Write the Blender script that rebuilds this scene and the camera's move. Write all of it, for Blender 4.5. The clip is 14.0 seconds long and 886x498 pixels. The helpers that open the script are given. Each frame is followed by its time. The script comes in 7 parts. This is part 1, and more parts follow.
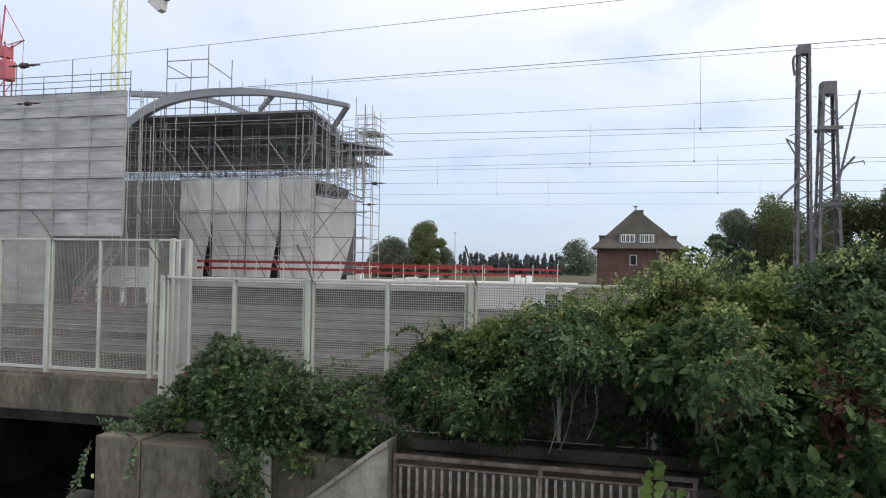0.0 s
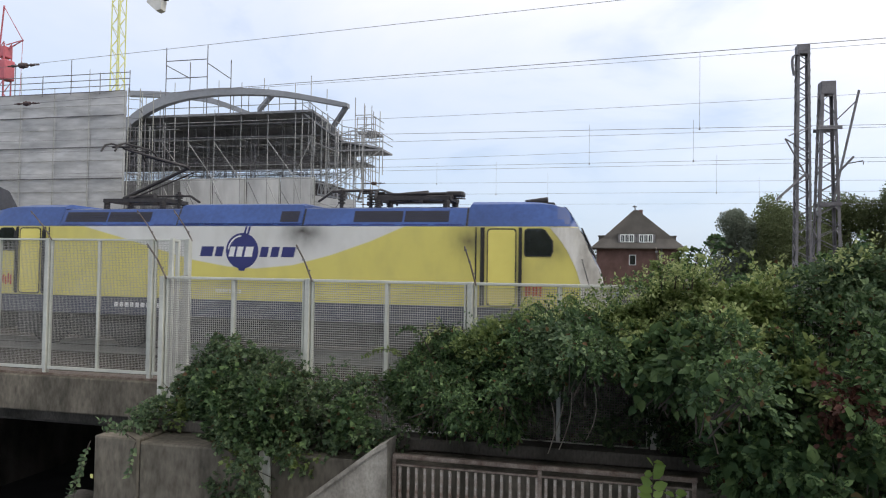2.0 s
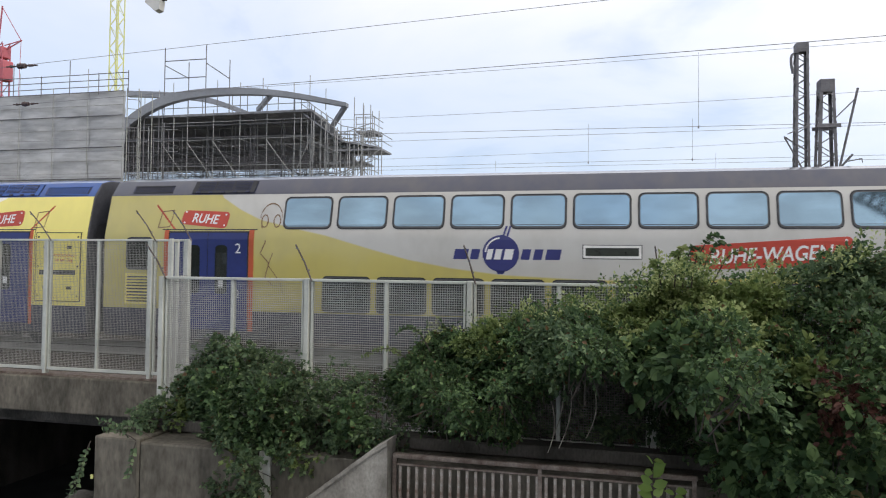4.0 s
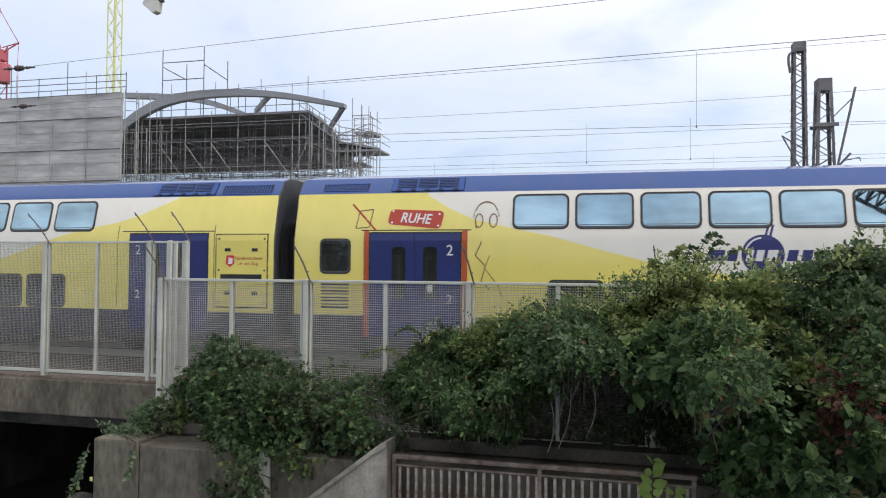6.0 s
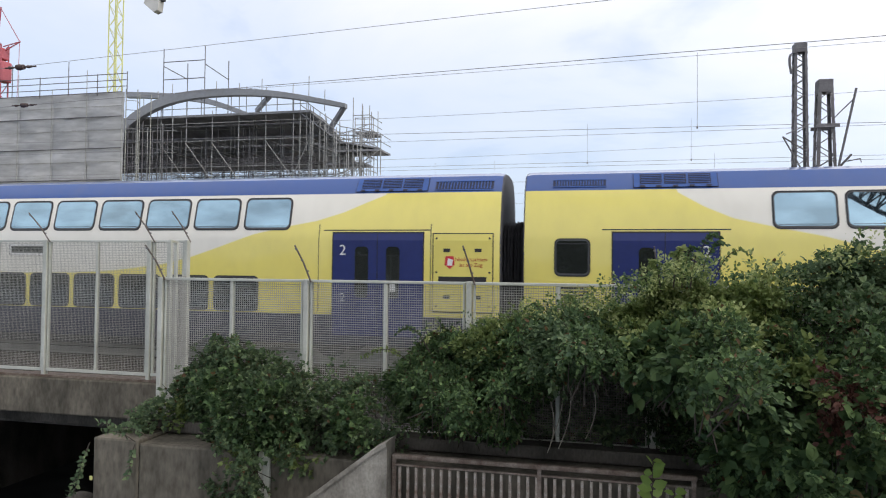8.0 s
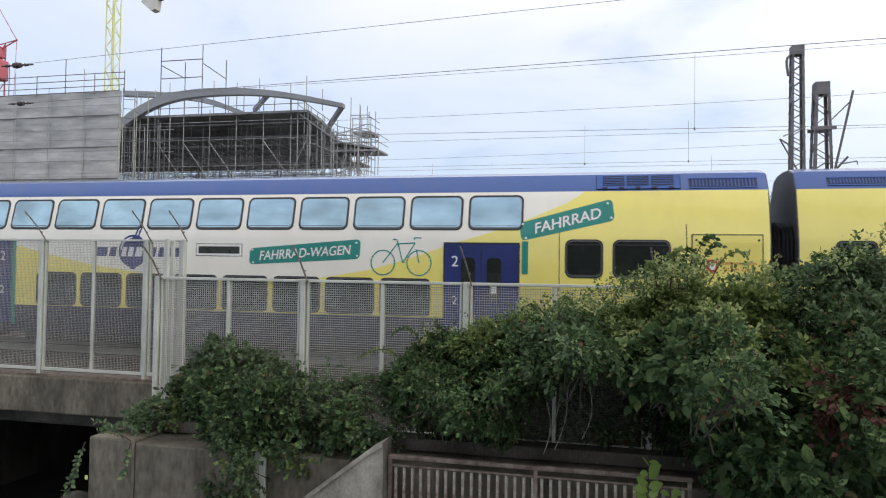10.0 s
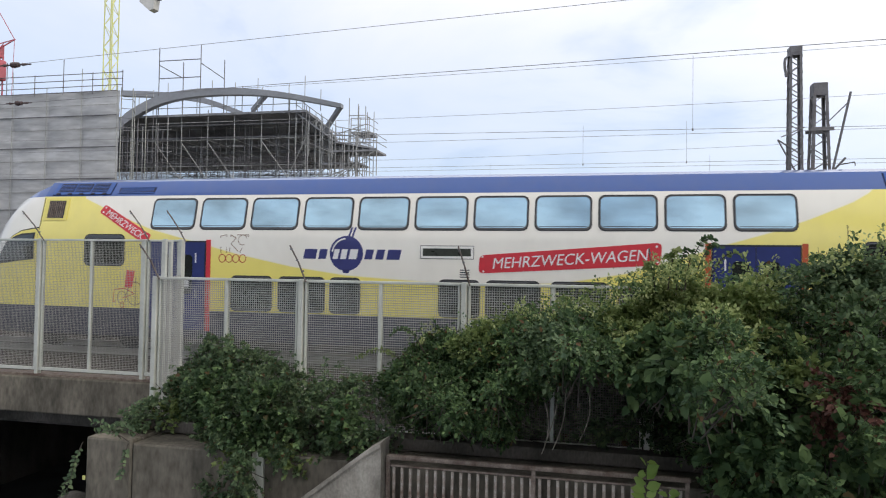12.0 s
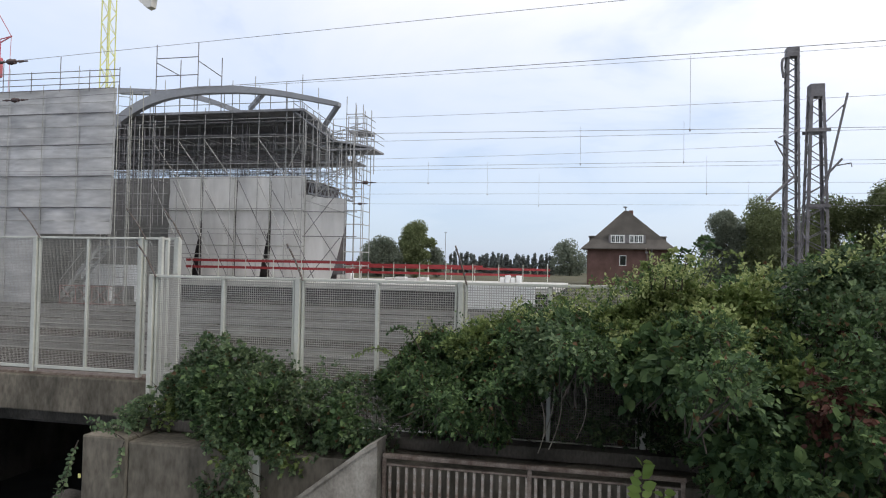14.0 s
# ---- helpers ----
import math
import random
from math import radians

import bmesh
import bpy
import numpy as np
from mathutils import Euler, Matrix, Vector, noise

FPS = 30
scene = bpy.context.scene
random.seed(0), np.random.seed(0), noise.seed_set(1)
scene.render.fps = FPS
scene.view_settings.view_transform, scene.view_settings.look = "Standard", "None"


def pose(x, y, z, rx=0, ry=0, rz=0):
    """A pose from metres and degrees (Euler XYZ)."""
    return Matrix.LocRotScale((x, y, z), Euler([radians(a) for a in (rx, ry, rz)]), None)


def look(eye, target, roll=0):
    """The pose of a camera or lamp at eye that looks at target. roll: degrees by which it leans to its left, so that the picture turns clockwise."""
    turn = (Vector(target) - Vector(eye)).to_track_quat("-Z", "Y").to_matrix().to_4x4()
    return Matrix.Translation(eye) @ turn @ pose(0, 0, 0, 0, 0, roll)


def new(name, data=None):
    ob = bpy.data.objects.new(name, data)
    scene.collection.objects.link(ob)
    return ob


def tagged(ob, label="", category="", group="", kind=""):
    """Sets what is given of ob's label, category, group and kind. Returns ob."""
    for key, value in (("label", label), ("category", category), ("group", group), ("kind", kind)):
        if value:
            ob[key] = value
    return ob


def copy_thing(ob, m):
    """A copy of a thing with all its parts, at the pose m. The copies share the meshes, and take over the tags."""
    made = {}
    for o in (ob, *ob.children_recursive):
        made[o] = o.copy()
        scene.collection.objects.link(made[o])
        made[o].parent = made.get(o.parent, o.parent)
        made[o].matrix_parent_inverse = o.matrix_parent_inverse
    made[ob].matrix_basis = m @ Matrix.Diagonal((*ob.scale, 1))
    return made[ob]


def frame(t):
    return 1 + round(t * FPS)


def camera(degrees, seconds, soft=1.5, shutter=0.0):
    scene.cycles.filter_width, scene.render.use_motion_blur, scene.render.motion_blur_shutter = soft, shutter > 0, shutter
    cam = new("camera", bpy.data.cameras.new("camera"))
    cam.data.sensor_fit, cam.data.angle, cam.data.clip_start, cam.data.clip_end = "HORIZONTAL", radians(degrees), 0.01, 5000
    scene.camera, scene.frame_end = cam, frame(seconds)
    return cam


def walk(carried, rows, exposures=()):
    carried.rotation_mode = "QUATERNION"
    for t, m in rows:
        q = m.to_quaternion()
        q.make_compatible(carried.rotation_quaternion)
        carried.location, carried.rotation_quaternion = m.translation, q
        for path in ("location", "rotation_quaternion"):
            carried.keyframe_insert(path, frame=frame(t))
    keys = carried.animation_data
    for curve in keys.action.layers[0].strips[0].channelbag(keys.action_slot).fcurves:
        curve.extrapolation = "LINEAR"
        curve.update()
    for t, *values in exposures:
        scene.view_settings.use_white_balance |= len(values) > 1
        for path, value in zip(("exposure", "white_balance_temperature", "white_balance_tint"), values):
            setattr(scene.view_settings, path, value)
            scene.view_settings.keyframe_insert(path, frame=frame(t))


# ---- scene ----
# camera: hand-held on one spot, it only turns a little
EYE = (0.0, 0.0, 2.32)
TURNS = [(0.0, 91.516, -0.904, 13.367), (0.5, 91.502, -0.953, 13.363), (1.0, 91.497, -0.969, 13.338),
         (1.5, 91.515, -0.889, 13.31), (2.0, 91.513, -0.883, 13.311), (2.5, 91.483, -0.931, 13.304),
         (3.0, 91.433, -0.852, 13.299), (5.5, 91.483, -0.495, 13.187), (6.0, 91.496, -0.439, 13.167),
         (6.5, 91.491, -0.49, 13.188), (7.0, 91.48, -0.607, 13.206), (7.5, 91.481, -0.637, 13.193),
         (8.0, 91.499, -0.596, 13.199), (10.5, 91.537, -0.876, 12.91), (11.0, 91.537, -0.892, 12.884),
         (11.5, 91.553, -0.91, 12.825), (12.0, 91.568, -0.895, 12.807), (12.5, 91.553, -0.883, 12.783),
         (13.0, 91.531, -0.932, 12.728), (13.5, 91.511, -0.988, 12.67), (14.0, 91.501, -1.125, 12.564)]
cam = camera(65.02, 14.0, soft=1.1, shutter=0.05)
walk(cam, [(t, pose(*EYE, a, b, c)) for t, a, b, c in TURNS])


# ---- world and sun ----
def make_world():
    world = bpy.data.worlds.new("sky")
    scene.world = world
    world.use_nodes = True
    nt = world.node_tree
    nt.nodes.clear()
    N, L = nt.nodes.new, nt.links.new
    out, bg = N("ShaderNodeOutputWorld"), N("ShaderNodeBackground")
    sky = N("ShaderNodeTexSky")
    sky.sky_type, sky.sun_disc = "NISHITA", False
    sky.sun_elevation, sky.sun_rotation = radians(42), radians(105)
    geo = N("ShaderNodeTexCoord")
    sep = N("ShaderNodeSeparateXYZ")
    L(geo.outputs["Generated"], sep.inputs[0])
    # flat cloud layer: direction divided by its height
    zz = N("ShaderNodeMath"); zz.operation = "ADD"; zz.inputs[1].default_value = 0.16
    zabs = N("ShaderNodeMath"); zabs.operation = "ABSOLUTE"
    L(sep.outputs[2], zabs.inputs[0]); L(zabs.outputs[0], zz.inputs[0])
    dx, dy = N("ShaderNodeMath"), N("ShaderNodeMath")
    dx.operation = dy.operation = "DIVIDE"
    L(sep.outputs[0], dx.inputs[0]); L(zz.outputs[0], dx.inputs[1])
    L(sep.outputs[1], dy.inputs[0]); L(zz.outputs[0], dy.inputs[1])
    comb = N("ShaderNodeCombineXYZ")
    L(dx.outputs[0], comb.inputs[0]); L(dy.outputs[0], comb.inputs[1])
    n1 = N("ShaderNodeTexNoise")
    n1.inputs["Scale"].default_value, n1.inputs["Detail"].default_value, n1.inputs["Roughness"].default_value = 0.95, 6, 0.54
    n1.inputs["Distortion"].default_value = 0.35
    mp = N("ShaderNodeMapping"); mp.inputs["Location"].default_value = (CLOUD_X, CLOUD_Y, 0.0)
    L(comb.outputs[0], mp.inputs[0]); L(mp.outputs[0], n1.inputs["Vector"])
    ramp = N("ShaderNodeValToRGB")
    e = ramp.color_ramp.elements
    e[0].position, e[0].color = 0.35, (0.60, 0.69, 0.83, 1)
    e[1].position, e[1].color = 0.62, (1.0, 1.0, 1.0, 1)
    m = e.new(0.46); m.color = (0.87, 0.91, 0.97, 1)
    L(n1.outputs[0], ramp.inputs[0])
    # hazy blue band low over the horizon
    hz = N("ShaderNodeMapRange")
    hz.inputs["From Min"].default_value, hz.inputs["From Max"].default_value = 0.02, 0.36
    L(sep.outputs[2], hz.inputs[0])
    low = N("ShaderNodeMixRGB"); low.inputs[1].default_value = (0.465, 0.57, 0.74, 1)
    L(hz.outputs[0], low.inputs[0]); L(ramp.outputs[0], low.inputs[2])
    gain = N("ShaderNodeMixRGB"); gain.blend_type = "MULTIPLY"; gain.inputs[0].default_value = 1
    gain.inputs[2].default_value = (0.92, 0.89, 0.90, 1)
    L(low.outputs[0], gain.inputs[1])
    # the veil of cloud is brighter and whiter on the sun's side
    dot = N("ShaderNodeVectorMath"); dot.operation = "DOT_PRODUCT"
    nrm = N("ShaderNodeVectorMath"); nrm.operation = "NORMALIZE"
    L(geo.outputs["Generated"], nrm.inputs[0]); L(nrm.outputs[0], dot.inputs[0])
    dot.inputs[1].default_value = Vector(SUN_FROM).normalized()
    sd = N("ShaderNodeMapRange")
    sd.interpolation_type = "SMOOTHSTEP"
    sd.inputs["From Min"].default_value, sd.inputs["From Max"].default_value = -0.65, 0.5
    L(dot.outputs["Value"], sd.inputs[0])
    veil = N("ShaderNodeMixRGB"); veil.inputs[1].default_value = (0.80, 0.845, 0.905, 1); veil.inputs[2].default_value = (1.29, 1.24, 1.17, 1)
    L(sd.outputs[0], veil.inputs[0])
    lit = N("ShaderNodeMixRGB"); lit.blend_type = "MULTIPLY"; lit.inputs[0].default_value = 1
    L(gain.outputs[0], lit.inputs[1]); L(veil.outputs[0], lit.inputs[2])
    skys = N("ShaderNodeMixRGB"); skys.blend_type = "ADD"; skys.inputs[0].default_value = 0.05
    L(lit.outputs[0], skys.inputs[1]); L(sky.outputs[0], skys.inputs[2])
    L(skys.outputs[0], bg.inputs[0])
    bg.inputs[1].default_value = 1.0
    L(bg.outputs[0], out.inputs[0])


CLOUD_X, CLOUD_Y = 0.6, 1.3
SUN_FROM = (18, -5, 17)
make_world()
sun = new("sun", bpy.data.lights.new("sun", "SUN"))
sun.data.energy, sun.data.angle, sun.data.color = 1.15, radians(22), (1.0, 0.93, 0.82)
sun.matrix_world = look(SUN_FROM, (0, 0, 0))
scene.view_settings.exposure = 0.0


# ---- materials ----
def nodes_of(name):
    m = bpy.data.materials.new(name)
    m.use_nodes = True
    nt = m.node_tree
    return m, nt, nt.nodes["Principled BSDF"]


def surface(name, col, rough=0.6, metal=0.0, var=0.25, scale=1.5, fine=40.0, bump=0.15, spec=0.5, tint=None, stretch=(1, 1, 1), random_tone=0.0, object_tone=0.0):
    """Colour that varies at a large and a fine scale, with a fine relief."""
    m, nt, b = nodes_of(name)
    N, L = nt.nodes.new, nt.links.new
    tc, mp = N("ShaderNodeTexCoord"), N("ShaderNodeMapping")
    mp.inputs["Scale"].default_value = stretch
    L(tc.outputs["Object"], mp.inputs[0])
    a, f = N("ShaderNodeTexNoise"), N("ShaderNodeTexNoise")
    a.inputs["Scale"].default_value, a.inputs["Detail"].default_value = scale, 5
    f.inputs["Scale"].default_value, f.inputs["Detail"].default_value = fine, 3
    L(mp.outputs[0], a.inputs["Vector"]); L(mp.outputs[0], f.inputs["Vector"])
    r = N("ShaderNodeValToRGB")
    dark = tint or tuple(c * (1 - var) for c in col)
    lite = tuple(min(1, c * (1 + var)) for c in col)
    r.color_ramp.elements[0].position, r.color_ramp.elements[0].color = 0.32, (*dark, 1)
    r.color_ramp.elements[1].position, r.color_ramp.elements[1].color = 0.68, (*lite, 1)
    L(a.outputs[0], r.inputs[0])
    mix = N("ShaderNodeMixRGB"); mix.blend_type = "OVERLAY"; mix.inputs[0].default_value = min(1, var * 1.4)
    L(r.outputs[0], mix.inputs[1]); L(f.outputs[0], mix.inputs[2])
    last = mix.outputs[0]
    if random_tone:
        oi, hs = N("ShaderNodeNewGeometry"), N("ShaderNodeHueSaturation")
        mr = N("ShaderNodeMapRange")
        mr.inputs["To Min"].default_value, mr.inputs["To Max"].default_value = 1 - random_tone, 1 + random_tone
        L(oi.outputs["Random Per Island"], mr.inputs[0]); L(mr.outputs[0], hs.inputs["Value"]); L(last, hs.inputs["Color"])
        last = hs.outputs[0]
    if object_tone:
        oi, hs, mr = N("ShaderNodeObjectInfo"), N("ShaderNodeHueSaturation"), N("ShaderNodeMapRange")
        mr.inputs["To Min"].default_value, mr.inputs["To Max"].default_value = 1 - object_tone, 1 + object_tone
        L(oi.outputs["Random"], mr.inputs[0]); L(mr.outputs[0], hs.inputs["Value"]); L(last, hs.inputs["Color"])
        last = hs.outputs[0]
    L(last, b.inputs["Base Color"])
    rr = N("ShaderNodeMapRange")
    rr.inputs["To Min"].default_value, rr.inputs["To Max"].default_value = max(0.03, rough - 0.1), min(1, rough + 0.12)
    L(a.outputs[0], rr.inputs[0]); L(rr.outputs[0], b.inputs["Roughness"])
    b.inputs["Metallic"].default_value = metal
    b.inputs["Specular IOR Level"].default_value = spec
    if bump:
        bp = N("ShaderNodeBump"); bp.inputs["Strength"].default_value, bp.inputs["Distance"].default_value = bump, 0.01
        L(f.outputs[0], bp.inputs["Height"]); L(bp.outputs[0], b.inputs["Normal"])
    return m


def leaf_material(name, dark, lite, thin=0.25, dry=0.0):
    """Leaves: each its own tone, glossy, with some light through the blade."""
    m, nt, b = nodes_of(name)
    N, L = nt.nodes.new, nt.links.new
    g, r = N("ShaderNodeNewGeometry"), N("ShaderNodeValToRGB")
    e = r.color_ramp.elements
    e[0].color, e[1].color = (*dark, 1), (*lite, 1)
    mid = e.new(0.75); mid.color = (*[(a * 0.6 + c * 0.4) for a, c in zip(dark, lite)], 1)
    if dry:
        # a few dry brown leaves among the green ones
        for at, c in ((dry, (0.16, 0.105, 0.05)), (dry + 0.006, dark)):
            q = e.new(at); q.color = (*c, 1)
        e[0].color = (0.10, 0.055, 0.03, 1)
    L(g.outputs["Random Per Island"], r.inputs[0])
    tc, n = N("ShaderNodeTexCoord"), N("ShaderNodeTexNoise")
    n.inputs["Scale"].default_value = 1.3
    L(tc.outputs["Object"], n.inputs["Vector"])
    hs, mr = N("ShaderNodeHueSaturation"), N("ShaderNodeMapRange")
    mr.inputs["To Min"].default_value, mr.inputs["To Max"].default_value = 0.55, 1.45
    L(n.outputs[0], mr.inputs[0]); L(mr.outputs[0], hs.inputs["Value"]); L(r.outputs[0], hs.inputs["Color"])
    L(hs.outputs[0], b.inputs["Base Color"])
    b.inputs["Roughness"].default_value = 0.55
    b.inputs["Specular IOR Level"].default_value = 0.2
    tr, mx = N("ShaderNodeBsdfTranslucent"), N("ShaderNodeMixShader")
    L(hs.outputs[0], tr.inputs[0])
    mx.inputs[0].default_value = thin
    out = nt.nodes["Material Output"]
    L(b.outputs[0], mx.inputs[1]); L(tr.outputs[0], mx.inputs[2]); L(mx.outputs[0], out.inputs[0])
    return m


def livery(name, stops, low_z, roof_z, white=(0.80, 0.775, 0.69), yellow=(0.82, 0.715, 0.17), blue=(0.027, 0.088, 0.31), skirt=(0.035, 0.04, 0.075), length=26.8, roof=None, dirt=0.10, soot=()):
    """Paint of a coach side: skirt, yellow under a curved border, white above it, coloured roof."""
    m, nt, b = nodes_of(name)
    N, L = nt.nodes.new, nt.links.new
    tc, sep = N("ShaderNodeTexCoord"), N("ShaderNodeSeparateXYZ")
    L(tc.outputs["Object"], sep.inputs[0])
    dv = N("ShaderNodeMath"); dv.operation = "DIVIDE"; dv.inputs[1].default_value = length
    L(sep.outputs[0], dv.inputs[0])
    ramp = N("ShaderNodeValToRGB")
    e = ramp.color_ramp.elements
    ramp.color_ramp.interpolation = "LINEAR"
    for i, (x, z) in enumerate(stops):
        s = e[i] if i < 2 else e.new(min(1, x / length))
        s.position, s.color = min(1, x / length), (z / 6, z / 6, z / 6, 1)
    L(dv.outputs[0], ramp.inputs[0])
    z6 = N("ShaderNodeMath"); z6.operation = "DIVIDE"; z6.inputs[1].default_value = 6
    L(sep.outputs[2], z6.inputs[0])

    def step(edge_socket, edge_value, soft):
        d = N("ShaderNodeMath"); d.operation = "SUBTRACT"
        L(z6.outputs[0], d.inputs[0])
        if edge_socket: L(edge_socket, d.inputs[1])
        else: d.inputs[1].default_value = edge_value / 6
        r = N("ShaderNodeMapRange")
        r.inputs["From Min"].default_value, r.inputs["From Max"].default_value = -soft / 6, soft / 6
        L(d.outputs[0], r.inputs[0])
        return r.outputs[0]

    def mix(fac, a, c):
        x = N("ShaderNodeMixRGB"); L(fac, x.inputs[0])
        for s, v in ((x.inputs[1], a), (x.inputs[2], c)):
            if isinstance(v, tuple): s.default_value = (*v, 1)
            else: L(v, s)
        return x.outputs[0]

    body = mix(step(ramp.outputs[0], 0, 0.02), yellow, white)
    body = mix(step(None, low_z, 0.006), skirt, body)
    body = mix(step(None, roof_z, 0.006), body, roof or blue)
    # road film: streaks that run down, and broad stains
    mp = N("ShaderNodeMapping"); mp.inputs["Scale"].default_value = (1.6, 1.6, 0.9)
    L(tc.outputs["Object"], mp.inputs[0])
    st, big = N("ShaderNodeTexNoise"), N("ShaderNodeTexNoise")
    st.inputs["Scale"].default_value, st.inputs["Detail"].default_value = 1.6, 6
    big.inputs["Scale"].default_value, big.inputs["Detail"].default_value = 0.5, 4
    L(mp.outputs[0], st.inputs["Vector"]); L(tc.outputs["Object"], big.inputs["Vector"])
    mul = N("ShaderNodeMath"); mul.operation = "MULTIPLY"
    L(st.outputs[0], mul.inputs[0]); L(big.outputs[0], mul.inputs[1])
    dr = N("ShaderNodeMapRange")
    dr.inputs["From Min"].default_value, dr.inputs["From Max"].default_value = 0.17, 0.42
    dr.inputs["To Max"].default_value = dirt
    L(mul.outputs[0], dr.inputs[0])
    col = mix(dr.outputs[0], body, (0.20, 0.17, 0.11))
    # smoky stains round vents and doors: (x, z, half length, half height, strength)
    for sx, sz, rx, rz, k in soot:
        sm = N("ShaderNodeMapping"); sm.vector_type = "TEXTURE"
        sm.inputs["Location"].default_value, sm.inputs["Scale"].default_value = (sx, -1.45, sz), (rx, 4.0, rz)
        wob = N("ShaderNodeVectorMath"); wob.operation = "MULTIPLY_ADD"
        wob.inputs[1].default_value = (0.5, 0.0, 0.5)
        L(st.outputs["Color"], wob.inputs[0]); L(tc.outputs["Object"], wob.inputs[2])
        L(wob.outputs[0], sm.inputs[0])
        gr = N("ShaderNodeTexGradient"); gr.gradient_type = "QUADRATIC_SPHERE"
        L(sm.outputs[0], gr.inputs[0])
        f = N("ShaderNodeMath"); f.operation = "MULTIPLY"; f.inputs[1].default_value = k
        L(gr.outputs[1], f.inputs[0])
        col = mix(f.outputs[0], col, (0.05, 0.043, 0.035))
    L(col, b.inputs["Base Color"])
    b.inputs["Roughness"].default_value = 0.32
    b.inputs["Coat Weight"].default_value = 0.8
    b.inputs["Coat Roughness"].default_value = 0.06
    bp = N("ShaderNodeBump"); bp.inputs["Strength"].default_value, bp.inputs["Distance"].default_value = 0.12, 0.02
    L(big.outputs[0], bp.inputs["Height"]); L(bp.outputs[0], b.inputs["Normal"])
    return m


def coated_glass(name, tint, rough=0.02, dark=(0.02, 0.03, 0.035), fac=0.6, film=0.0):
    """Sun-protection glass: a dark inside under a strong tinted mirror."""
    m, nt, b = nodes_of(name)
    N, L = nt.nodes.new, nt.links.new
    b.inputs["Base Color"].default_value, b.inputs["Roughness"].default_value = (*dark, 1), 0.1
    g, mx = N("ShaderNodeBsdfGlossy"), N("ShaderNodeMixShader")
    g.inputs["Color"].default_value, g.inputs["Roughness"].default_value = (*tint, 1), rough
    tc, n, bp = N("ShaderNodeTexCoord"), N("ShaderNodeTexNoise"), N("ShaderNodeBump")
    n.inputs["Scale"].default_value = 0.9
    bp.inputs["Strength"].default_value, bp.inputs["Distance"].default_value = 0.03, 0.05
    L(tc.outputs["Object"], n.inputs["Vector"]); L(n.outputs[0], bp.inputs["Height"]); L(bp.outputs[0], g.inputs["Normal"])
    mx.inputs[0].default_value = fac
    if film:
        # uneven mirror: soft level streaks and patches that weaken it
        mp, s = N("ShaderNodeMapping"), N("ShaderNodeTexNoise")
        mp.inputs["Scale"].default_value = (0.7, 0.7, 1.6)
        oi, ad = N("ShaderNodeObjectInfo"), N("ShaderNodeVectorMath")
        L(tc.outputs["Object"], ad.inputs[0]); L(oi.outputs["Random"], ad.inputs[1])
        L(ad.outputs[0], mp.inputs[0]); L(mp.outputs[0], s.inputs["Vector"])
        s.inputs["Scale"].default_value, s.inputs["Detail"].default_value, s.inputs["Roughness"].default_value = 1.0, 3, 0.45
        r = N("ShaderNodeMapRange")
        r.inputs["From Min"].default_value, r.inputs["From Max"].default_value = 0.34, 0.66
        r.inputs["To Min"].default_value, r.inputs["To Max"].default_value = fac - film, fac + film * 0.7
        L(s.outputs[0], r.inputs[0]); L(r.outputs[0], mx.inputs[0])
    L(b.outputs[0], mx.inputs[1]); L(g.outputs[0], mx.inputs[2]); L(mx.outputs[0], nt.nodes["Material Output"].inputs[0])
    return m


BALLAST = surface("ballast", (0.043, 0.036, 0.031), 0.9, var=0.4, scale=0.35, fine=16, bump=0.9, spec=0.12)
STONES = surface("ballast_stones", (0.06, 0.05, 0.042), 0.9, var=0.3, scale=0.6, fine=30, bump=0.4, random_tone=0.45, spec=0.12)
CONCRETE = surface("weathered_concrete", (0.134, 0.119, 0.094), 0.9, var=0.45, scale=1.3, fine=14, bump=0.25, tint=(0.068, 0.063, 0.05), stretch=(1.3, 1.3, 0.55), spec=0.12)
CONCRETE_LIGHT = surface("pale_wing_concrete", (0.28, 0.26, 0.22), 0.9, var=0.28, scale=3.2, fine=35, bump=0.3, tint=(0.13, 0.118, 0.098), stretch=(1.2, 1.2, 0.8), spec=0.12)
# stained old concrete; its dark tone also paints shade on plinth and underpass
CONCRETE_OLD = surface("dark_stained_concrete", (0.10, 0.09, 0.078), 0.92, var=0.35, scale=1.4, fine=30, bump=0.45, tint=(0.05, 0.047, 0.04), stretch=(1.2, 1.2, 0.6), spec=0.12)
# dark tone that stands for shade under the platform edge and inside the hall
DARKWALL = surface("shade_dark_wall", (0.075, 0.068, 0.07), 0.9, var=0.3, scale=0.8, fine=9, bump=0.3, spec=0.12)
CONCRETE_PALE = surface("pale_concrete", (0.55, 0.54, 0.5), 0.85, var=0.15, scale=0.5, fine=10, bump=0.1)
ASPHALT = surface("asphalt", (0.05, 0.05, 0.052), 0.9, var=0.25, scale=1.0, fine=90, bump=0.4, spec=0.12)
GALV = surface("galvanised_steel", (0.52, 0.525, 0.465), 0.5, 0.15, var=0.12, scale=2.5, fine=30, bump=0.06)
MESHWIRE = surface("galvanised_wire", (0.38, 0.375, 0.345), 0.55, 0.2, var=0.15, scale=3, fine=50, bump=0)
BRIDGEWIRE = surface("dull_bridge_wire", (0.34, 0.33, 0.295), 0.65, 0.1, var=0.15, scale=3, fine=50, bump=0)
# rusty mesh wire, darkened to hold the hedge's shade
SHADEWIRE = surface("shaded_rusty_wire", (0.17, 0.155, 0.135), 0.8, 0.1, var=0.3, scale=3, fine=50, bump=0)
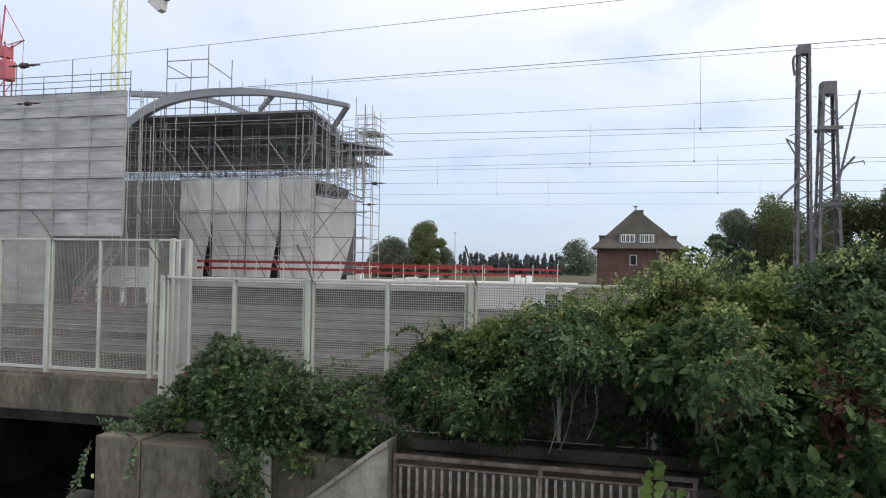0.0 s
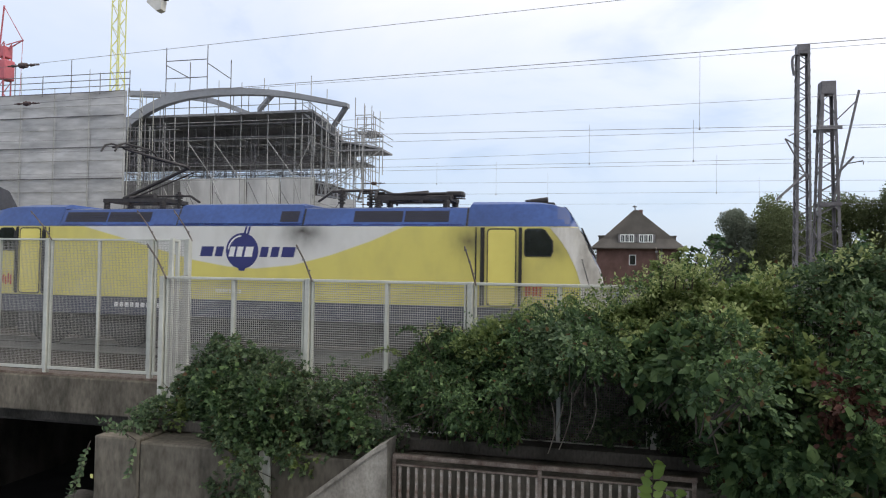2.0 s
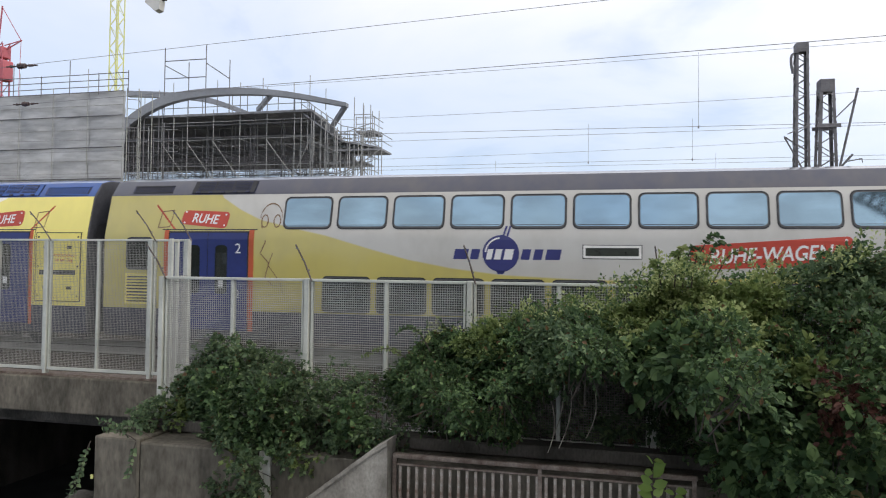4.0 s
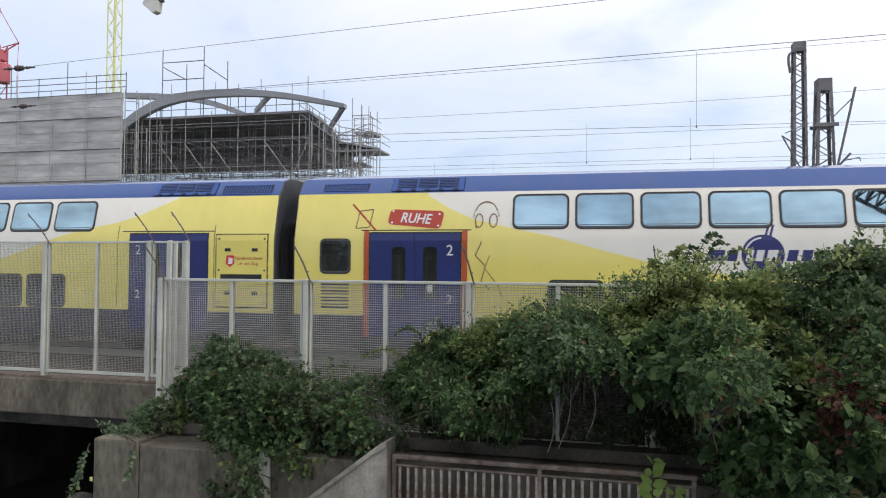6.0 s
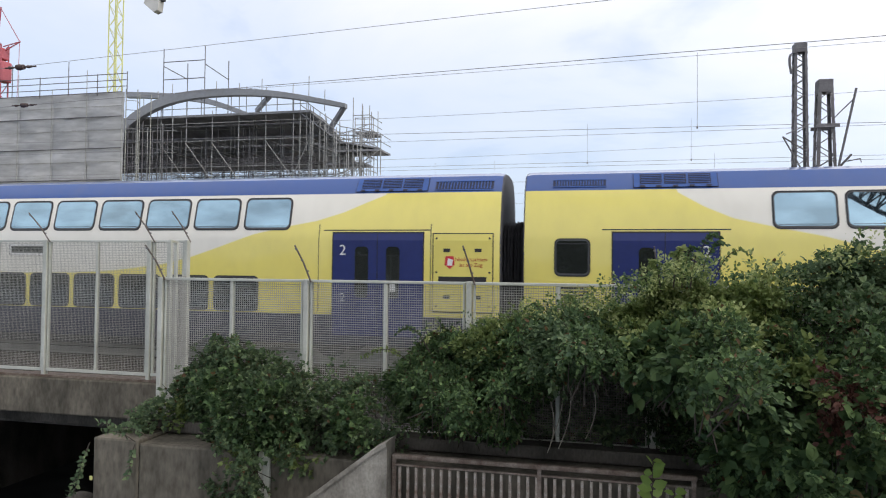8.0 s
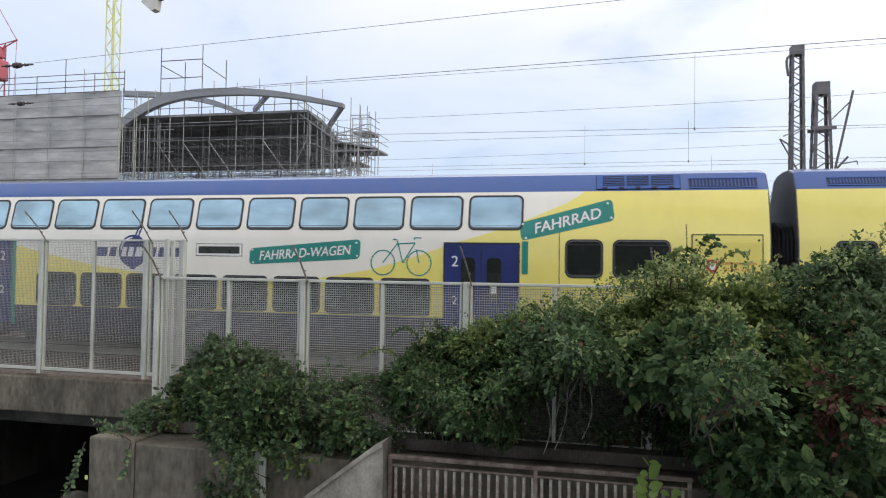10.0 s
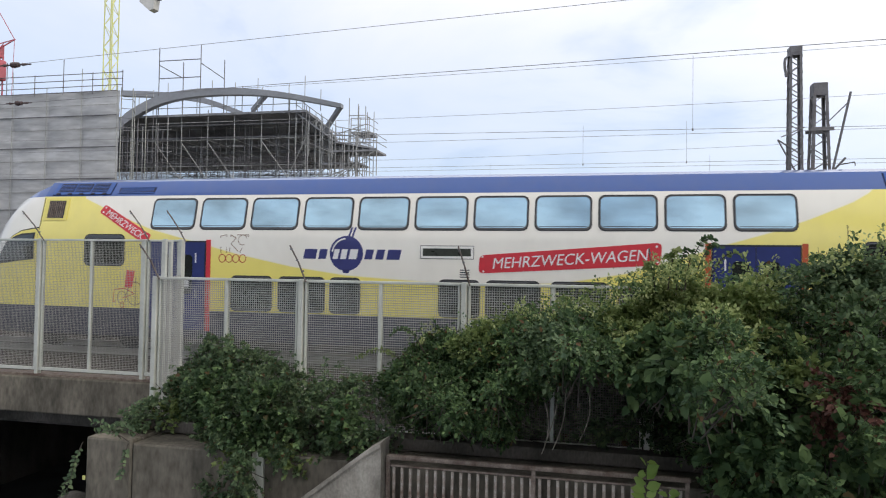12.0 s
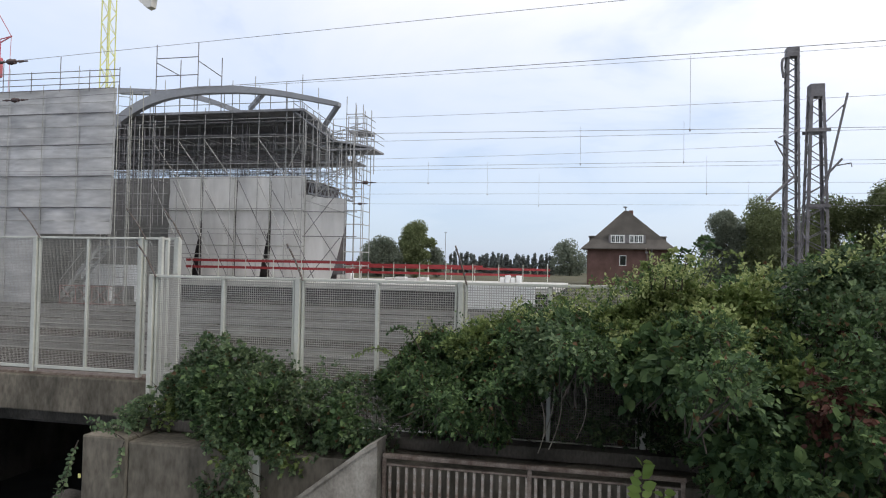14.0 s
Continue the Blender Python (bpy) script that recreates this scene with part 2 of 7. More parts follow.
PALEBAR = surface("flaking_pale_paint", (0.30, 0.275, 0.235), 0.75, 0.0, var=0.3, scale=11, fine=60, bump=0.3, tint=(0.17, 0.11, 0.08))
RUSTY = surface("weathered_rail_paint", (0.17, 0.14, 0.115), 0.75, 0.1, var=0.4, scale=9, fine=60, bump=0.3, tint=(0.10, 0.066, 0.048))
RAILSTEEL = surface("rail_steel", (0.30, 0.285, 0.26), 0.4, 0.5, var=0.2, scale=2, fine=30, bump=0.05)
SLEEPER = surface("sleeper_concrete", (0.085, 0.076, 0.066), 0.9, var=0.25, scale=3, fine=40, bump=0.2, spec=0.12)
TARP = surface("scaffold_sheeting", (0.44, 0.44, 0.435), 0.5, var=0.22, scale=1.1, fine=3.4, bump=1.0, stretch=(0.35, 1, 1.7), object_tone=0.10)
TARP_PALE = surface("pale_sheeting", (0.61, 0.61, 0.592), 0.6, var=0.16, scale=0.6, fine=4, bump=0.5, stretch=(1, 1, 0.3))
TUBE = surface("scaffold_tube", (0.35, 0.352, 0.34), 0.5, 0.3, var=0.2, scale=1, fine=9, bump=0)
PLANK = surface("scaffold_plank", (0.27, 0.275, 0.285), 0.85, var=0.3, scale=1.0, fine=10, bump=0.2, spec=0.12)
SCREEN = surface("shaded_site_board", (0.22, 0.22, 0.21), 0.8, var=0.2, scale=0.8, fine=6, bump=0.2, spec=0.12)
ARCHSTEEL = surface("arch_steel", (0.26, 0.27, 0.285), 0.5, 0.1, var=0.12, scale=0.4, fine=5, bump=0.05)
MASTSTEEL = surface("mast_steel", (0.16, 0.158, 0.165), 0.65, 0.2, var=0.3, scale=2, fine=20, bump=0.1, tint=(0.115, 0.108, 0.112))
RUSTYARM = surface("rusty_arm_steel", (0.17, 0.145, 0.13), 0.7, 0.2, var=0.35, scale=6, fine=40, bump=0.1, tint=(0.10, 0.07, 0.055))
ARMSTEEL = surface("dull_arm_steel", (0.33, 0.335, 0.30), 0.6, 0.3, var=0.2, scale=4, fine=30, bump=0)
WIRE = surface("copper_wire", (0.25, 0.24, 0.235), 0.6, 0.3, var=0.1, scale=2, fine=9, bump=0)
INSUL = surface("brown_insulator", (0.07, 0.045, 0.04), 0.25, var=0.1, scale=3, fine=9, bump=0)
RED = surface("red_barrier_paint", (0.29, 0.032, 0.036), 0.5, var=0.15, scale=1, fine=9, bump=0)
RED_DULL = surface("faded_red_paint", (0.25, 0.13, 0.12), 0.7, var=0.2, scale=1, fine=9, bump=0)
CRANE_RED = surface("red_crane_paint", (0.46, 0.11, 0.13), 0.5, var=0.15, scale=0.3, fine=4, bump=0)
CRANE_YELLOW = surface("yellow_crane_paint", (0.72, 0.72, 0.27), 0.5, var=0.12, scale=0.3, fine=4, bump=0)
BRICKRED = surface("red_brick_wall", (0.13, 0.08, 0.07), 0.9, var=0.25, scale=0.6, fine=14, bump=0.4, spec=0.12)
ROOFTILE = surface("dark_roof_tile", (0.11, 0.102, 0.092), 0.85, var=0.2, scale=0.4, fine=12, bump=0.3, spec=0.12)
WHITEPAINT = surface("white_paint", (0.74, 0.75, 0.74), 0.5, var=0.06, scale=2, fine=20, bump=0)
BLACK = surface("black_rubber", (0.02, 0.02, 0.022), 0.55, var=0.2, scale=3, fine=30, bump=0.05)
ENDPAINT = surface("dark_end_paint", (0.055, 0.056, 0.065), 0.6, var=0.3, scale=2, fine=18, bump=0.1)
GASKET = surface("grey_gasket", (0.075, 0.08, 0.085), 0.6, var=0.2, scale=3, fine=30, bump=0.05)
UNDER = surface("underframe_grey", (0.03, 0.03, 0.033), 0.7, var=0.35, scale=1.5, fine=18, bump=0.2)
EQUIP = surface("roof_equipment", (0.045, 0.04, 0.038), 0.6, 0.3, var=0.3, scale=3, fine=20, bump=0.1)
DOORBLUE = surface("door_blue", (0.012, 0.024, 0.14), 0.35, var=0.12, scale=1, fine=9, bump=0)
ROOFBLUE = surface("roof_blue", (0.032, 0.095, 0.32), 0.42, var=0.12, scale=0.6, fine=9, bump=0.04)
LOCOBLUE = surface("locomotive_blue", (0.035, 0.082, 0.26), 0.45, var=0.22, scale=0.7, fine=9, bump=0.04)
VENT = surface("vent_dark", (0.015, 0.018, 0.045), 0.5, var=0.2, scale=2, fine=30, bump=0.1)
YELLOW = surface("train_yellow", (0.79, 0.69, 0.17), 0.36, var=0.06, scale=0.7, fine=6, bump=0)
WHITE = surface("train_white", (0.80, 0.79, 0.74), 0.36, var=0.06, scale=0.7, fine=6, bump=0)
GRIMYWHITE = surface("grimy_white_paint", (0.66, 0.64, 0.58), 0.45, var=0.2, scale=1.8, fine=14, bump=0.05, tint=(0.33, 0.30, 0.25), stretch=(1.2, 1.2, 0.45))
DISPLAY = surface("unlit_display", (0.03, 0.035, 0.025), 0.3, var=0.3, scale=9, fine=40, bump=0)
ORANGE = surface("orange_trim", (0.45, 0.085, 0.025), 0.4, var=0.08, scale=1, fine=9, bump=0)
SIGNRED = surface("sign_red", (0.47, 0.055, 0.03), 0.4, var=0.08, scale=1, fine=9, bump=0)
SIGNGREEN = surface("sign_green", (0.02, 0.24, 0.2), 0.4, var=0.08, scale=1, fine=9, bump=0)
CRIMSON = surface("sign_crimson", (0.60, 0.03, 0.045), 0.4, var=0.08, scale=1, fine=9, bump=0)
LETTER = surface("letter_white", (0.78, 0.78, 0.76), 0.5, var=0.03, scale=1, fine=9, bump=0)
GRAFFITI = surface("dark_line_drawing", (0.20, 0.12, 0.06), 0.5, var=0.1, scale=1, fine=9, bump=0)
LOGOBLUE = surface("logo_blue", (0.03, 0.035, 0.16), 0.4, var=0.05, scale=1, fine=9, bump=0)
GLASS_SKY = coated_glass("sun_protection_glass", (0.45, 0.655, 0.765), rough=0.02, fac=0.68, film=0.20)
GLASS_SOOTY = coated_glass("grimy_sun_protection_glass", (0.36, 0.52, 0.62), rough=0.05, fac=0.66, film=0.14)
GLASS_DARK = coated_glass("dark_glass", (0.5, 0.54, 0.53), fac=0.07, dark=(0.018, 0.021, 0.02))
GLASS_FRONT = coated_glass("windscreen_glass", (0.6, 0.68, 0.74), fac=0.45)
LEAF_IVY = leaf_material("ivy_leaf", (0.076, 0.124, 0.068), (0.245, 0.32, 0.158), 0.45, 0.02)
LEAF_BUSH = leaf_material("bush_leaf", (0.042, 0.082, 0.036), (0.185, 0.272, 0.105), 0.34, 0.03)
# young lime leaves, which also lighten the hedge tops where light falls
LEAF_LIME = leaf_material("young_lit_leaf", (0.12, 0.17, 0.055), (0.28, 0.335, 0.12), 0.40)
# very pale leaves: the light on the hedge tops is in their colour
LEAF_TIP = leaf_material("lit_tip_leaf", (0.27, 0.32, 0.12), (0.52, 0.56, 0.27), 0.45)
LEAF_WEED = leaf_material("weed_leaf", (0.22, 0.33, 0.08), (0.34, 0.45, 0.13), 0.45)
LEAF_DEAD = leaf_material("withered_leaf", (0.055, 0.022, 0.016), (0.135, 0.058, 0.04))
# greyed and lightened leaf colour: the haze over far trees is painted in
LEAF_FAR = leaf_material("hazed_far_foliage", (0.17, 0.20, 0.155), (0.24, 0.27, 0.205), 0.55)
LEAF_POPLAR = leaf_material("poplar_foliage", (0.16, 0.195, 0.095), (0.24, 0.275, 0.135), 0.5)
# paler still and bluish, for the haze before the poplar row
LEAF_ROW = leaf_material("hazed_row_foliage", (0.21, 0.235, 0.23), (0.26, 0.285, 0.27), 0.6)
LEAF_WILLOW = leaf_material("willow_foliage", (0.105, 0.13, 0.06), (0.165, 0.19, 0.09), 0.5)
TWIG = surface("twig_bark", (0.055, 0.043, 0.032), 0.85, var=0.3, scale=8, fine=50, bump=0.3)
STALK = surface("pale_dry_stalk", (0.34, 0.31, 0.25), 0.8, var=0.25, scale=8, fine=50, bump=0.2)
BARK = surface("tree_bark", (0.09, 0.075, 0.06), 0.9, var=0.3, scale=3, fine=25, bump=0.5)
SOIL = surface("scrub_ground", (0.10, 0.095, 0.06), 0.95, var=0.35, scale=0.2, fine=4, bump=0.4, spec=0.12)


# ---- mesh building ----
class Mesh:
    """Collects boxes, tubes and sheets, and becomes one mesh object."""

    def __init__(self):
        self.v, self.f, self.m, self.mats = [], [], [], []

    def slot(self, mat):
        if mat not in self.mats: self.mats.append(mat)
        return self.mats.index(mat)

    def add(self, verts, faces, mat=None):
        n = len(self.v)
        self.v.extend(tuple(p) for p in verts)
        self.f.extend(tuple(i + n for i in f) for f in faces)
        k = self.slot(mat) if mat else 0
        self.m.extend([k] * len(faces))
        return self

    def box(self, x0, x1, y0, y1, z0, z1, mat=None, bev=0.0):
        if bev:
            b = bev
            ring = lambda z, i: [(x0 + i, y0 + b, z), (x0 + b, y0 + i, z), (x1 - b, y0 + i, z), (x1 - i, y0 + b, z), (x1 - i, y1 - b, z), (x1 - b, y1 - i, z), (x0 + b, y1 - i, z), (x0 + i, y1 - b, z)]
            vs = ring(z0, b * .5) + ring(z0 + b, 0) + ring(z1 - b, 0) + ring(z1, b * .5)
            fs = [tuple(range(7, -1, -1)), tuple(range(24, 32))]
            for r in range(3):
                fs += [(r * 8 + i, r * 8 + (i + 1) % 8, r * 8 + 8 + (i + 1) % 8, r * 8 + 8 + i) for i in range(8)]
            return self.add(vs, fs, mat)
        v = [(x0, y0, z0), (x1, y0, z0), (x1, y1, z0), (x0, y1, z0), (x0, y0, z1), (x1, y0, z1), (x1, y1, z1), (x0, y1, z1)]
        return self.add(v, [(3, 2, 1, 0), (4, 5, 6, 7), (0, 1, 5, 4), (1, 2, 6, 5), (2, 3, 7, 6), (3, 0, 4, 7)], mat)

    def tube(self, p, q, r, n=5, r2=None, mat=None):
        p, q = Vector(p), Vector(q)
        d = q - p
        if d.length < 1e-6: return self
        u = d.orthogonal().normalized()
        w = d.normalized().cross(u)
        r2 = r if r2 is None else r2
        vs = []
        for c, rad in ((p, r), (q, r2)):
            for i in range(n):
                a = 2 * math.pi * i / n + 0.4
                vs.append(c + u * (math.cos(a) * rad) + w * (math.sin(a) * rad))
        fs = [(i, (i + 1) % n, n + (i + 1) % n, n + i) for i in range(n)] + [tuple(range(n - 1, -1, -1)), tuple(range(n, 2 * n))]
        return self.add(vs, fs, mat)

    def bar(self, p, q, w, h, mat=None):
        """A bar of rectangular section w (sideways) by h (upwards)."""
        p, q = Vector(p), Vector(q)
        d = (q - p).normalized()
        up = Vector((0, 0, 1)) if abs(d.z) < 0.95 else Vector((0, 1, 0))
        s = d.cross(up).normalized() * (w / 2)
        u = s.cross(d).normalized() * (h / 2)
        vs = [c + a * s + b * u for c in (p, q) for a, b in ((-1, -1), (1, -1), (1, 1), (-1, 1))]
        return self.add(vs, [(0, 1, 2, 3), (7, 6, 5, 4), (0, 4, 5, 1), (1, 5, 6, 2), (2, 6, 7, 3), (3, 7, 4, 0)], mat)

    def prism(self, outline, y0, y1, mat=None):
        """A flat shape in x and z, thick from y0 to y1 (y0 is the seen side)."""
        n = len(outline)
        vs = [(x, y0, z) for x, z in outline] + [(x, y1, z) for x, z in outline]
        fs = [tuple(range(n)), tuple(range(2 * n - 1, n - 1, -1))] + [(i, n + i, n + (i + 1) % n, (i + 1) % n) for i in range(n)]
        return self.add(vs, fs, mat)

    def loft(self, rings, mat=None, closed=True, caps=True):
        n = len(rings[0])
        vs = [p for r in rings for p in r]
        fs = []
        for k in range(len(rings) - 1):
            for i in range(n if closed else n - 1):
                fs.append((k * n + i, k * n + (i + 1) % n, (k + 1) * n + (i + 1) % n, (k + 1) * n + i))
        if caps: fs += [tuple(range(n - 1, -1, -1)), tuple(range((len(rings) - 1) * n, len(rings) * n))]
        return self.add(vs, fs, mat)

    def data(self, name, mat=None, smooth=False):
        me = bpy.data.meshes.new(name)
        me.from_pydata(self.v, [], self.f)
        for m in self.mats or [mat]: me.materials.append(m)
        if self.mats: me.polygons.foreach_set("material_index", self.m)
        if smooth:
            me.polygons.foreach_set("use_smooth", [True] * len(me.polygons))
            me.set_sharp_from_angle(angle=radians(35))
        me.update()
        return me


def thing(name, label, category, at=(0, 0, 0), group="", kind=""):
    ob = new(name)
    ob.location = at
    ob.empty_display_size = 0.2
    return tagged(ob, label, category, group, kind)


def solid(name, mesh, mat, label, category="", group="", kind="", at=(0, 0, 0), smooth=False):
    """A top-level thing that is one mesh."""
    ob = new(name, mesh.data(name, mat, smooth))
    ob.location = at
    return tagged(ob, label, category, group, kind)


def part(name, mesh, mat, parent, label="", smooth=False, at=None, kind=""):
    """One mesh object under a thing or a part."""
    ob = new(name, mesh if isinstance(mesh, bpy.types.Mesh) else mesh.data(name, mat, smooth))
    ob.parent = parent
    if at: ob.location = at
    return tagged(ob, label, "", "", kind)


def rounded(x0, x1, z0, z1, r, n=4):
    """Outline of a rounded rectangle, counter-clockwise."""
    pts = []
    for cx, cz, a0 in ((x1 - r, z0 + r, -90), (x1 - r, z1 - r, 0), (x0 + r, z1 - r, 90), (x0 + r, z0 + r, 180)):
        for i in range(n + 1):
            a = radians(a0 + 90 * i / n)
            pts.append((cx + r * math.cos(a), cz + r * math.sin(a)))
    return pts


# ---- large structure ----
TRACKS = (17.39, 22.6, 26.6, 30.8, 35.6)
WALL_X = -5.8          # corner of the abutment beside the underpass
ROAD_Z = -4.2


def make_ground():
    g = Mesh()
    # railway land east of the underpass, bridge deck over it, land west of it; all one sheet out to the horizon
    xs, ys = [-2500, -300, -60, -17.0, WALL_X, 60, 300, 2500], [7.9, 10.3, 60, 300, 3000]
    vid = {}
    for i, x in enumerate(xs):
        for j, y in enumerate(ys):
            vid[i, j] = len(g.v); g.v.append((x, y, -0.22))
    for i in range(len(xs) - 1):
        for j in range(len(ys) - 1):
            if xs[i] == -17.0 and j == 0: continue
            g.f.append((vid[i, j], vid[i + 1, j], vid[i + 1, j + 1], vid[i, j + 1])); g.m.append(0)
    solid("ground", g, BALLAST, "grey-brown track ballast spread between the railway lines", "ground", kind="structure")
    s = Mesh()
    s.add([(-2500, 60, -0.19), (2500, 60, -0.19), (2500, 3000, -0.19), (-2500, 3000, -0.19)], [(0, 1, 2, 3)])
    solid("ground_scrub", s, SOIL, "rough scrub ground behind the railway", "ground", kind="structure")
    p = Mesh()
    p.box(-3.6, 40, -30, 4.0, 0.25, 0.55)
    solid("pavement", p, ASPHALT, "asphalt footpath beside the railway bridge", "pavement", kind="structure")
    # out of view; pale so that it bounces light onto the wall behind the bars
    q = Mesh()
    q.box(-4.6, 40, 4.6, 7.0, -1.4, -1.2)
    solid("pavement_bounce", q, CONCRETE_LIGHT, "unseen path below the railing, made pale to bounce light", "pavement", kind="structure")
    r = Mesh()
    r.box(-17.0, WALL_X, -60, 70, ROAD_Z - 0.2, ROAD_Z)
    solid("road", r, ASPHALT, "dark asphalt road dipping under the bridge", "road", kind="structure")


def make_underpass():
    # underpass walls and deck: darker concrete puts their shade into the colour
    w = Mesh()
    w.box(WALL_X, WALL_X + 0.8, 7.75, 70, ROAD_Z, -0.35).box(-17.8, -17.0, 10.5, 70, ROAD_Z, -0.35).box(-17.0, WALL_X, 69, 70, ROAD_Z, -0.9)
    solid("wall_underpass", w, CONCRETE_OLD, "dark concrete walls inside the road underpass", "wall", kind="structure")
    d = Mesh()
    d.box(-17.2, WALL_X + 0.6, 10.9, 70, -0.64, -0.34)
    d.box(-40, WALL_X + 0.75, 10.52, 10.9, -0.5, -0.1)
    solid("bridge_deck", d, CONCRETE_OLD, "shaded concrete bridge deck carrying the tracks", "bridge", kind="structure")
    b = Mesh()
    b.box(-40, -6.62, 9.86, 10.5, -0.19, 0.40, bev=0.02)
    solid("bridge_parapet", b, CONCRETE, "grey weathered concrete edge beam of the bridge", "bridge", kind="structure")
    # rusty strip under the fence feet
    t = Mesh()
    t.box(-40, -6.62, 9.93, 10.2, 0.404, 0.44)
    solid("trim_parapet", t, RUSTY, "rust-brown capping strip on the bridge edge beam", "trim", kind="structure")


def make_retaining_wall():
    w = Mesh()
    w.box(WALL_X, -5.204, 7.0, 8.4, ROAD_Z, 0.30, bev=0.02)
    w.box(-5.2, 6.0, 7.012, 8.3, ROAD_Z, 0.265, bev=0.02)
    solid("wall_abutment", w, CONCRETE, "stained grey concrete abutment wall beside the underpass", "wall", kind="structure")
    c = Mesh()
    # the darker concrete stands for shade from the hedge above
    c.box(-5.75, 6.0, 7.5, 8.1, 0.285, 0.42, bev=0.02)
    solid("wall_plinth", c, CONCRETE_OLD, "low concrete plinth under the mesh fence, darkened for hedge shade", "wall", kind="structure")
    # sloping wing wall in front, its coping falls towards the road
    s = Mesh()
    s.prism([(-2.05, -1.2), (-2.05, 0.59), (-2.2, 0.5), (-4.4, -1.2)][::-1], 6.45, 6.72)
    s.prism([(-2.05, 0.59), (-2.05, 0.63), (-2.22, 0.53), (-4.45, -1.2), (-4.4, -1.2), (-2.2, 0.5)][::-1], 6.42, 6.75)
    solid("wing_wall", s, CONCRETE_LIGHT, "pale concrete wing wall with a sloping top", "wall", kind="structure")


def make_bollard():
    m = Mesh()
    rings = []
    for z, r in ((-2.2, 0.26), (-0.75, 0.26), (-0.6, 0.24), (-0.48, 0.17), (-0.42, 0.05)):
        rings.append([(-6.12 + r * math.cos(a), 7.2 + r * math.sin(a), z) for a in [2 * math.pi * i / 14 for i in range(14)]])
    m.loft(rings)
    m.box(-6.5, -5.85, 6.9, 7.5, ROAD_Z, -2.1)
    solid("concrete_bollard", m, CONCRETE_OLD, "round-topped mossy concrete guard stone at the wall corner", "bollard", smooth=True)
    k = Mesh()
    k.box(-5.825, -5.795, 6.985, 6.999, -0.19, -0.145)
    solid("marker_tag", k, CRANE_YELLOW, "small yellow marker tag on the abutment wall", "marker")


def make_track(y, near):
    tr = thing("railway_track", "steel rails on pale concrete sleepers in ballast", "track", (0, y, 0), "railway tracks")
    prof = [(-0.065, -0.17), (0.065, -0.17), (0.065, -0.155), (0.012, -0.14), (0.012, -0.045), (0.034, -0.035), (0.034, 0.0), (-0.034, 0.0), (-0.034, -0.035), (-0.012, -0.045), (-0.012, -0.14), (-0.065, -0.155)]
    for side in (-0.7525, 0.7525):
        r = Mesh()
        r.loft([[(x, side + a, z) for a, z in prof] for x in (-220, 220)])
        part("rail", r, RAILSTEEL, tr)
    sl = Mesh()
    sl.box(-0.13, 0.13, -1.3, 1.3, -0.30, -0.175, bev=0.02)
    me = sl.data("sleeper", SLEEPER)
    if near:
        for i in range(72):
            part("sleeper", me, None, tr, at=(-30 + 0.62 * i, 0, 0))
    else:
        for i in range(130):
            part("sleeper", me, None, tr, at=(-59.87 + 0.62 * i, 0, 0))
    return tr


def make_ballast_stones():
    rng = np.random.default_rng(4)
    m = Mesh()
    for _ in range(9000):
        x, y = rng.uniform(-26, 14), 10.8 + 15 * rng.random() ** 1.4
        r = rng.uniform(0.025, 0.055)
        k = rng.random(3) * 0.6 + 0.7
        a = rng.uniform(0, 6.28)
        c, s = math.cos(a) * r, math.sin(a) * r
        z = -0.22 + r * 0.25
        m.add([(x + c * k[0], y + s * k[0], z), (x - s * k[1], y + c * k[1], z), (x - c, y - s, z), (x + s, y - c, z), (x, y, z + r * k[2]), (x, y, z - r)],
              [(0, 1, 4), (1, 2, 4), (2, 3, 4), (3, 0, 4)])
    solid("ballast_stones", m, STONES, "loose broken ballast stones between the tracks", "gravel", kind="stuff")


make_ground()
make_underpass()
make_retaining_wall()
make_bollard()
for i, y in enumerate(TRACKS): make_track(y, i < 2)
make_ballast_stones()


def make_wall_channel():
    m = Mesh()
    m.box(-3.64, -3.625, 6.90, 6.995, -1.6, 0.30, bev=0.003).box(-3.622, -3.54, 6.96, 6.996, -1.6, 0.29, bev=0.004)
    solid("cable_channel", m, GALV, "grey steel cable channel on the wall under the ivy", "cable channel")


make_wall_channel()


# ---- fences ----
def mesh_panel(x0, x1, z0, z1, pitch=0.0272, r=0.0042):
    m = Mesh()
    n = int((x1 - x0) / pitch)
    for i in range(1, n):
        x = x0 + (x1 - x0) * i / n
        m.tube((x, 0, z0), (x, 0, z1), r, 4)
    n = int((z1 - z0) / pitch)
    for i in range(1, n):
        z = z0 + (z1 - z0) * i / n
        m.tube((x0, -0.006, z), (x1, -0.006, z), r, 4)
    return m


def arm(parent, x, z, rise=0.32, out=-0.30, lean=-0.08):
    a = Mesh()
    a.bar((x, -0.05, z - 0.03), (x + lean * 0.55, out * 0.5, z + rise * 0.5), 0.013, 0.016)
    a.bar((x + lean * 0.54, out * 0.49, z + rise * 0.49), (x + lean, out, z + rise), 0.012, 0.015)
    m = part("barbed_wire_arm", a, RUSTYARM, parent, "slender steel arm for barbed wire")
    for k in (0.3, 0.62, 0.94):
        c = Mesh()
        q = x + lean * k
        c.box(q - 0.008, q + 0.016, out * k - 0.010, out * k + 0.010, z + rise * k - 0.028, z + rise * k - 0.008)
        part("wire_clip", c, MASTSTEEL, m)


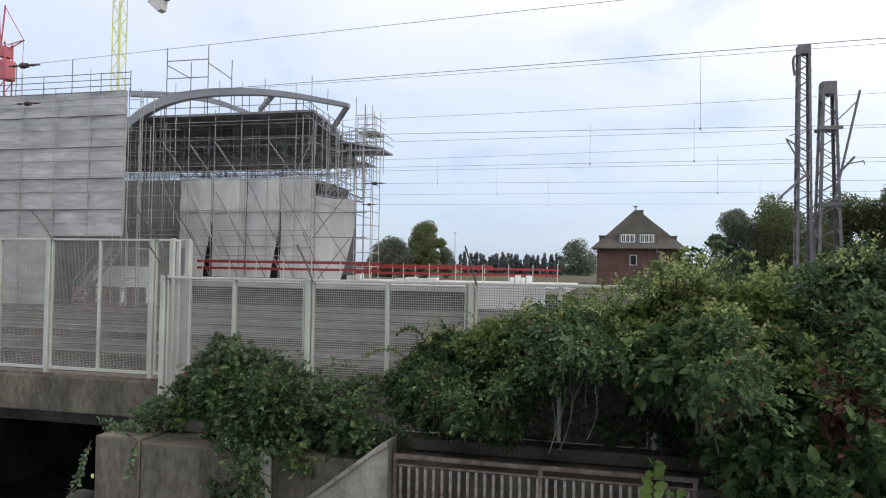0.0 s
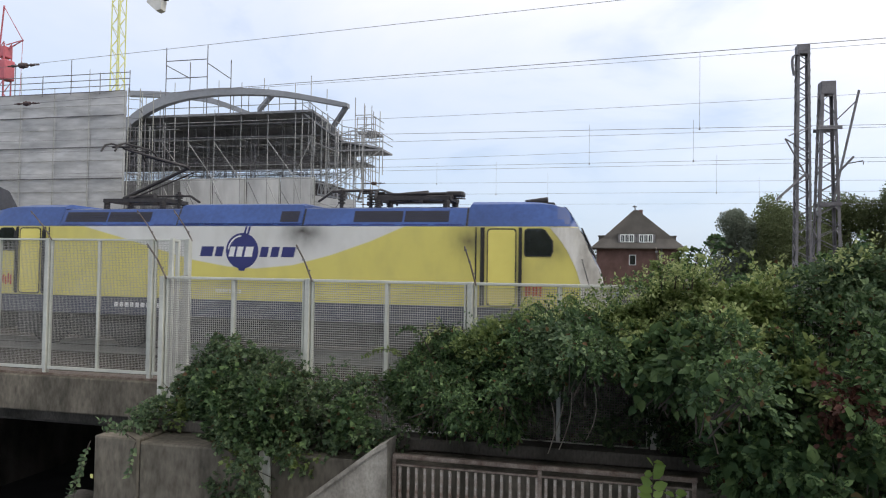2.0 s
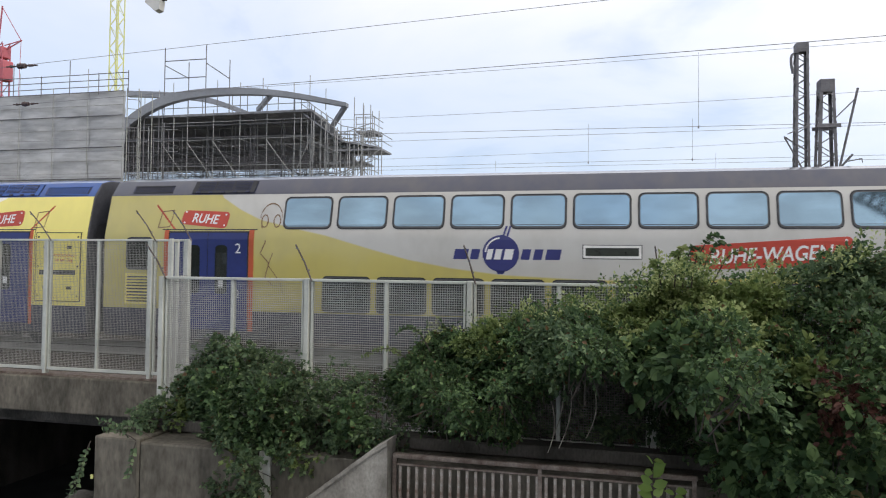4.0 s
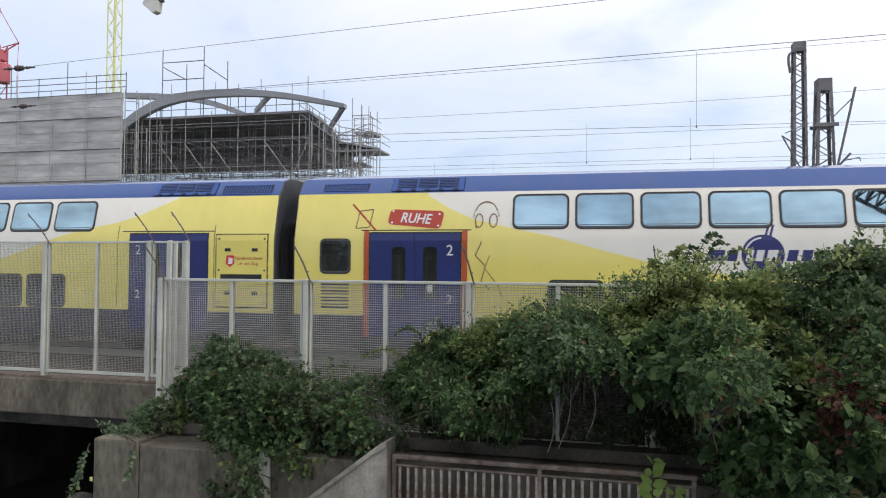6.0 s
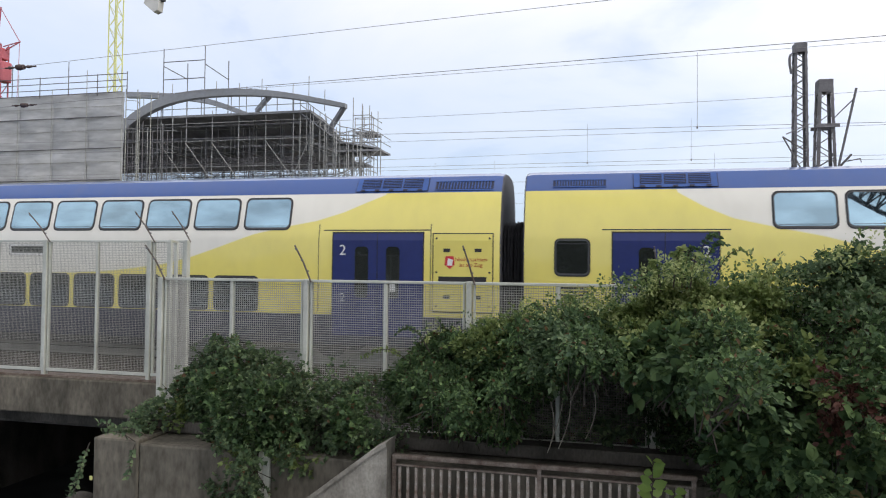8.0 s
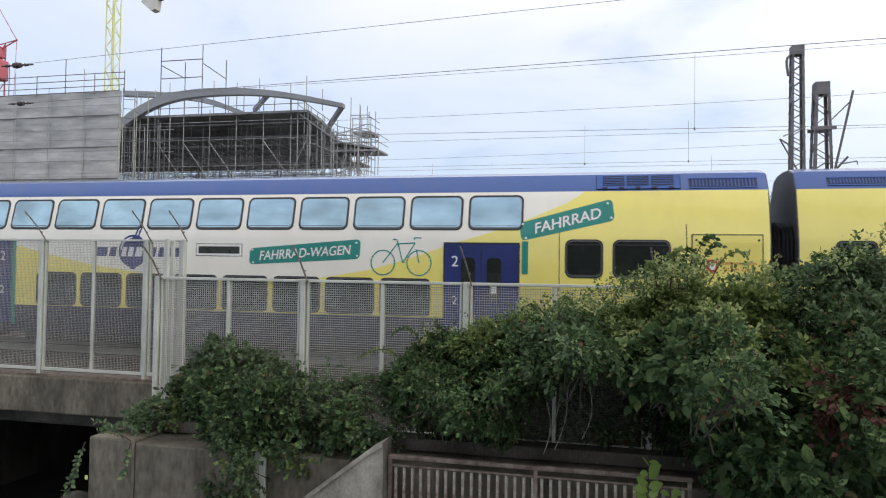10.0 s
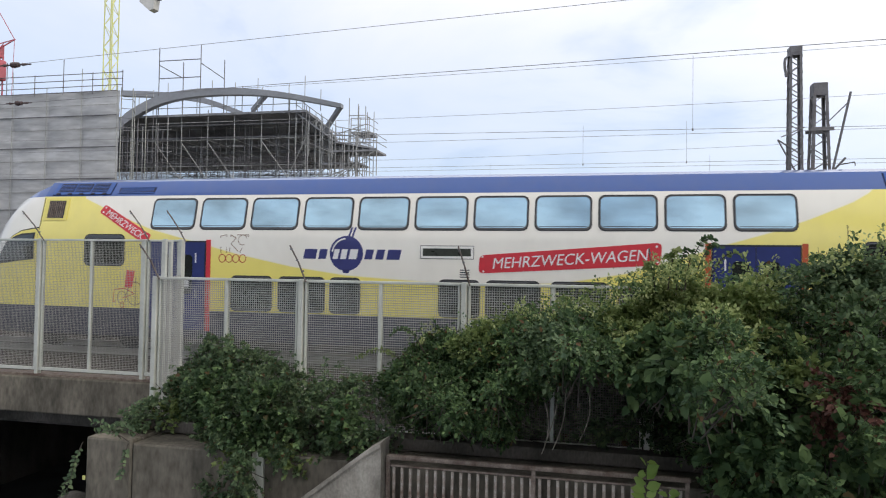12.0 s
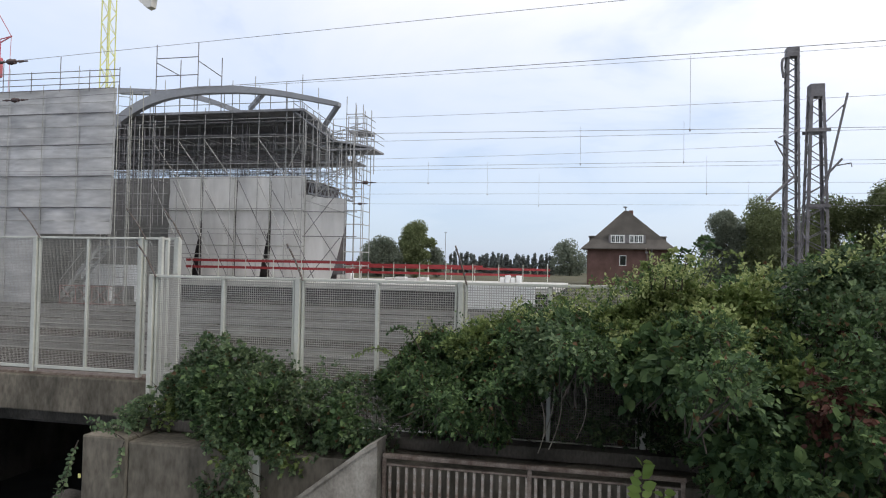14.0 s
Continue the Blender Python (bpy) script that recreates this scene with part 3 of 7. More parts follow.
def make_fence(name, xs, y, z0, z1, label, arms, gauge=0.0042, wires=None, rise=0.33, out=-0.34, lean=-0.08, overgrown=None, shift=0.06):
    """Framed mesh bays between the posts at xs; each bay has a middle upright."""
    f = thing(name, label, "fence", (0, y, 0))
    for i, x in enumerate(xs):
        p = Mesh()
        p.box(x - 0.042, x + 0.022, -0.05, 0.05, z0 - 0.12, z1 + 0.005, bev=0.008)
        p.box(x - 0.12, x + 0.10, -0.08, 0.08, z0 - 0.13, z0 - 0.11)
        part("post", p, GALV, f)
        if i in arms: arm(f, x + shift, z1, rise, out, lean)
        if i + 1 == len(xs): break
        a, b = x + 0.038, xs[i + 1] - 0.058
        fr = Mesh()
        fr.box(a, a + 0.026, -0.02, 0.03, z0, z1 - 0.034, bev=0.004).box(b - 0.026, b, -0.02, 0.03, z0, z1 - 0.034, bev=0.004)
        mid = (a + b) / 2
        fr.box(mid - 0.022, mid + 0.022, -0.028, 0.028, z0 + 0.045, z1 - 0.036, bev=0.005)
        fr.box(a, b, -0.03, 0.03, z0, z0 + 0.045)
        part("bay_frame", fr, GALV, f)
        rail = Mesh()
        rail.box(x + 0.026, xs[i + 1] - 0.046, -0.036, 0.036, z1 - 0.034, z1, bev=0.006)
        part("top_rail", rail, GALV, f)
        # below the split the wire colour carries the shade of the overhanging hedge
        split = 1.42 if overgrown and x >= overgrown else z0 + 0.045
        part("mesh_panel", mesh_panel(a + 0.026, b - 0.026, split, z1 - 0.034, r=gauge), wires or MESHWIRE, f, "galvanised square wire mesh")
        if split > z0 + 0.1: part("mesh_panel", mesh_panel(a + 0.026, b - 0.026, z0 + 0.045, split + 0.03), SHADEWIRE, f, "rusty wire mesh darkened for the shade under the hedge")
        for bz in (z0 + 0.25, (z0 + z1) / 2, z1 - 0.25):
            bolt = Mesh(); bolt.tube((x - 0.01, -0.052, bz), (x - 0.01, -0.066, bz), 0.012, 6)
            part("bolt", bolt, GALV, f)
    return f


make_fence("mesh_fence", [-13.30, -11.28, -9.27, -7.25, -6.59], 10.0, 0.50, 2.71, "tall galvanised mesh fence on the bridge edge beam", (1, 2, 3, 4), gauge=0.0029, wires=BRIDGEWIRE, rise=0.44, out=-0.40, lean=-0.11, shift=0.085)
make_fence("mesh_fence", [-5.475, -3.495, -1.505, 0.50, 2.52, 4.5], 7.79, 0.38, 2.155, "galvanised mesh fence half overgrown by climbing plants", (0, 1, 2, 3), gauge=0.0043, rise=0.40, overgrown=-1.6)
# return of the bridge fence towards the lower one
A, B = Vector((-6.59, 10.0, 0)), Vector((-5.53, 7.90, 0))
ret = thing("mesh_fence", "short galvanised return fence between two fence lines", "fence")
for u in (0.56, 0.80):
    c = A.lerp(B, u)
    p = Mesh(); p.box(c.x - 0.024, c.x + 0.024, c.y - 0.024, c.y + 0.024, 0.36, 2.655, bev=0.005); part("post", p, GALV, ret)
p = Mesh(); a, b = A.lerp(B, 0.57), A.lerp(B, 0.79); p.bar((a.x, a.y, 2.635), (b.x, b.y, 2.635), 0.03, 0.03); part("top_rail", p, GALV, ret)
p = Mesh()
for i in range(1, 46):
    c = A.lerp(B, 0.03 + 0.94 * i / 46); p.tube((c.x, c.y, 0.42), (c.x, c.y, 2.14), 0.0026, 4)
a, b = A.lerp(B, 0.03), A.lerp(B, 0.97)
for i in range(62): p.tube((a.x, a.y, 0.44 + 0.0275 * i), (b.x, b.y, 0.44 + 0.0275 * i), 0.0026, 4)
part("mesh_panel", p, BRIDGEWIRE, ret)


def make_railing():
    r = thing("pavement_railing", "old paint-worn steel railing with upright bars", "railing", (0, 6.6, 0))
    h = Mesh(); h.box(-2.04, 0.80, -0.03, 0.03, 0.44, 0.482, bev=0.012); part("handrail", h, RUSTY, r)
    h = Mesh(); h.box(-2.04, 0.78, -0.018, 0.018, 0.37, 0.388, bev=0.004); part("upper_rail", h, RUSTY, r)
    h = Mesh(); h.box(-2.04, 0.78, -0.02, 0.02, -0.55, -0.51, bev=0.004); part("lower_rail", h, RUSTY, r)
    b = Mesh(); b.box(-0.014, 0.014, -0.016, 0.016, -0.51, 0.362, bev=0.004)
    me = b.data("baluster", PALEBAR)
    for i in range(33): part("baluster", me, None, r, at=(-1.96 + 0.0835 * i, 0, 0))
    for x in (-2.02, -0.6, 0.77):
        p = Mesh(); p.box(x - 0.02, x + 0.02, -0.02, 0.02, -1.2, 0.44, bev=0.004); part("post", p, RUSTY, r)


make_railing()


# ---- overhead line ----
def wire(name, pts, r, label, group="overhead wires", mat=None):
    m = Mesh()
    m.loft([[(p[0], p[1] + r * math.cos(a), p[2] + r * math.sin(a)) for a in (0.4, 1.66, 2.91, 4.17, 5.43)] for p in pts])
    return solid(name, m, mat or WIRE, label, "wire", group)


def sagging(x0, x1, y0, y1, z0, z1, sag, n=24):
    return [(x0 + (x1 - x0) * k / n, y0 + (y1 - y0) * k / n, z0 + (z1 - z0) * k / n - 4 * sag * (k / n) * (1 - k / n)) for k in range(n + 1)]


def insulator(x, y, z, axis=(1, 0, 0), r=0.046):
    m = Mesh()
    a = Vector(axis)
    c = Vector((x, y, z))
    m.tube(c - a * 0.45, c + a * 0.45, 0.02, 6)
    for k in range(3):
        q = c + a * (-0.07 + 0.07 * k)
        m.tube(q - a * 0.03, q + a * 0.03, r * (1.75 if k == 1 else 1.45), 10, r * 1.3)
    for k in (-1, 1):
        q = c + a * (0.27 * k)
        m.tube(q - a * 0.06, q + a * 0.06, r * 0.85, 8, r * 0.5)
    solid("insulator", m, INSUL, "dark brown line insulator on an overhead wire", "insulator", "line insulators")


wire("catenary_wire", sagging(-30, 14, 14, 14, 6.42, 8.14, -0.05), 0.0055, "thin feeder wire high over the near track")
insulator(-13.9, 14, 7.08)
wire("catenary_wire", sagging(-34, 14, 17.4, 17.4, 6.65, 7.84, 0.0), 0.0085, "messenger wire over the near track")
wire("catenary_wire", sagging(-12, 14, 17.44, 17.44, 7.19, 7.74, 0.045), 0.0048, "thin second wire below the messenger wire")
insulator(-17.1, 17.4, 7.07)
wire("contact_wire", sagging(-60, 40, 17.39, 17.39, 6.40, 5.31, 0), 0.006, "straight contact wire over the near track")
wire("contact_wire", sagging(-60, 40, 17.30, 17.30, 5.45, 5.69, 0), 0.0048, "thin parallel wire beside the contact wire")
wire("catenary_wire", sagging(-20, 14, 22.6, 22.6, 7.42, 7.8, 0.18), 0.006, "messenger wire over the second track")
wire("contact_wire", sagging(-60, 40, 22.6, 22.6, 5.66, 5.76, 0), 0.006, "contact wire over the second track")
wire("contact_wire", sagging(-60, 40, 22.75, 22.75, 5.56, 5.66, 0), 0.0055, "thin wire beside the second contact wire")
wire("catenary_wire", sagging(-18, 7.0, 26.6, 28, 6.62, 7.15, 0.12), 0.006, "slack wire over the third track")
wire("contact_wire", sagging(-12, 40, 26.6, 26.6, 5.68, 5.35, 0), 0.006, "contact wire over the third track")
wire("contact_wire", sagging(-14, 40, 30.8, 30.8, 5.67, 5.55, 0), 0.006, "contact wire over the fourth track")
wire("contact_wire", sagging(-16, 40, 35.6, 35.6, 5.67, 5.45, 0), 0.006, "contact wire over the fifth track")
insulator(-9.2, 26.6, 5.67); insulator(-12.6, 35.6, 5.66)
for x, y, z0, z1 in ((2.1, 17.4, 5.71, 7.5), (-0.6, 22.6, 5.70, 6.95), (2.55, 22.6, 5.72, 7.0), (-4.9, 30.8, 5.63, 7.1), (-6.6, 26.6, 5.62, 6.45), (-3.0, 35.6, 5.55, 7.2), (4.4, 30.8, 5.6, 7.2), (7.0, 35.6, 5.5, 6.8), (-16.6, 14, 6.5, 6.98)):
    m = Mesh(); m.tube((x, y, z0), (x, y, z1), 0.0045, 4); m.box(x - 0.018, x + 0.018, y - 0.015, y + 0.015, z0 - 0.03, z0 + 0.03)
    solid("dropper_wire", m, WIRE, "thin upright dropper wire of the overhead line", "wire", "dropper wires")


def lattice(parent, x, y, z0, z1, w0, w1, d0, d1, leg, step):
    """Four tapering angle-iron legs with zigzag lacing on all sides."""
    def corner(sx, sy, z):
        k = (z - z0) / (z1 - z0)
        return Vector((x + sx * (w0 + (w1 - w0) * k) / 2, y + sy * (d0 + (d1 - d0) * k) / 2, z))
    for sx in (-1, 1):
        for sy in (-1, 1):
            m = Mesh()
            p, q = corner(sx, sy, z0), corner(sx, sy, z1)
            ex, ey = Vector((-sx * leg, 0, 0)), Vector((0, -sy * leg, 0))
            tx, ty = Vector((-sx * 0.014, 0, 0)), Vector((0, -sy * 0.014, 0))
            m.loft([[c, c + ex, c + ex + ty, c + tx + ty, c + tx + ey, c + ey] for c in (p, q)])
            part("leg", m, MASTSTEEL, parent)
    n = int((z1 - z0) / step)
    for i in range(n):
        a, b = z0 + (z1 - z0) * i / n, z0 + (z1 - z0) * (i + 1) / n
        s = 1 if i % 2 else -1
        for f in (-1, 1):
            for p, q in ((corner(-s, f, a), corner(s, f, b)), (corner(f, -s, a), corner(f, s, b))):
                bar = Mesh(); bar.bar(p, q, 0.028, 0.028)
                part("lacing_bar", bar, MASTSTEEL, parent)


def make_masts():
    a = thing("lattice_mast", "slender dark steel lattice mast with a horn at its top", "mast", (6.98, 28, -0.2), "line masts")
    lattice(a, 0, 0, 0, 10.9, 0.60, 0.42, 0.55, 0.38, 0.085, 0.30)
    m = Mesh(); m.box(-0.215, 0.215, -0.195, 0.195, 10.62, 10.95); part("mast_head", m, MASTSTEEL, a)
    f = lambda t: Vector((-0.20 - 0.20 * math.sin(t * 2.4), -0.2, 10.55 + 0.10 * math.sin(3.0 * t) - 0.75 * t * t))
    m = Mesh(); m.loft([[f(t) + Vector((0.05 * math.cos(q), 0.05 * math.sin(q), 0)) for q in (0, 1.26, 2.51, 3.77, 5.03)] for t in (0, 0.2, 0.4, 0.6, 0.8, 1.0)]); part("horn", m, MASTSTEEL, a, "curved drooping horn")
    for p, q, r in (((0.2, -0.2, 6.9), (-0.72, -0.6, 7.4), 0.03), ((-0.72, -0.6, 7.4), (0.1, -0.3, 6.0), 0.03), ((0.0, -0.3, 6.1), (-0.98, -0.6, 5.2), 0.045), ((-0.98, -0.6, 5.2), (-0.98, -0.6, 5.1), 0.03), ((0.25, -0.3, 7.9), (-0.6, -0.6, 7.5), 0.02)):
        c = Mesh(); c.tube(p, q, r, 6); part("cantilever", c, MASTSTEEL, a)
    b = thing("lattice_mast", "heavier dark steel lattice mast with side brackets", "mast", (7.86, 28.2, -0.2), "line masts")
    lattice(b, 0, 0, 0, 9.25, 1.0, 0.50, 0.85, 0.48, 0.105, 0.42)
    m = Mesh(); m.box(-0.25, 0.25, -0.25, 0.25, 9.12, 9.60, bev=0.02); part("mast_head", m, MASTSTEEL, b)
    for z in (7.85, 5.05):
        for y in (-0.36, 0.28):
            m = Mesh(); m.box(-0.38, 0.42, y, y + 0.06, z - 0.06, z + 0.06); part("clamp", m, MASTSTEEL, b)
    c = Mesh()
    c.tube((0.12, -0.4, 5.2), (0.92, -0.5, 9.15), 0.045, 6).tube((0.2, -0.4, 8.1), (0.82, -0.5, 8.75), 0.022, 5)
    c.tube((0.16, -0.4, 6.05), (0.75, -0.5, 6.75), 0.04, 6).tube((0.58, -0.5, 6.5), (0.98, -0.7, 6.56), 0.022, 5).tube((0.98, -0.7, 6.56), (1.0, -0.7, 6.42), 0.018, 5)
    part("cantilever", c, MASTSTEEL, b)


make_masts()


# ---- scaffolded station building ----
def make_sheeted_scaffold():
    y, x0, x1, top = 33.0, -60.0, -25.85, 11.75
    s = thing("sheeted_scaffold", "scaffold wrapped in grey translucent sheeting", "scaffold", (0, y, 0))
    rows = [-0.15, 5.22, 6.94, 8.68, 10.42, top]
    xs = [x1 - 2.28 * k for k in range(16)]
    for r in range(len(rows) - 1):
        for k in range(len(xs) - 1):
            m = Mesh()
            a, b, c, d = xs[k + 1], xs[k] - 0.0, rows[r] + 0.02, rows[r + 1] + 0.05
            if r == 0 and k < 2: c = 3.75
            n, q = 8, 5 if r else 9
            vs = []
            for j in range(q + 1):
                for i in range(n + 1):
                    u, v = i / n, j / q
                    bulge = -0.14 * math.sin(math.pi * u) * (1 - 0.55 * v) + 0.06 * noise.noise((a + u * 2.0, c + v * 2.3, r * 3.1)) + 0.05 * noise.noise((a * 3 + u * 5.0, c * 3 + v * 7, 5))
                    vs.append((a + (b - a) * u, bulge - 0.02 * (4 - r), c + (d - c) * v))
            m.add(vs, [(j * (n + 1) + i, j * (n + 1) + i + 1, (j + 1) * (n + 1) + i + 1, (j + 1) * (n + 1) + i) for j in range(q) for i in range(n)])
            part("sheet", m, TARP, s, smooth=True)
    # the return of the sheeting
    m = Mesh(); m.box(x0, x1 - 1.6, 0.4, 1.2, 5.2, top - 0.3); part("inner_layer", m, TARP, s)
    for k in range(12):
        st = Mesh(); st.tube((xs[k], -0.17, -0.2), (xs[k], -0.17, top + (1.3 if k % 2 else 0.3)), 0.018, 5); part("standard", st, ARMSTEEL, s)
    # ledgers in dark steel stand in for the shadow lines of the sheet folds
    for z in rows[1:]:
        l = Mesh(); l.tube((x0, -0.2, z), (x1, -0.2, z), 0.028, 5); part("ledger", l, MASTSTEEL, s)
        l = Mesh(); l.tube((x0, -0.19, z - 0.75), (x1, -0.19, z - 0.75), 0.014, 4); part("tie_rope", l, ARMSTEEL, s)
    for z in (top + 0.35, top + 0.7, top + 1.05):
        l = Mesh(); l.tube((x0, -0.05, z), (x1 + 0.2, -0.05, z), 0.024, 5); part("guard_rail", l, MASTSTEEL, s)
    for k in range(9):
        x = x1 + 0.2 - 1.9 * k
        st = Mesh(); st.tube((x, -0.05, top - 0.1), (x, -0.05, top + (1.1 if k % 2 else 1.9 if k > 0 else 1.15)), 0.024, 5); part("guard_post", st, MASTSTEEL, s)
    # ladder frames at the open end
    for x, y in ((x1 + 0.12, 0.0), (x1 + 0.62, 0.3), (x1 + 0.15, 1.1), (x1 + 0.66, 1.4)):
        st = Mesh(); st.tube((x, y, -0.2), (x, y, top + 0.2), 0.028, 5); part("standard", st, ARMSTEEL, s)
    for k in range(22):
        z = 0.4 + 0.52 * k
        st = Mesh(); st.tube((x1 + 0.12, 0.0, z), (x1 + 0.62, 0.3, z), 0.018, 5).tube((x1 + 0.62, 0.3, z), (x1 + 0.15, 1.1, z), 0.018, 5); part("rung", st, MASTSTEEL, s)


def make_hall_scaffold():
    """The open scaffold round the hall front: birdcage of tubes, working decks and sheeted lower storey."""
    h = thing("birdcage_scaffold", "tall open tube scaffold round an unfinished station hall", "scaffold", (0, 45, 0))
    rng = np.random.default_rng(3)
    xs = [-34.2 + 2.12 * k for k in range(7)] + [-20.2]
    ys = [0, 2.4, 5.0, 8.0]
    zt = 13.2
    for iy, y in enumerate(ys):
        for ix, x in enumerate(xs):
            m = Mesh()
            top = zt + (rng.uniform(0.6, 2.6) if iy == 0 and ix in (1, 2, 4, 5, 6) else 0.3)
            m.tube((x + 0.1 * iy, y, -0.2), (x + 0.1 * iy, y, top), 0.032, 5); part("standard", m, TUBE, h)
    for y in ys:
        for z in (0.8, 2.65, 2.95, 4.4, 4.75, 6.2, 8.4, 9.4, 11.3, 12.6):
            if y > 3 and z < 8: continue
            m = Mesh(); m.tube((xs[0], y - 0.06, z), (xs[-1], y - 0.06, z), 0.028, 5); part("ledger", m, TUBE, h)
    for x in xs:
        for z in (4.1, 8.4, 11.3):
            m = Mesh(); m.tube((x, 0, z), (x, 8, z), 0.028, 5); part("transom", m, TUBE, h)
    for k in range(0, 7):
        for z0, z1 in ((8.5, 11.2), (4.2, 8.3), (0, 4.0)):
            if (k + int(z0)) % 4 == 0: continue
            m = Mesh(); a, b = (xs[k + 1], xs[k]) if k < 6 or z0 < 8 else (xs[k], xs[k + 1])
            m.tube((a, -0.1, z0), (b, -0.1, z1), 0.03, 5); part("brace", m, TUBE, h)
    curve = [(-0.2, 13.2), (2.0, 13.08), (4.5, 12.6), (7.0, 11.8), (8.6, 11.1), (10.0, 10.7)]
    # dense shoring under the deck
    sh = Mesh()
    for k in range(95):
        x, y = rng.uniform(-40, -20.5), rng.uniform(0.5, 9)
        sh.tube((x, y, 8.5), (x, y, float(np.interp(y, [q[0] for q in curve], [q[1] for q in curve]))), 0.025, 4)
        if k % 2:
            sh.tube((x, y, rng.uniform(8.5, 10)), (x + rng.choice((-2.4, 2.4)), y, rng.uniform(10, 10.8)), 0.022, 4)
    for k in range(26):
        z, y = rng.uniform(9.0, 10.2), rng.uniform(0.5, 9)
        sh.tube((-44, y, z), (-20.5, y, z), 0.022, 4)
    part("shoring", sh, MASTSTEEL, h, kind="stuff")
    # boarded underside: curves down towards the back
    n = 28
    for k in range(n):
        a, b = -62.0 + 41.9 * k / n, -62.0 + 41.9 * (k + 1) / n - 0.03
        d = Mesh(); d.loft([[(a, y, z - 0.16), (b, y, z - 0.16), (b, y, z), (a, y, z)] for y, z in curve])
        part("deck_board", d, PLANK, h, "dark plank deck seen from below")
    for y, z in curve[1:-1]:
        d = Mesh(); d.box(-62, -20.2, y - 0.06, y + 0.06, z - 0.34, z - 0.165); part("joist", d, PLANK, h)
    # side deck that falls outwards in boards
    near = [(-21.0, 13.15), (-19.4, 12.0), (-17.9, 10.98), (-15.0, 10.42)]
    back = [(-21.6, 11.7), (-20.6, 11.5), (-19.4, 11.35), (-17.2, 11.35)]
    for k in range(9):
        u, v = k / 9, (k + 0.96) / 9
        d = Mesh()
        d.loft([[(a[0] + (b[0] - a[0]) * s, 7 * s, a[1] + (b[1] - a[1]) * s + dz) for s, dz in ((u, -0.12), (v, -0.12), (v, 0), (u, 0))] for a, b in zip(near, back)])
        part("wing_board", d, PLANK, h, "dark sloping deck board")
    for k in range(12):
        a = Vector((-21.0 + 0.5 * k, 0.05, float(np.interp(-21.0 + 0.5 * k, [q[0] for q in near], [q[1] for q in near]))))
        m = Mesh(); m.tube(a + Vector((0, 0, -2.4)), a + Vector((0, 0, 1.0)), 0.03, 5); part("guard_post", m, TUBE, h)
    for dz in (0.5, 1.0):
        for a, b in zip(near, near[1:]):
            m = Mesh(); m.tube((a[0], 0, a[1] + dz), (b[0], 0, b[1] + dz), 0.03, 5); part("guard_rail", m, TUBE, h)
    # stepped side decks with guard rails
    for x0, x1, y0, y1, z in ((-20.4, -17.3, 2.0, 4.2, 11.0), (-18.4, -15.0, 0.0, 2.2, 10.35), (-19.2, -16.4, 0.5, 2.5, 9.55), (-18.0, -16.6, 3.0, 5.0, 12.2)):
        d = Mesh(); d.box(x0, x1, y0, y1, z - 0.12, z); part("side_deck", d, PLANK, h)
        for dz in (0.5, 1.0):
            g = Mesh(); g.tube((x0, y0, z + dz), (x1, y0, z + dz), 0.03, 5).tube((x1, y0, z + dz), (x1, y1, z + dz), 0.03, 5); part("guard_rail", g, TUBE, h)
        for x in (x0, (x0 + x1) / 2, x1):
            g = Mesh(); g.tube((x, y0, z - 1.8), (x, y0, z + 1.05), 0.033, 5); part("guard_post", g, TUBE, h)
        g = Mesh(); g.tube((x1, y0, z), (x0 - 0.5, y0, z - 2.6), 0.03, 5); part("brace", g, TUBE, h)
    # close-set tubes beside the wrapped scaffold and loose tubes round the side decks
    for k in range(13):
        x = -34.6 + 0.33 * k
        m = Mesh(); m.tube((x, -0.9 + 0.12 * (k % 5), 5.0), (x, -0.9 + 0.12 * (k % 5), 12.9 - 0.3 * (k % 4)), 0.033, 5); part("standard", m, MASTSTEEL if k % 3 else TUBE, h)
    for k in range(9):
        z = 5.6 + 0.8 * k
        m = Mesh(); m.tube((-34.8, -0.8, z), (-30.2, -0.8, z), 0.03, 5); part("ledger", m, MASTSTEEL if k % 2 else TUBE, h)
    for k in range(9):
        x, z, y = rng.uniform(-21.2, -16.8), rng.uniform(7.6, 11.6), rng.uniform(-0.3, 1.5)
        s = rng.choice((-1.0, 1.0))
        m = Mesh(); m.tube((x, y, z), (x + rng.uniform(0.8, 2.4), y, z + s * rng.uniform(0.2, 1.8)), 0.03, 5); part("brace", m, TUBE, h)
    for k in range(6):
        x = -20.8 + 0.9 * k
        m = Mesh(); m.tube((x, -0.35, 6.9), (x, -0.35, 12.6 - 0.25 * k), 0.03, 5); part("standard", m, TUBE, h)
    # outer stair tower
    for x in (-17.1, -16.4, -15.9):
        for y in (0.2, 2.0):
            m = Mesh(); m.tube((x, y, -0.2), (x, y, 13.4 + (0.6 if x < -17 else 0)), 0.03, 5); part("standard", m, TUBE, h)
    for k in range(14):
        z = 0.4 + 0.95 * k
        m = Mesh(); m.tube((-17.1, 0.15, z), (-15.9, 0.15, z), 0.033, 5).tube((-15.9, 0.2, z), (-15.9, 2.0, z), 0.033, 5); part("ledger", m, TUBE, h)
    for k in range(7):
        z = 6.8 + 0.85 * k
        m = Mesh(); x = -20.0 + 0.2 * (k % 5); m.tube((x, 0.3 + 0.4 * (k % 4), z), (-16.0, 0.3 + 0.4 * (k % 4), z + (k % 3 - 1) * 1.2), 0.03, 5); part("brace", m, TUBE, h)
    for k in range(6):
        x = -19.8 + 0.6 * k
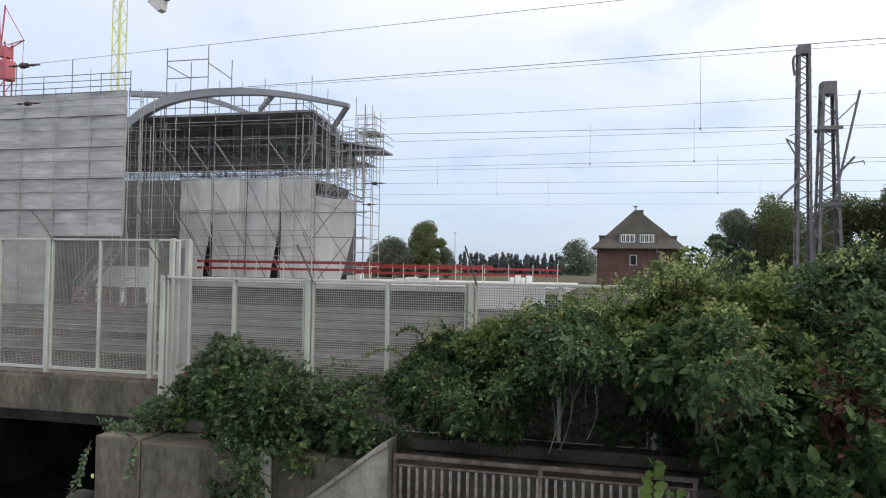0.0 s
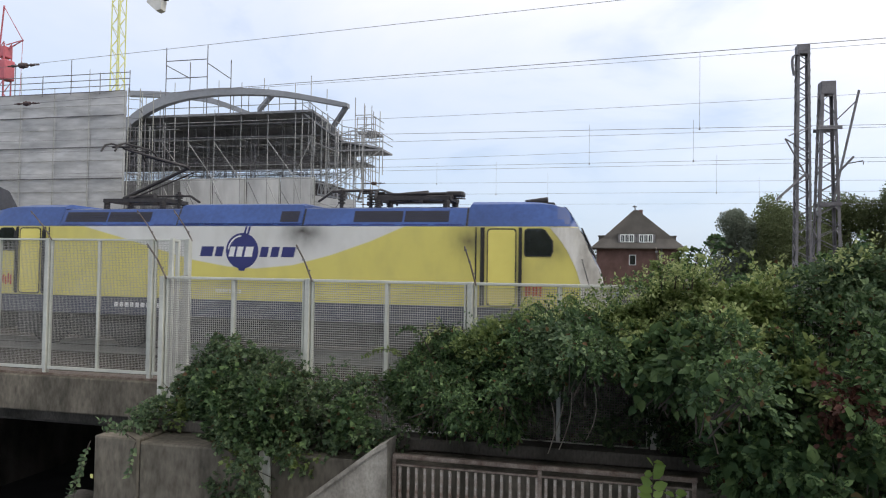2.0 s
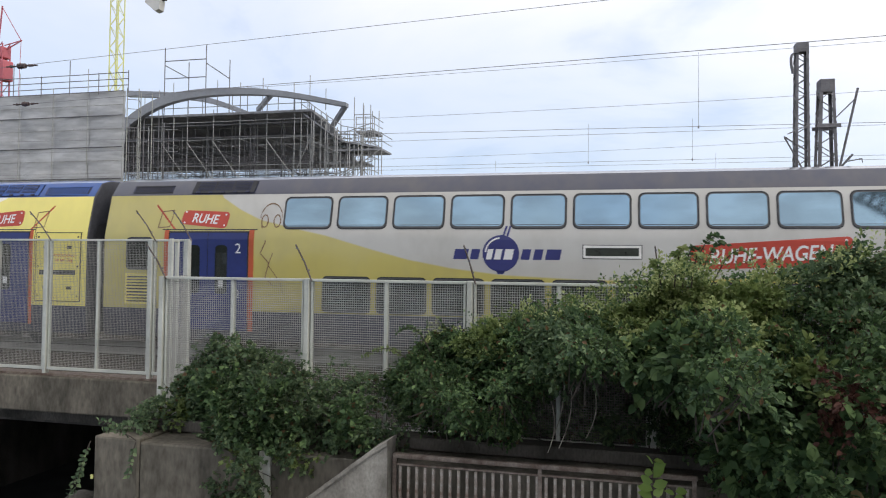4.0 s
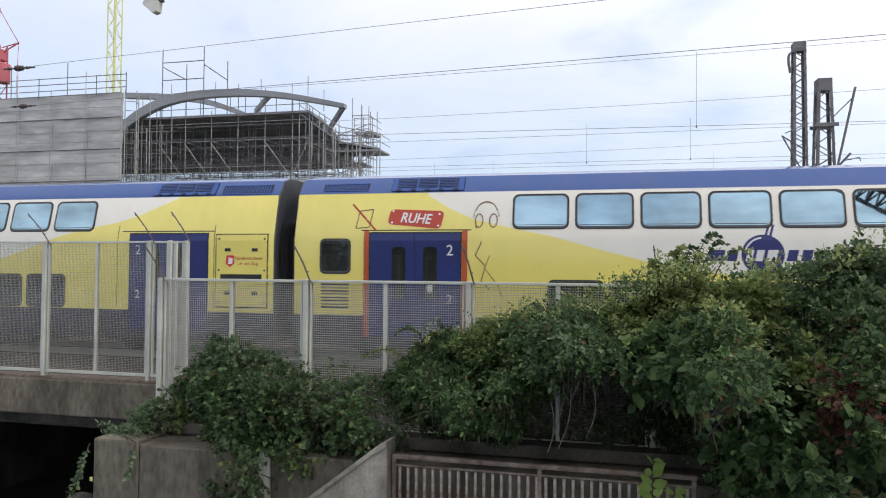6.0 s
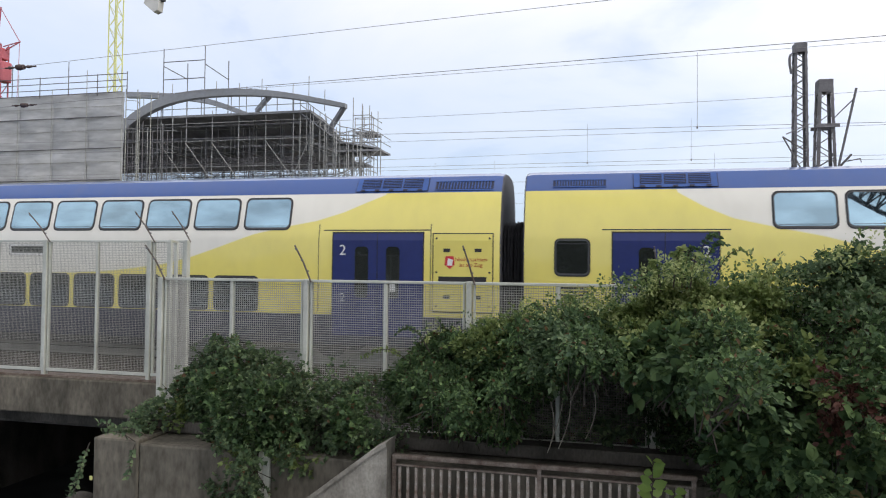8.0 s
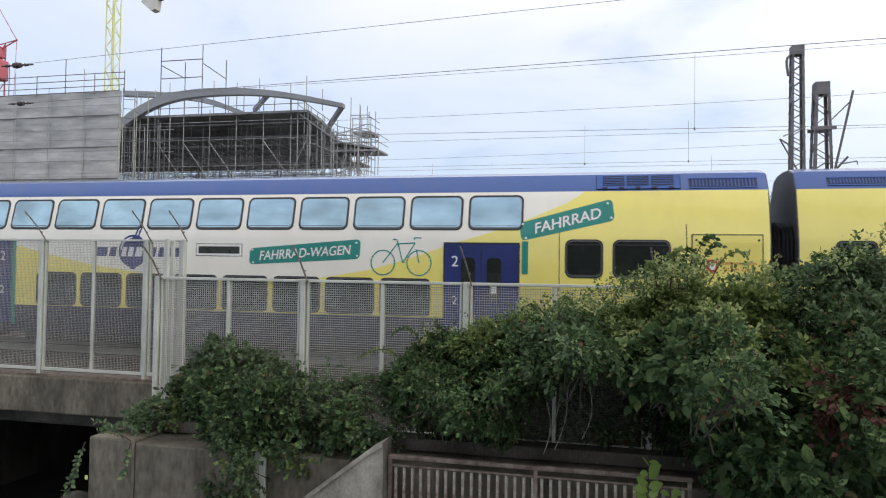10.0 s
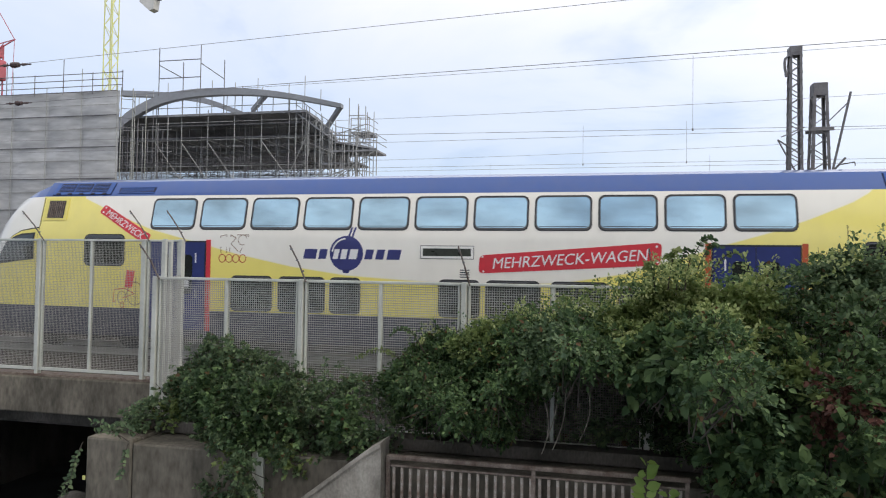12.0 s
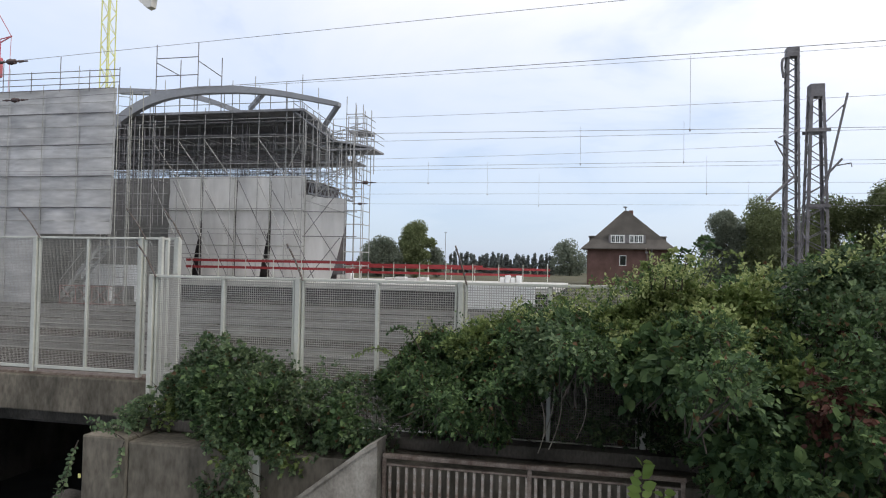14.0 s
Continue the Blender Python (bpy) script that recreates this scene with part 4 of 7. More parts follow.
        m = Mesh(); m.tube((x, 0.8, 7.6), (x, 0.8, 12.8 - 0.45 * k), 0.03, 5); part("standard", m, TUBE, h)
    # thin handrails over the roof
    for z in (13.2, 13.7):
        m = Mesh(); m.tube((-33, -0.1, z), (-20.5, -0.1, z), 0.03, 5); part("guard_rail", m, TUBE, h)
    for a, b in (((-31.8, -0.2, 17.2), (-28.4, -0.2, 17.2)), ((-31.8, -0.2, 15.9), (-28.4, -0.2, 15.9)), ((-31.8, -0.2, 13), (-31.8, -0.2, 18.2)), ((-28.4, -0.2, 13), (-28.4, -0.2, 18.2)),
                 ((-31.8, -0.2, 16.9), (-30.6, 1.0, 16.2)), ((-28.4, -0.2, 16.9), (-27.2, 1.0, 16.0)), ((-30.6, 1.0, 13), (-30.6, 1.0, 17.4)), ((-27.2, 1.0, 13), (-27.2, 1.0, 17.4))):
        m = Mesh(); m.tube(a, b, 0.036, 5); part("guard_rail", m, MASTSTEEL, h)
    # guard posts standing along the roof edge
    for k in range(13):
        x = -33.5 + 1.2 * k
        m = Mesh(); m.tube((x, -0.1, 13.1), (x, -0.1, 14.6 + 0.5 * (k % 3)), 0.03, 5); part("guard_post", m, TUBE, h)


def make_arch(points, y0, y1, w0, w1, label):
    m = Mesh()
    rings = []
    n = 30
    for i in range(n + 1):
        u = i / n
        k = u * (len(points) - 1)
        j = min(int(k), len(points) - 2)
        f = k - j
        pm = points[max(0, j - 1)], points[j], points[j + 1], points[min(len(points) - 1, j + 2)]
        q = [0.5 * (2 * pm[1][c] + (pm[2][c] - pm[0][c]) * f + (2 * pm[0][c] - 5 * pm[1][c] + 4 * pm[2][c] - pm[3][c]) * f * f + (3 * pm[1][c] - pm[0][c] - 3 * pm[2][c] + pm[3][c]) * f ** 3) for c in (0, 1)]
        w = (w0 + (w1 - w0) * u) / 2
        y = y0 + (y1 - y0) * u
        rings.append([(q[0], y - 0.25, q[1] - w), (q[0], y + 0.25, q[1] - w), (q[0], y + 0.25, q[1] + w), (q[0], y - 0.25, q[1] + w)])
    m.loft(rings)
    return solid("roof_arch", m, ARCHSTEEL, label, "arch", "hall roof arches")


make_sheeted_scaffold()
make_hall_scaffold()
make_arch([(-35.0, 12.2), (-34.0, 13.1), (-31.7, 14.15), (-28.9, 14.6), (-25.3, 14.6), (-21.7, 14.2), (-17.4, 13.3)], 44.6, 44.6, 0.85, 0.28, "curved grey steel roof arch over the scaffold")
make_arch([(-42, 17.5), (-38, 17.2), (-34, 16.6), (-30, 15.2), (-28, 14.2)], 54, 54, 0.5, 0.4, "second curved grey steel arch behind the first")
for a, b, w in (((-17.5, 44.6, 13.3), (-19.4, 46.4, 12.0), 0.28), ((-23.0, 44.6, 14.4), (-25.4, 47.0, 13.85), 0.28)):
    st = Mesh(); st.bar(a, b, w, w)
    solid("arch_strut", st, ARCHSTEEL, "grey steel strut joining the roof arches", "strut", "arch struts")


def make_sheeted_storey():
    """Lower storey hung with pale sheets; the end wall leans outwards."""
    s = thing("sheeted_storey", "lower hall storey hung with pale grey sheets", "sheeting", (0, 45.5, 0))
    n = 4
    for k in range(n):
        x0, x1 = -30.9 + 10.85 * k / n, -30.9 + 10.85 * (k + 1) / n - 0.04
        m = Mesh()
        vs, c, q = [], 8, 14
        for j in range(q + 1):
            for i in range(c + 1):
                u, v = i / c, j / q
                z = 1.4 + 7.15 * v
                # the loose lower corner of two sheets is drawn aside and leaves a dark wedge
                pull = (0.72 if k in (0, 2) else 0.0) * max(0.0, 1 - (z - 1.4) / 4.1) * u ** 2
                vs.append((x0 + (x1 - x0) * u - pull, -0.12 * math.sin(math.pi * u) + 0.14 * noise.noise((x0 + 2.4 * u, v * 4, 2)) + 0.05 * noise.noise((x0 * 3 + 7 * u, v * 13, 4)), z))
        m.add(vs, [(j * (c + 1) + i, j * (c + 1) + i + 1, (j + 1) * (c + 1) + i + 1, (j + 1) * (c + 1) + i) for j in range(q) for i in range(c)])
        part("sheet", m, TARP_PALE, s, smooth=True)
        m = Mesh(); m.tube((x1, -0.16, 0), (x1, -0.16, 8.6), 0.035, 5); part("seam_tube", m, ARMSTEEL, s)
    for z in (3.6, 6.1):
        m = Mesh(); m.tube((-30.9, -0.2, z), (-20.1, -0.2, z), 0.03, 5); part("ledger", m, ARMSTEEL, s)
    m = Mesh()
    m.add([(-20.12, 0.02, 7.25), (-18.6, 0.05, 7.0), (-17.15, 0.08, 6.95), (-17.15, 0.08, 5.1), (-17.85, 0.08, 2.35), (-18.2, 0.08, 1.3), (-20.12, 0.02, 1.3)], [(6, 5, 4, 3, 2, 1, 0)])
    part("end_sheet", m, TARP_PALE, s)
    for z in (0.9, 2.6, 4.3, 6.0):
        m = Mesh(); m.tube((-20.2, -0.3, z), (-16.2, -0.3, z), 0.032, 5); part("tie_tube", m, MASTSTEEL, s)
    for x, x2, z in ((-20.0, -17.4, 1.0), (-20.0, -17.4, 4.4), (-17.6, -19.8, 2.7)):
        m = Mesh(); m.tube((x, -0.34, z), (x2, -0.34, z + 3.2), 0.032, 5); part("tie_tube", m, MASTSTEEL, s)
    for k in range(5):
        x = -29.6 + 2.2 * k
        m = Mesh(); m.tube((x, -0.5, 4.6), (x + 2.0, -0.5, 0.6), 0.032, 5); part("tie_tube", m, MASTSTEEL, s)
    for k in range(4):
        x = -30.2 + 2.6 * k
        m = Mesh(); m.tube((x, -0.6, 8.2 - 0.7 * (k % 2)), (x + 2.3, -0.6, 3.8), 0.032, 5); part("tie_tube", m, MASTSTEEL, s)
    t = Mesh()
    hi, lo = (lambda a: Vector((-20.0 + 3.0 * a, 0.1 + a, 8.25 - 1.15 * a))), (lambda a: Vector((-20.0 + 3.0 * a, 0.1 + a, 7.35 - 0.5 * a)))
    t.bar(hi(0), hi(1), 0.1, 0.12).bar(lo(0), lo(1), 0.1, 0.12)
    for k in range(11):
        t.bar(lo(k / 11), hi((k + 0.5) / 11), 0.05, 0.05).bar(hi((k + 0.5) / 11), lo((k + 1) / 11), 0.05, 0.05)
    part("lattice_girder", t, ARCHSTEEL, s, "dark steel lattice girder")
    w = Mesh(); w.box(-37, -31.0, 0.6, 0.9, -0.2, 8.6); part("recess_wall", w, SCREEN, s)
    # dark filler box behind the sheets paints the hall's inner shade
    b = Mesh(); b.box(-31, -20.2, 1.0, 6.5, -0.2, 8.4).box(-20.15, -19.5, 2.2, 6.5, 1.6, 7.1); part("core", b, DARKWALL, s, "box coloured dark for the shade inside the unfinished hall")


make_sheeted_storey()


# ---- platform edge, red barriers ----
def make_platform():
    # wall below the slabs; the shade of the edge is in its colour
    p = Mesh(); p.box(-28.2, -2.6, 43.4, 62, -0.2, 0.79)
    solid("platform_wall", p, DARKWALL, "platform wall coloured dark for the shade under the edge", "platform")
    n = 9
    e = thing("platform_edge", "pale new concrete platform edge slabs", "platform", (0, 43.0, 0))
    for k in range(n):
        x0, x1 = -28.3 + 25.8 * k / n, -28.3 + 25.8 * (k + 1) / n - 0.03
        m = Mesh(); m.box(x0, x1, 0, 19.0, 0.795, 1.15, bev=0.02); part("slab", m, CONCRETE_PALE, e)
    b = thing("red_barrier", "red safety barrier with two rails along the platform edge", "barrier", (0, 55, 0), "red barriers")
    for z in (1.78, 2.42):
        m = Mesh(); m.box(-28, -9, 0, 0.05, z - 0.09, z + 0.09); part("rail", m, RED, b)
    m = Mesh(); m.tube((0, 0, 1.15), (0, 0, 2.65), 0.035, 6)
    me = m.data("post", GALV)
    for k in range(9): part("post", me, None, b, at=(-27.4 + 2.2 * k, -0.05, 0))
    c = thing("red_barrier", "second red safety barrier farther back on the platform", "barrier", (0, 60, 0), "red barriers")
    for z in (1.75, 2.25):
        m = Mesh(); m.box(-22, -4, 0, 0.05, z - 0.10, z + 0.10); part("rail", m, RED, c)
    for k in range(9): part("post", me, None, c, at=(-21 + 2.1 * k, -0.05, 0))
    d = thing("red_barrier", "two-rail red safety barrier in front of the sheeted hall", "barrier", (0, 43.5, 0), "red barriers")
    for z in (2.04, 2.50):
        m = Mesh(); m.box(-28.1, -14.6, 0, 0.05, z - 0.085, z + 0.085); part("rail", m, RED, d)
    m = Mesh(); m.tube((0, 0, 1.15), (0, 0, 2.62), 0.03, 6)
    long_post = m.data("post", GALV)
    for k in range(7): part("post", long_post, None, d, at=(-27.6 + 2.05 * k, -0.06, 0))
    for x, w, h in ((-22.8, 2.0, 0.95), (-17.8, 3.8, 0.28), (-7.9, 1.8, 0.6)):
        st = thing("material_stack", "stack of wrapped building material on the platform", "building material", (x, 57, 1.15), "material stacks")
        for k in range(4):
            m = Mesh(); m.box(w * k / 4, w * (k + 1) / 4 - 0.06, 0, 0.8, 0, h * (0.7 + 0.3 * (k % 2)), bev=0.03); part("pack", m, WHITEPAINT, st)


make_platform()
m = Mesh()
for k in range(3): m.box(-7.9 + 1.4 * k, -6.53 + 1.4 * k, 42.6, 42.75, -0.22, 1.22, bev=0.01)
solid("wall_hoarding", m, WHITEPAINT, "low white hoarding in front of the platform edge", "wall", kind="structure")


# ---- far things: house, cranes, trees ----
def make_house():
    h = thing("brick_house", "old red brick house with a steep hipped roof", "house", (5.0, 125, -0.2))
    w = Mesh(); w.box(-6.9, 6.9, 0, 12, 0, 6.55); part("wall", w, BRICKRED, h, "dark red brick wall")
    r = Mesh()
    # flared eaves, steep half-hipped gable facing the railway
    r.add([(-7.9, -0.9, 6.4), (7.9, -0.9, 6.4), (7.9, 13, 6.4), (-7.9, 13, 6.4), (-6.1, 0.2, 8.0), (6.1, 0.2, 8.0), (6.1, 12, 8.0), (-6.1, 12, 8.0), (-0.6, 1.4, 13.1), (0.05, 1.4, 13.1), (0.05, 10.5, 13.1), (-0.6, 10.5, 13.1)],
          [(0, 1, 5, 4), (1, 2, 6, 5), (2, 3, 7, 6), (3, 0, 4, 7), (4, 5, 9, 8), (5, 6, 10, 9), (6, 7, 11, 10), (7, 4, 8, 11), (8, 9, 10, 11), (3, 2, 1, 0)])
    roof = part("roof", r, ROOFTILE, h, "dark brown tiled roof")
    c = Mesh(); c.box(0.3, 1.0, 3, 3.8, 12.0, 13.3); part("chimney", c, BRICKRED, roof)
    c = Mesh(); c.tube((-0.3, 1.4, 13.0), (-0.5, 1.4, 13.9), 0.1, 6).box(-0.8, -0.1, 1.3, 1.5, 13.6, 13.8); part("finial", c, MASTSTEEL, roof)
    for x0 in (-3.3, -0.1):
        d = Mesh(); d.box(x0, x0 + 3.2, -0.30, 2.5, 7.2, 8.95); part("dormer", d, ROOFTILE, roof, "dark tiled dormer")
    for x0 in (-2.9, 0.25):
        f = Mesh(); f.box(x0, x0 + 2.35, -0.36, -0.305, 7.35, 8.75); part("dormer_window", f, WHITEPAINT, roof, "white three-light dormer window")
        for k in range(3):
            p = Mesh(); p.box(x0 + 0.16 + 0.73 * k, x0 + 0.68 + 0.73 * k, -0.385, -0.365, 7.5, 8.6); part("pane", p, GLASS_DARK, roof)
            p = Mesh(); p.box(x0 + 0.39 + 0.73 * k, x0 + 0.45 + 0.73 * k, -0.40, -0.388, 7.5, 8.6); part("glazing_bar", p, WHITEPAINT, roof)
        for x in (x0 - 0.36, x0 + 2.39):
            p = Mesh(); p.box(x, x + 0.32, -0.36, -0.305, 7.35, 8.75); part("shutter", p, MASTSTEEL, roof, "dark window shutter")
    for x in (-6.6, 5.1):
        d = Mesh(); d.box(x, x + 1.5, 2.5, 5.0, 6.8, 8.55).box(x - 0.12, x + 1.62, 2.3, 5.2, 8.5, 8.68); part("side_dormer", d, ROOFTILE, roof)
    for x in (-1.4,):
        f = Mesh(); f.box(x, x + 1.2, -0.05, 0.0, 3.4, 5.2); wn = part("window", f, WHITEPAINT, h)
        p = Mesh(); p.box(x + 0.12, x + 1.08, -0.07, -0.052, 3.5, 5.1); part("pane", p, GLASS_DARK, wn)
    g = Mesh(); g.tube((4.0, -0.1, 0), (4.0, -0.1, 6.6), 0.14, 6); part("downpipe", g, MASTSTEEL, h)
    e = Mesh(); e.box(-7.95, 7.95, -1.05, -0.9, 6.25, 6.42); part("gutter", e, ROOFTILE, h)


make_house()


def make_cranes():
    y = thing("tower_crane", "yellow lattice tower crane mast", "crane", (-60.2, 75, -0.2), "tower cranes")
    w = 1.15
    for sx in (-1, 1):
        for sy in (-1, 1):
            m = Mesh(); m.bar((sx * w / 2, sy * w / 2, 0), (sx * w / 2, sy * w / 2, 48), 0.11, 0.11); part("leg", m, CRANE_YELLOW, y)
    m = Mesh()
    for k in range(34):
        z, s = 1.4 * k, 1 if k % 2 else -1
        for f in (-1, 1):
            m.bar((-s * w / 2, f * w / 2, z), (s * w / 2, f * w / 2, z + 1.4), 0.06, 0.06).bar((f * w / 2, -s * w / 2, z), (f * w / 2, s * w / 2, z + 1.4), 0.06, 0.06)
    part("lacing", m, CRANE_YELLOW, y)
    m = Mesh(); m.box(-5, 40, -0.7, 0.7, 48, 49.4); part("jib", m, CRANE_YELLOW, y)
    hk = thing("crane_counterweight", "grey hanging crane block above the scaffold", "crane block", (-55.0, 75, 34.4))
    m = Mesh(); m.prism([(-0.95, 0.25), (0.45, -0.95), (1.05, -0.75), (1.25, 0.5), (-0.4, 1.5)][::1], -0.5, 0.5); part("block", m, CONCRETE_PALE, hk); m = Mesh(); m.box(1.0, 1.7, -0.2, 0.2, 0.45, 0.7); part("bracket", m, UNDER, hk)
    m = Mesh(); m.tube((0.3, 0, 0.8), (0.3, 0, 13.7), 0.04, 5); part("cable", m, WIRE, hk)
    r = thing("tower_crane", "red mobile tower crane with a lattice head", "crane", (-77.6, 75, -0.2), "tower cranes")
    lat = Mesh()
    for sx in (-1, 1):
        for sy in (-1, 1): lat.bar((sx * 0.6, sy * 0.6, 0), (sx * 0.6, sy * 0.6, 31), 0.14, 0.14)
    for k in range(24):
        s = 1 if k % 2 else -1
        for f in (-1, 1): lat.bar((-s * 0.6, f * 0.6, 1.3 * k), (s * 0.6, f * 0.6, 1.3 * (k + 1)), 0.08, 0.08)
    part("mast", lat, CRANE_RED, r)
    c = Mesh(); c.box(-0.2, 1.1, -0.8, 0.8, 26.2, 28.8, bev=0.15).box(-0.6, 0.7, -0.7, 0.7, 29.2, 30.6, bev=0.1); part("cab", c, CRANE_RED, r)
    j = Mesh()
    j.bar((-0.7, 0, 31), (-0.2, 0, 36.2), 0.14, 0.14).bar((-0.7, 0, 30.5), (-1.2, 0, 36.0), 0.1, 0.1).bar((-0.2, 0, 36.0), (2.9, 0, 31.4), 0.07, 0.07).bar((0.3, 0, 30.2), (3.0, 0, 31.4), 0.12, 0.12).bar((0.3, 0, 30.9), (3.0, 0, 31.4), 0.1, 0.1).tube((2.9, 0, 31.4), (2.7, 0, 24), 0.035, 4)
    part("jib", j, CRANE_RED, r)


make_cranes()


# ---- foliage ----
def leaf_mesh(name, pos, way, nor, size, mat, slim=0.38, lobed=False):
    """Folded leaf blades, one island each; lobed ones are notched on both sides."""
    n = len(pos)
    way = way / np.linalg.norm(way, axis=1, keepdims=True)
    side = np.cross(way, nor)
    side /= np.linalg.norm(side, axis=1, keepdims=True) + 1e-9
    up = np.cross(side, way)
    s = size[:, None]
    P = [pos, pos + s * (0.30 * way + slim * side + 0.09 * up), pos + s * (0.68 * way + slim * 0.82 * side + 0.05 * up), pos + s * (1.0 * way - 0.12 * up),
         pos + s * (0.68 * way - slim * 0.82 * side + 0.05 * up), pos + s * (0.30 * way - slim * side + 0.09 * up)]
    if lobed:
        P = [pos, pos + s * (0.28 * way + 0.45 * side + 0.02 * up), pos + s * (0.52 * way + 0.30 * side + 0.07 * up), pos + s * (1.0 * way - 0.12 * up),
             pos + s * (0.52 * way - 0.30 * side + 0.07 * up), pos + s * (0.28 * way - 0.45 * side + 0.02 * up)]
    v = np.stack(P, 1).reshape(-1, 3)
    b = (np.arange(n) * 6)[:, None]
    f = np.concatenate([b + np.array([0, 1, 2, 3]), b + np.array([0, 3, 4, 5])], 1).reshape(-1, 4)
    me = bpy.data.meshes.new(name)
    me.vertices.add(len(v)); me.vertices.foreach_set("co", v.ravel())
    me.loops.add(f.size); me.loops.foreach_set("vertex_index", f.ravel().astype(np.int32))
    me.polygons.add(len(f)); me.polygons.foreach_set("loop_start", np.arange(0, f.size, 4, dtype=np.int32))
    me.materials.append(mat)
    me.update(calc_edges=True)
    return me


def unit(v):
    return v / (np.linalg.norm(v, axis=-1, keepdims=True) + 1e-9)


def sprays(rng, centres, out, per, reach, size, droop=0.35, spread=0.8):
    """Leaves set along short shoots that grow from the centres outwards."""
    n = len(centres)
    k = np.repeat(np.arange(n), per)
    u = rng.random(len(k))
    d = unit(out[k] + spread * 0.5 * rng.normal(size=(len(k), 3)))
    bend = np.zeros((len(k), 3)); bend[:, 2] = -droop * u ** 2
    shoot = unit(out + 0.5 * rng.normal(size=(n, 3)))
    pos = centres[k] + reach * (u[:, None] * shoot[k] + bend) + 0.05 * reach * rng.normal(size=(len(k), 3))
    way = unit(shoot[k] * 0.6 + d * 0.7 + spread * rng.normal(size=(len(k), 3)) * 0.6 + np.array([0, 0, -droop]))
    nor = unit(np.array([0, -0.35, 1.0]) + 0.55 * rng.normal(size=(len(k), 3)))
    return pos, way, nor, size * rng.uniform(0.6, 1.25, len(k))


def profile(table):
    t = np.array(table, float)
    return lambda x: np.interp(x, t[:, 0], t[:, 1])


def make_bush(name, label, rng, x0, x1, top, bottom, depth, back, n, per, size, mat, reach=0.22, lump=0.55, accents=(), slim=0.28, rough=0.2, crest=0, crest_mats=(), under=3.0, foot=0.5, lobed=False):
    """A mass of shoots against the fence: an uneven lumpy front with hollows, loose tops, and leaves behind."""
    b = thing(name, label, "bush")
    x = rng.uniform(x0, x1, n * 4)
    zt, zb = top(x), bottom(x)
    keep = rng.random(len(x)) < np.clip((zt - zb) / 2.6, 0.05, 1)
    x, zt, zb = x[keep][:n], zt[keep][:n], zb[keep][:n]
    m = len(x)
    v = rng.random(m) ** 0.85
    z = zb + (zt - zb) * v
    ln = np.array([noise.noise((a * 1.5, c * 1.8, 3.3)) + 0.6 * noise.noise((a * 3.7, c * 4.2, 1.1)) + 0.3 * noise.noise((a * 9, c * 9, 7.1)) for a, c in zip(x, z)])
    z = zb + (zt + rough * ln - zb) * v
    bulge = depth(x) * np.clip(1.2 * np.sqrt(np.clip(1 - v ** 2.4, 0, 1)) * (foot + (1 - foot) * np.clip(v * under, 0, 1)), 0.05, 1.2) * (1 + lump * ln)
    t = np.where(rng.random(m) < 0.72, rng.uniform(0.85, 1.06, m), rng.uniform(0.1, 0.9, m))
    pocket = np.array([noise.noise((a * 2.3, d * 2.9, 8.8)) for a, d in zip(x, z)])
    t = np.where(pocket < -0.12, t * 0.62, np.where(pocket > 0.22, t * 1.12, t))
    c = np.stack([x, back - bulge * t, z], 1)
    out = unit(np.stack([0.45 * rng.normal(size=m), -0.8 + 0.25 * rng.normal(size=m), 0.1 + 0.9 * v ** 2 + 0.3 * rng.normal(size=m)], 1))
    p, w, nn, s = sprays(rng, c, out, per, reach, size)
    part("leaves", leaf_mesh("leaves", p, w, nn, s, mat, slim, lobed), None, b, kind="stuff")
    for amat, ax, az, ar, an, asize, lift in accents:
        # a patch of other leaves round one spot of the front
        d = np.hypot((x - ax) / ar, (z - az) / ar)
        pick = np.argsort(d + rng.random(m) * 0.9)[:an]
        ao = unit(out[pick] + np.array([0, -0.2, lift]))
        p, w, nn, s = sprays(rng, c[pick] * np.array([1, 0, 1]) + np.array([0, 1, 0]) * np.minimum(c[pick][:, 1:2], np.percentile(c[pick][:, 1], 30)) + np.array([0, -0.06 if lift >= 0 else -0.16, 0.03]), ao, per, reach * 1.15, asize)
        part("leaf_patch", leaf_mesh("leaf_patch", p, w, nn, s, amat, slim, lobed), None, b, kind="stuff")
    # young shoots that stand loosely over the top edge; paler leaves paint its light
    for cm in crest_mats:
        cx = x0 + (x1 - x0) * rng.random(crest) ** 0.42
        cc = np.stack([cx, back - depth(cx) * rng.uniform(0.05, 0.75, crest), top(cx) + rng.uniform(-0.02, 0.14, crest)], 1)
        co = unit(np.stack([0.5 * rng.normal(size=crest), -0.15 + 0.3 * rng.normal(size=crest), np.full(crest, 1.0)], 1))
        p, w, nn, s = sprays(rng, cc, co, 16, 0.30, size * 0.72, 0.25, 0.9)
        part("crest_foliage", leaf_mesh("crest_foliage", p, w, nn, s, cm, slim, lobed), None, b, kind="stuff")
    tw = Mesh()
    for i in range(0, m, 6):
        e = c[i] + out[i] * reach
        tw.tube(c[i] - out[i] * 0.35 + np.array([0, 0, -0.15]), e, 0.006, 4, 0.002)
    part("twig_tangle", tw, TWIG, b, kind="stuff")
    return b


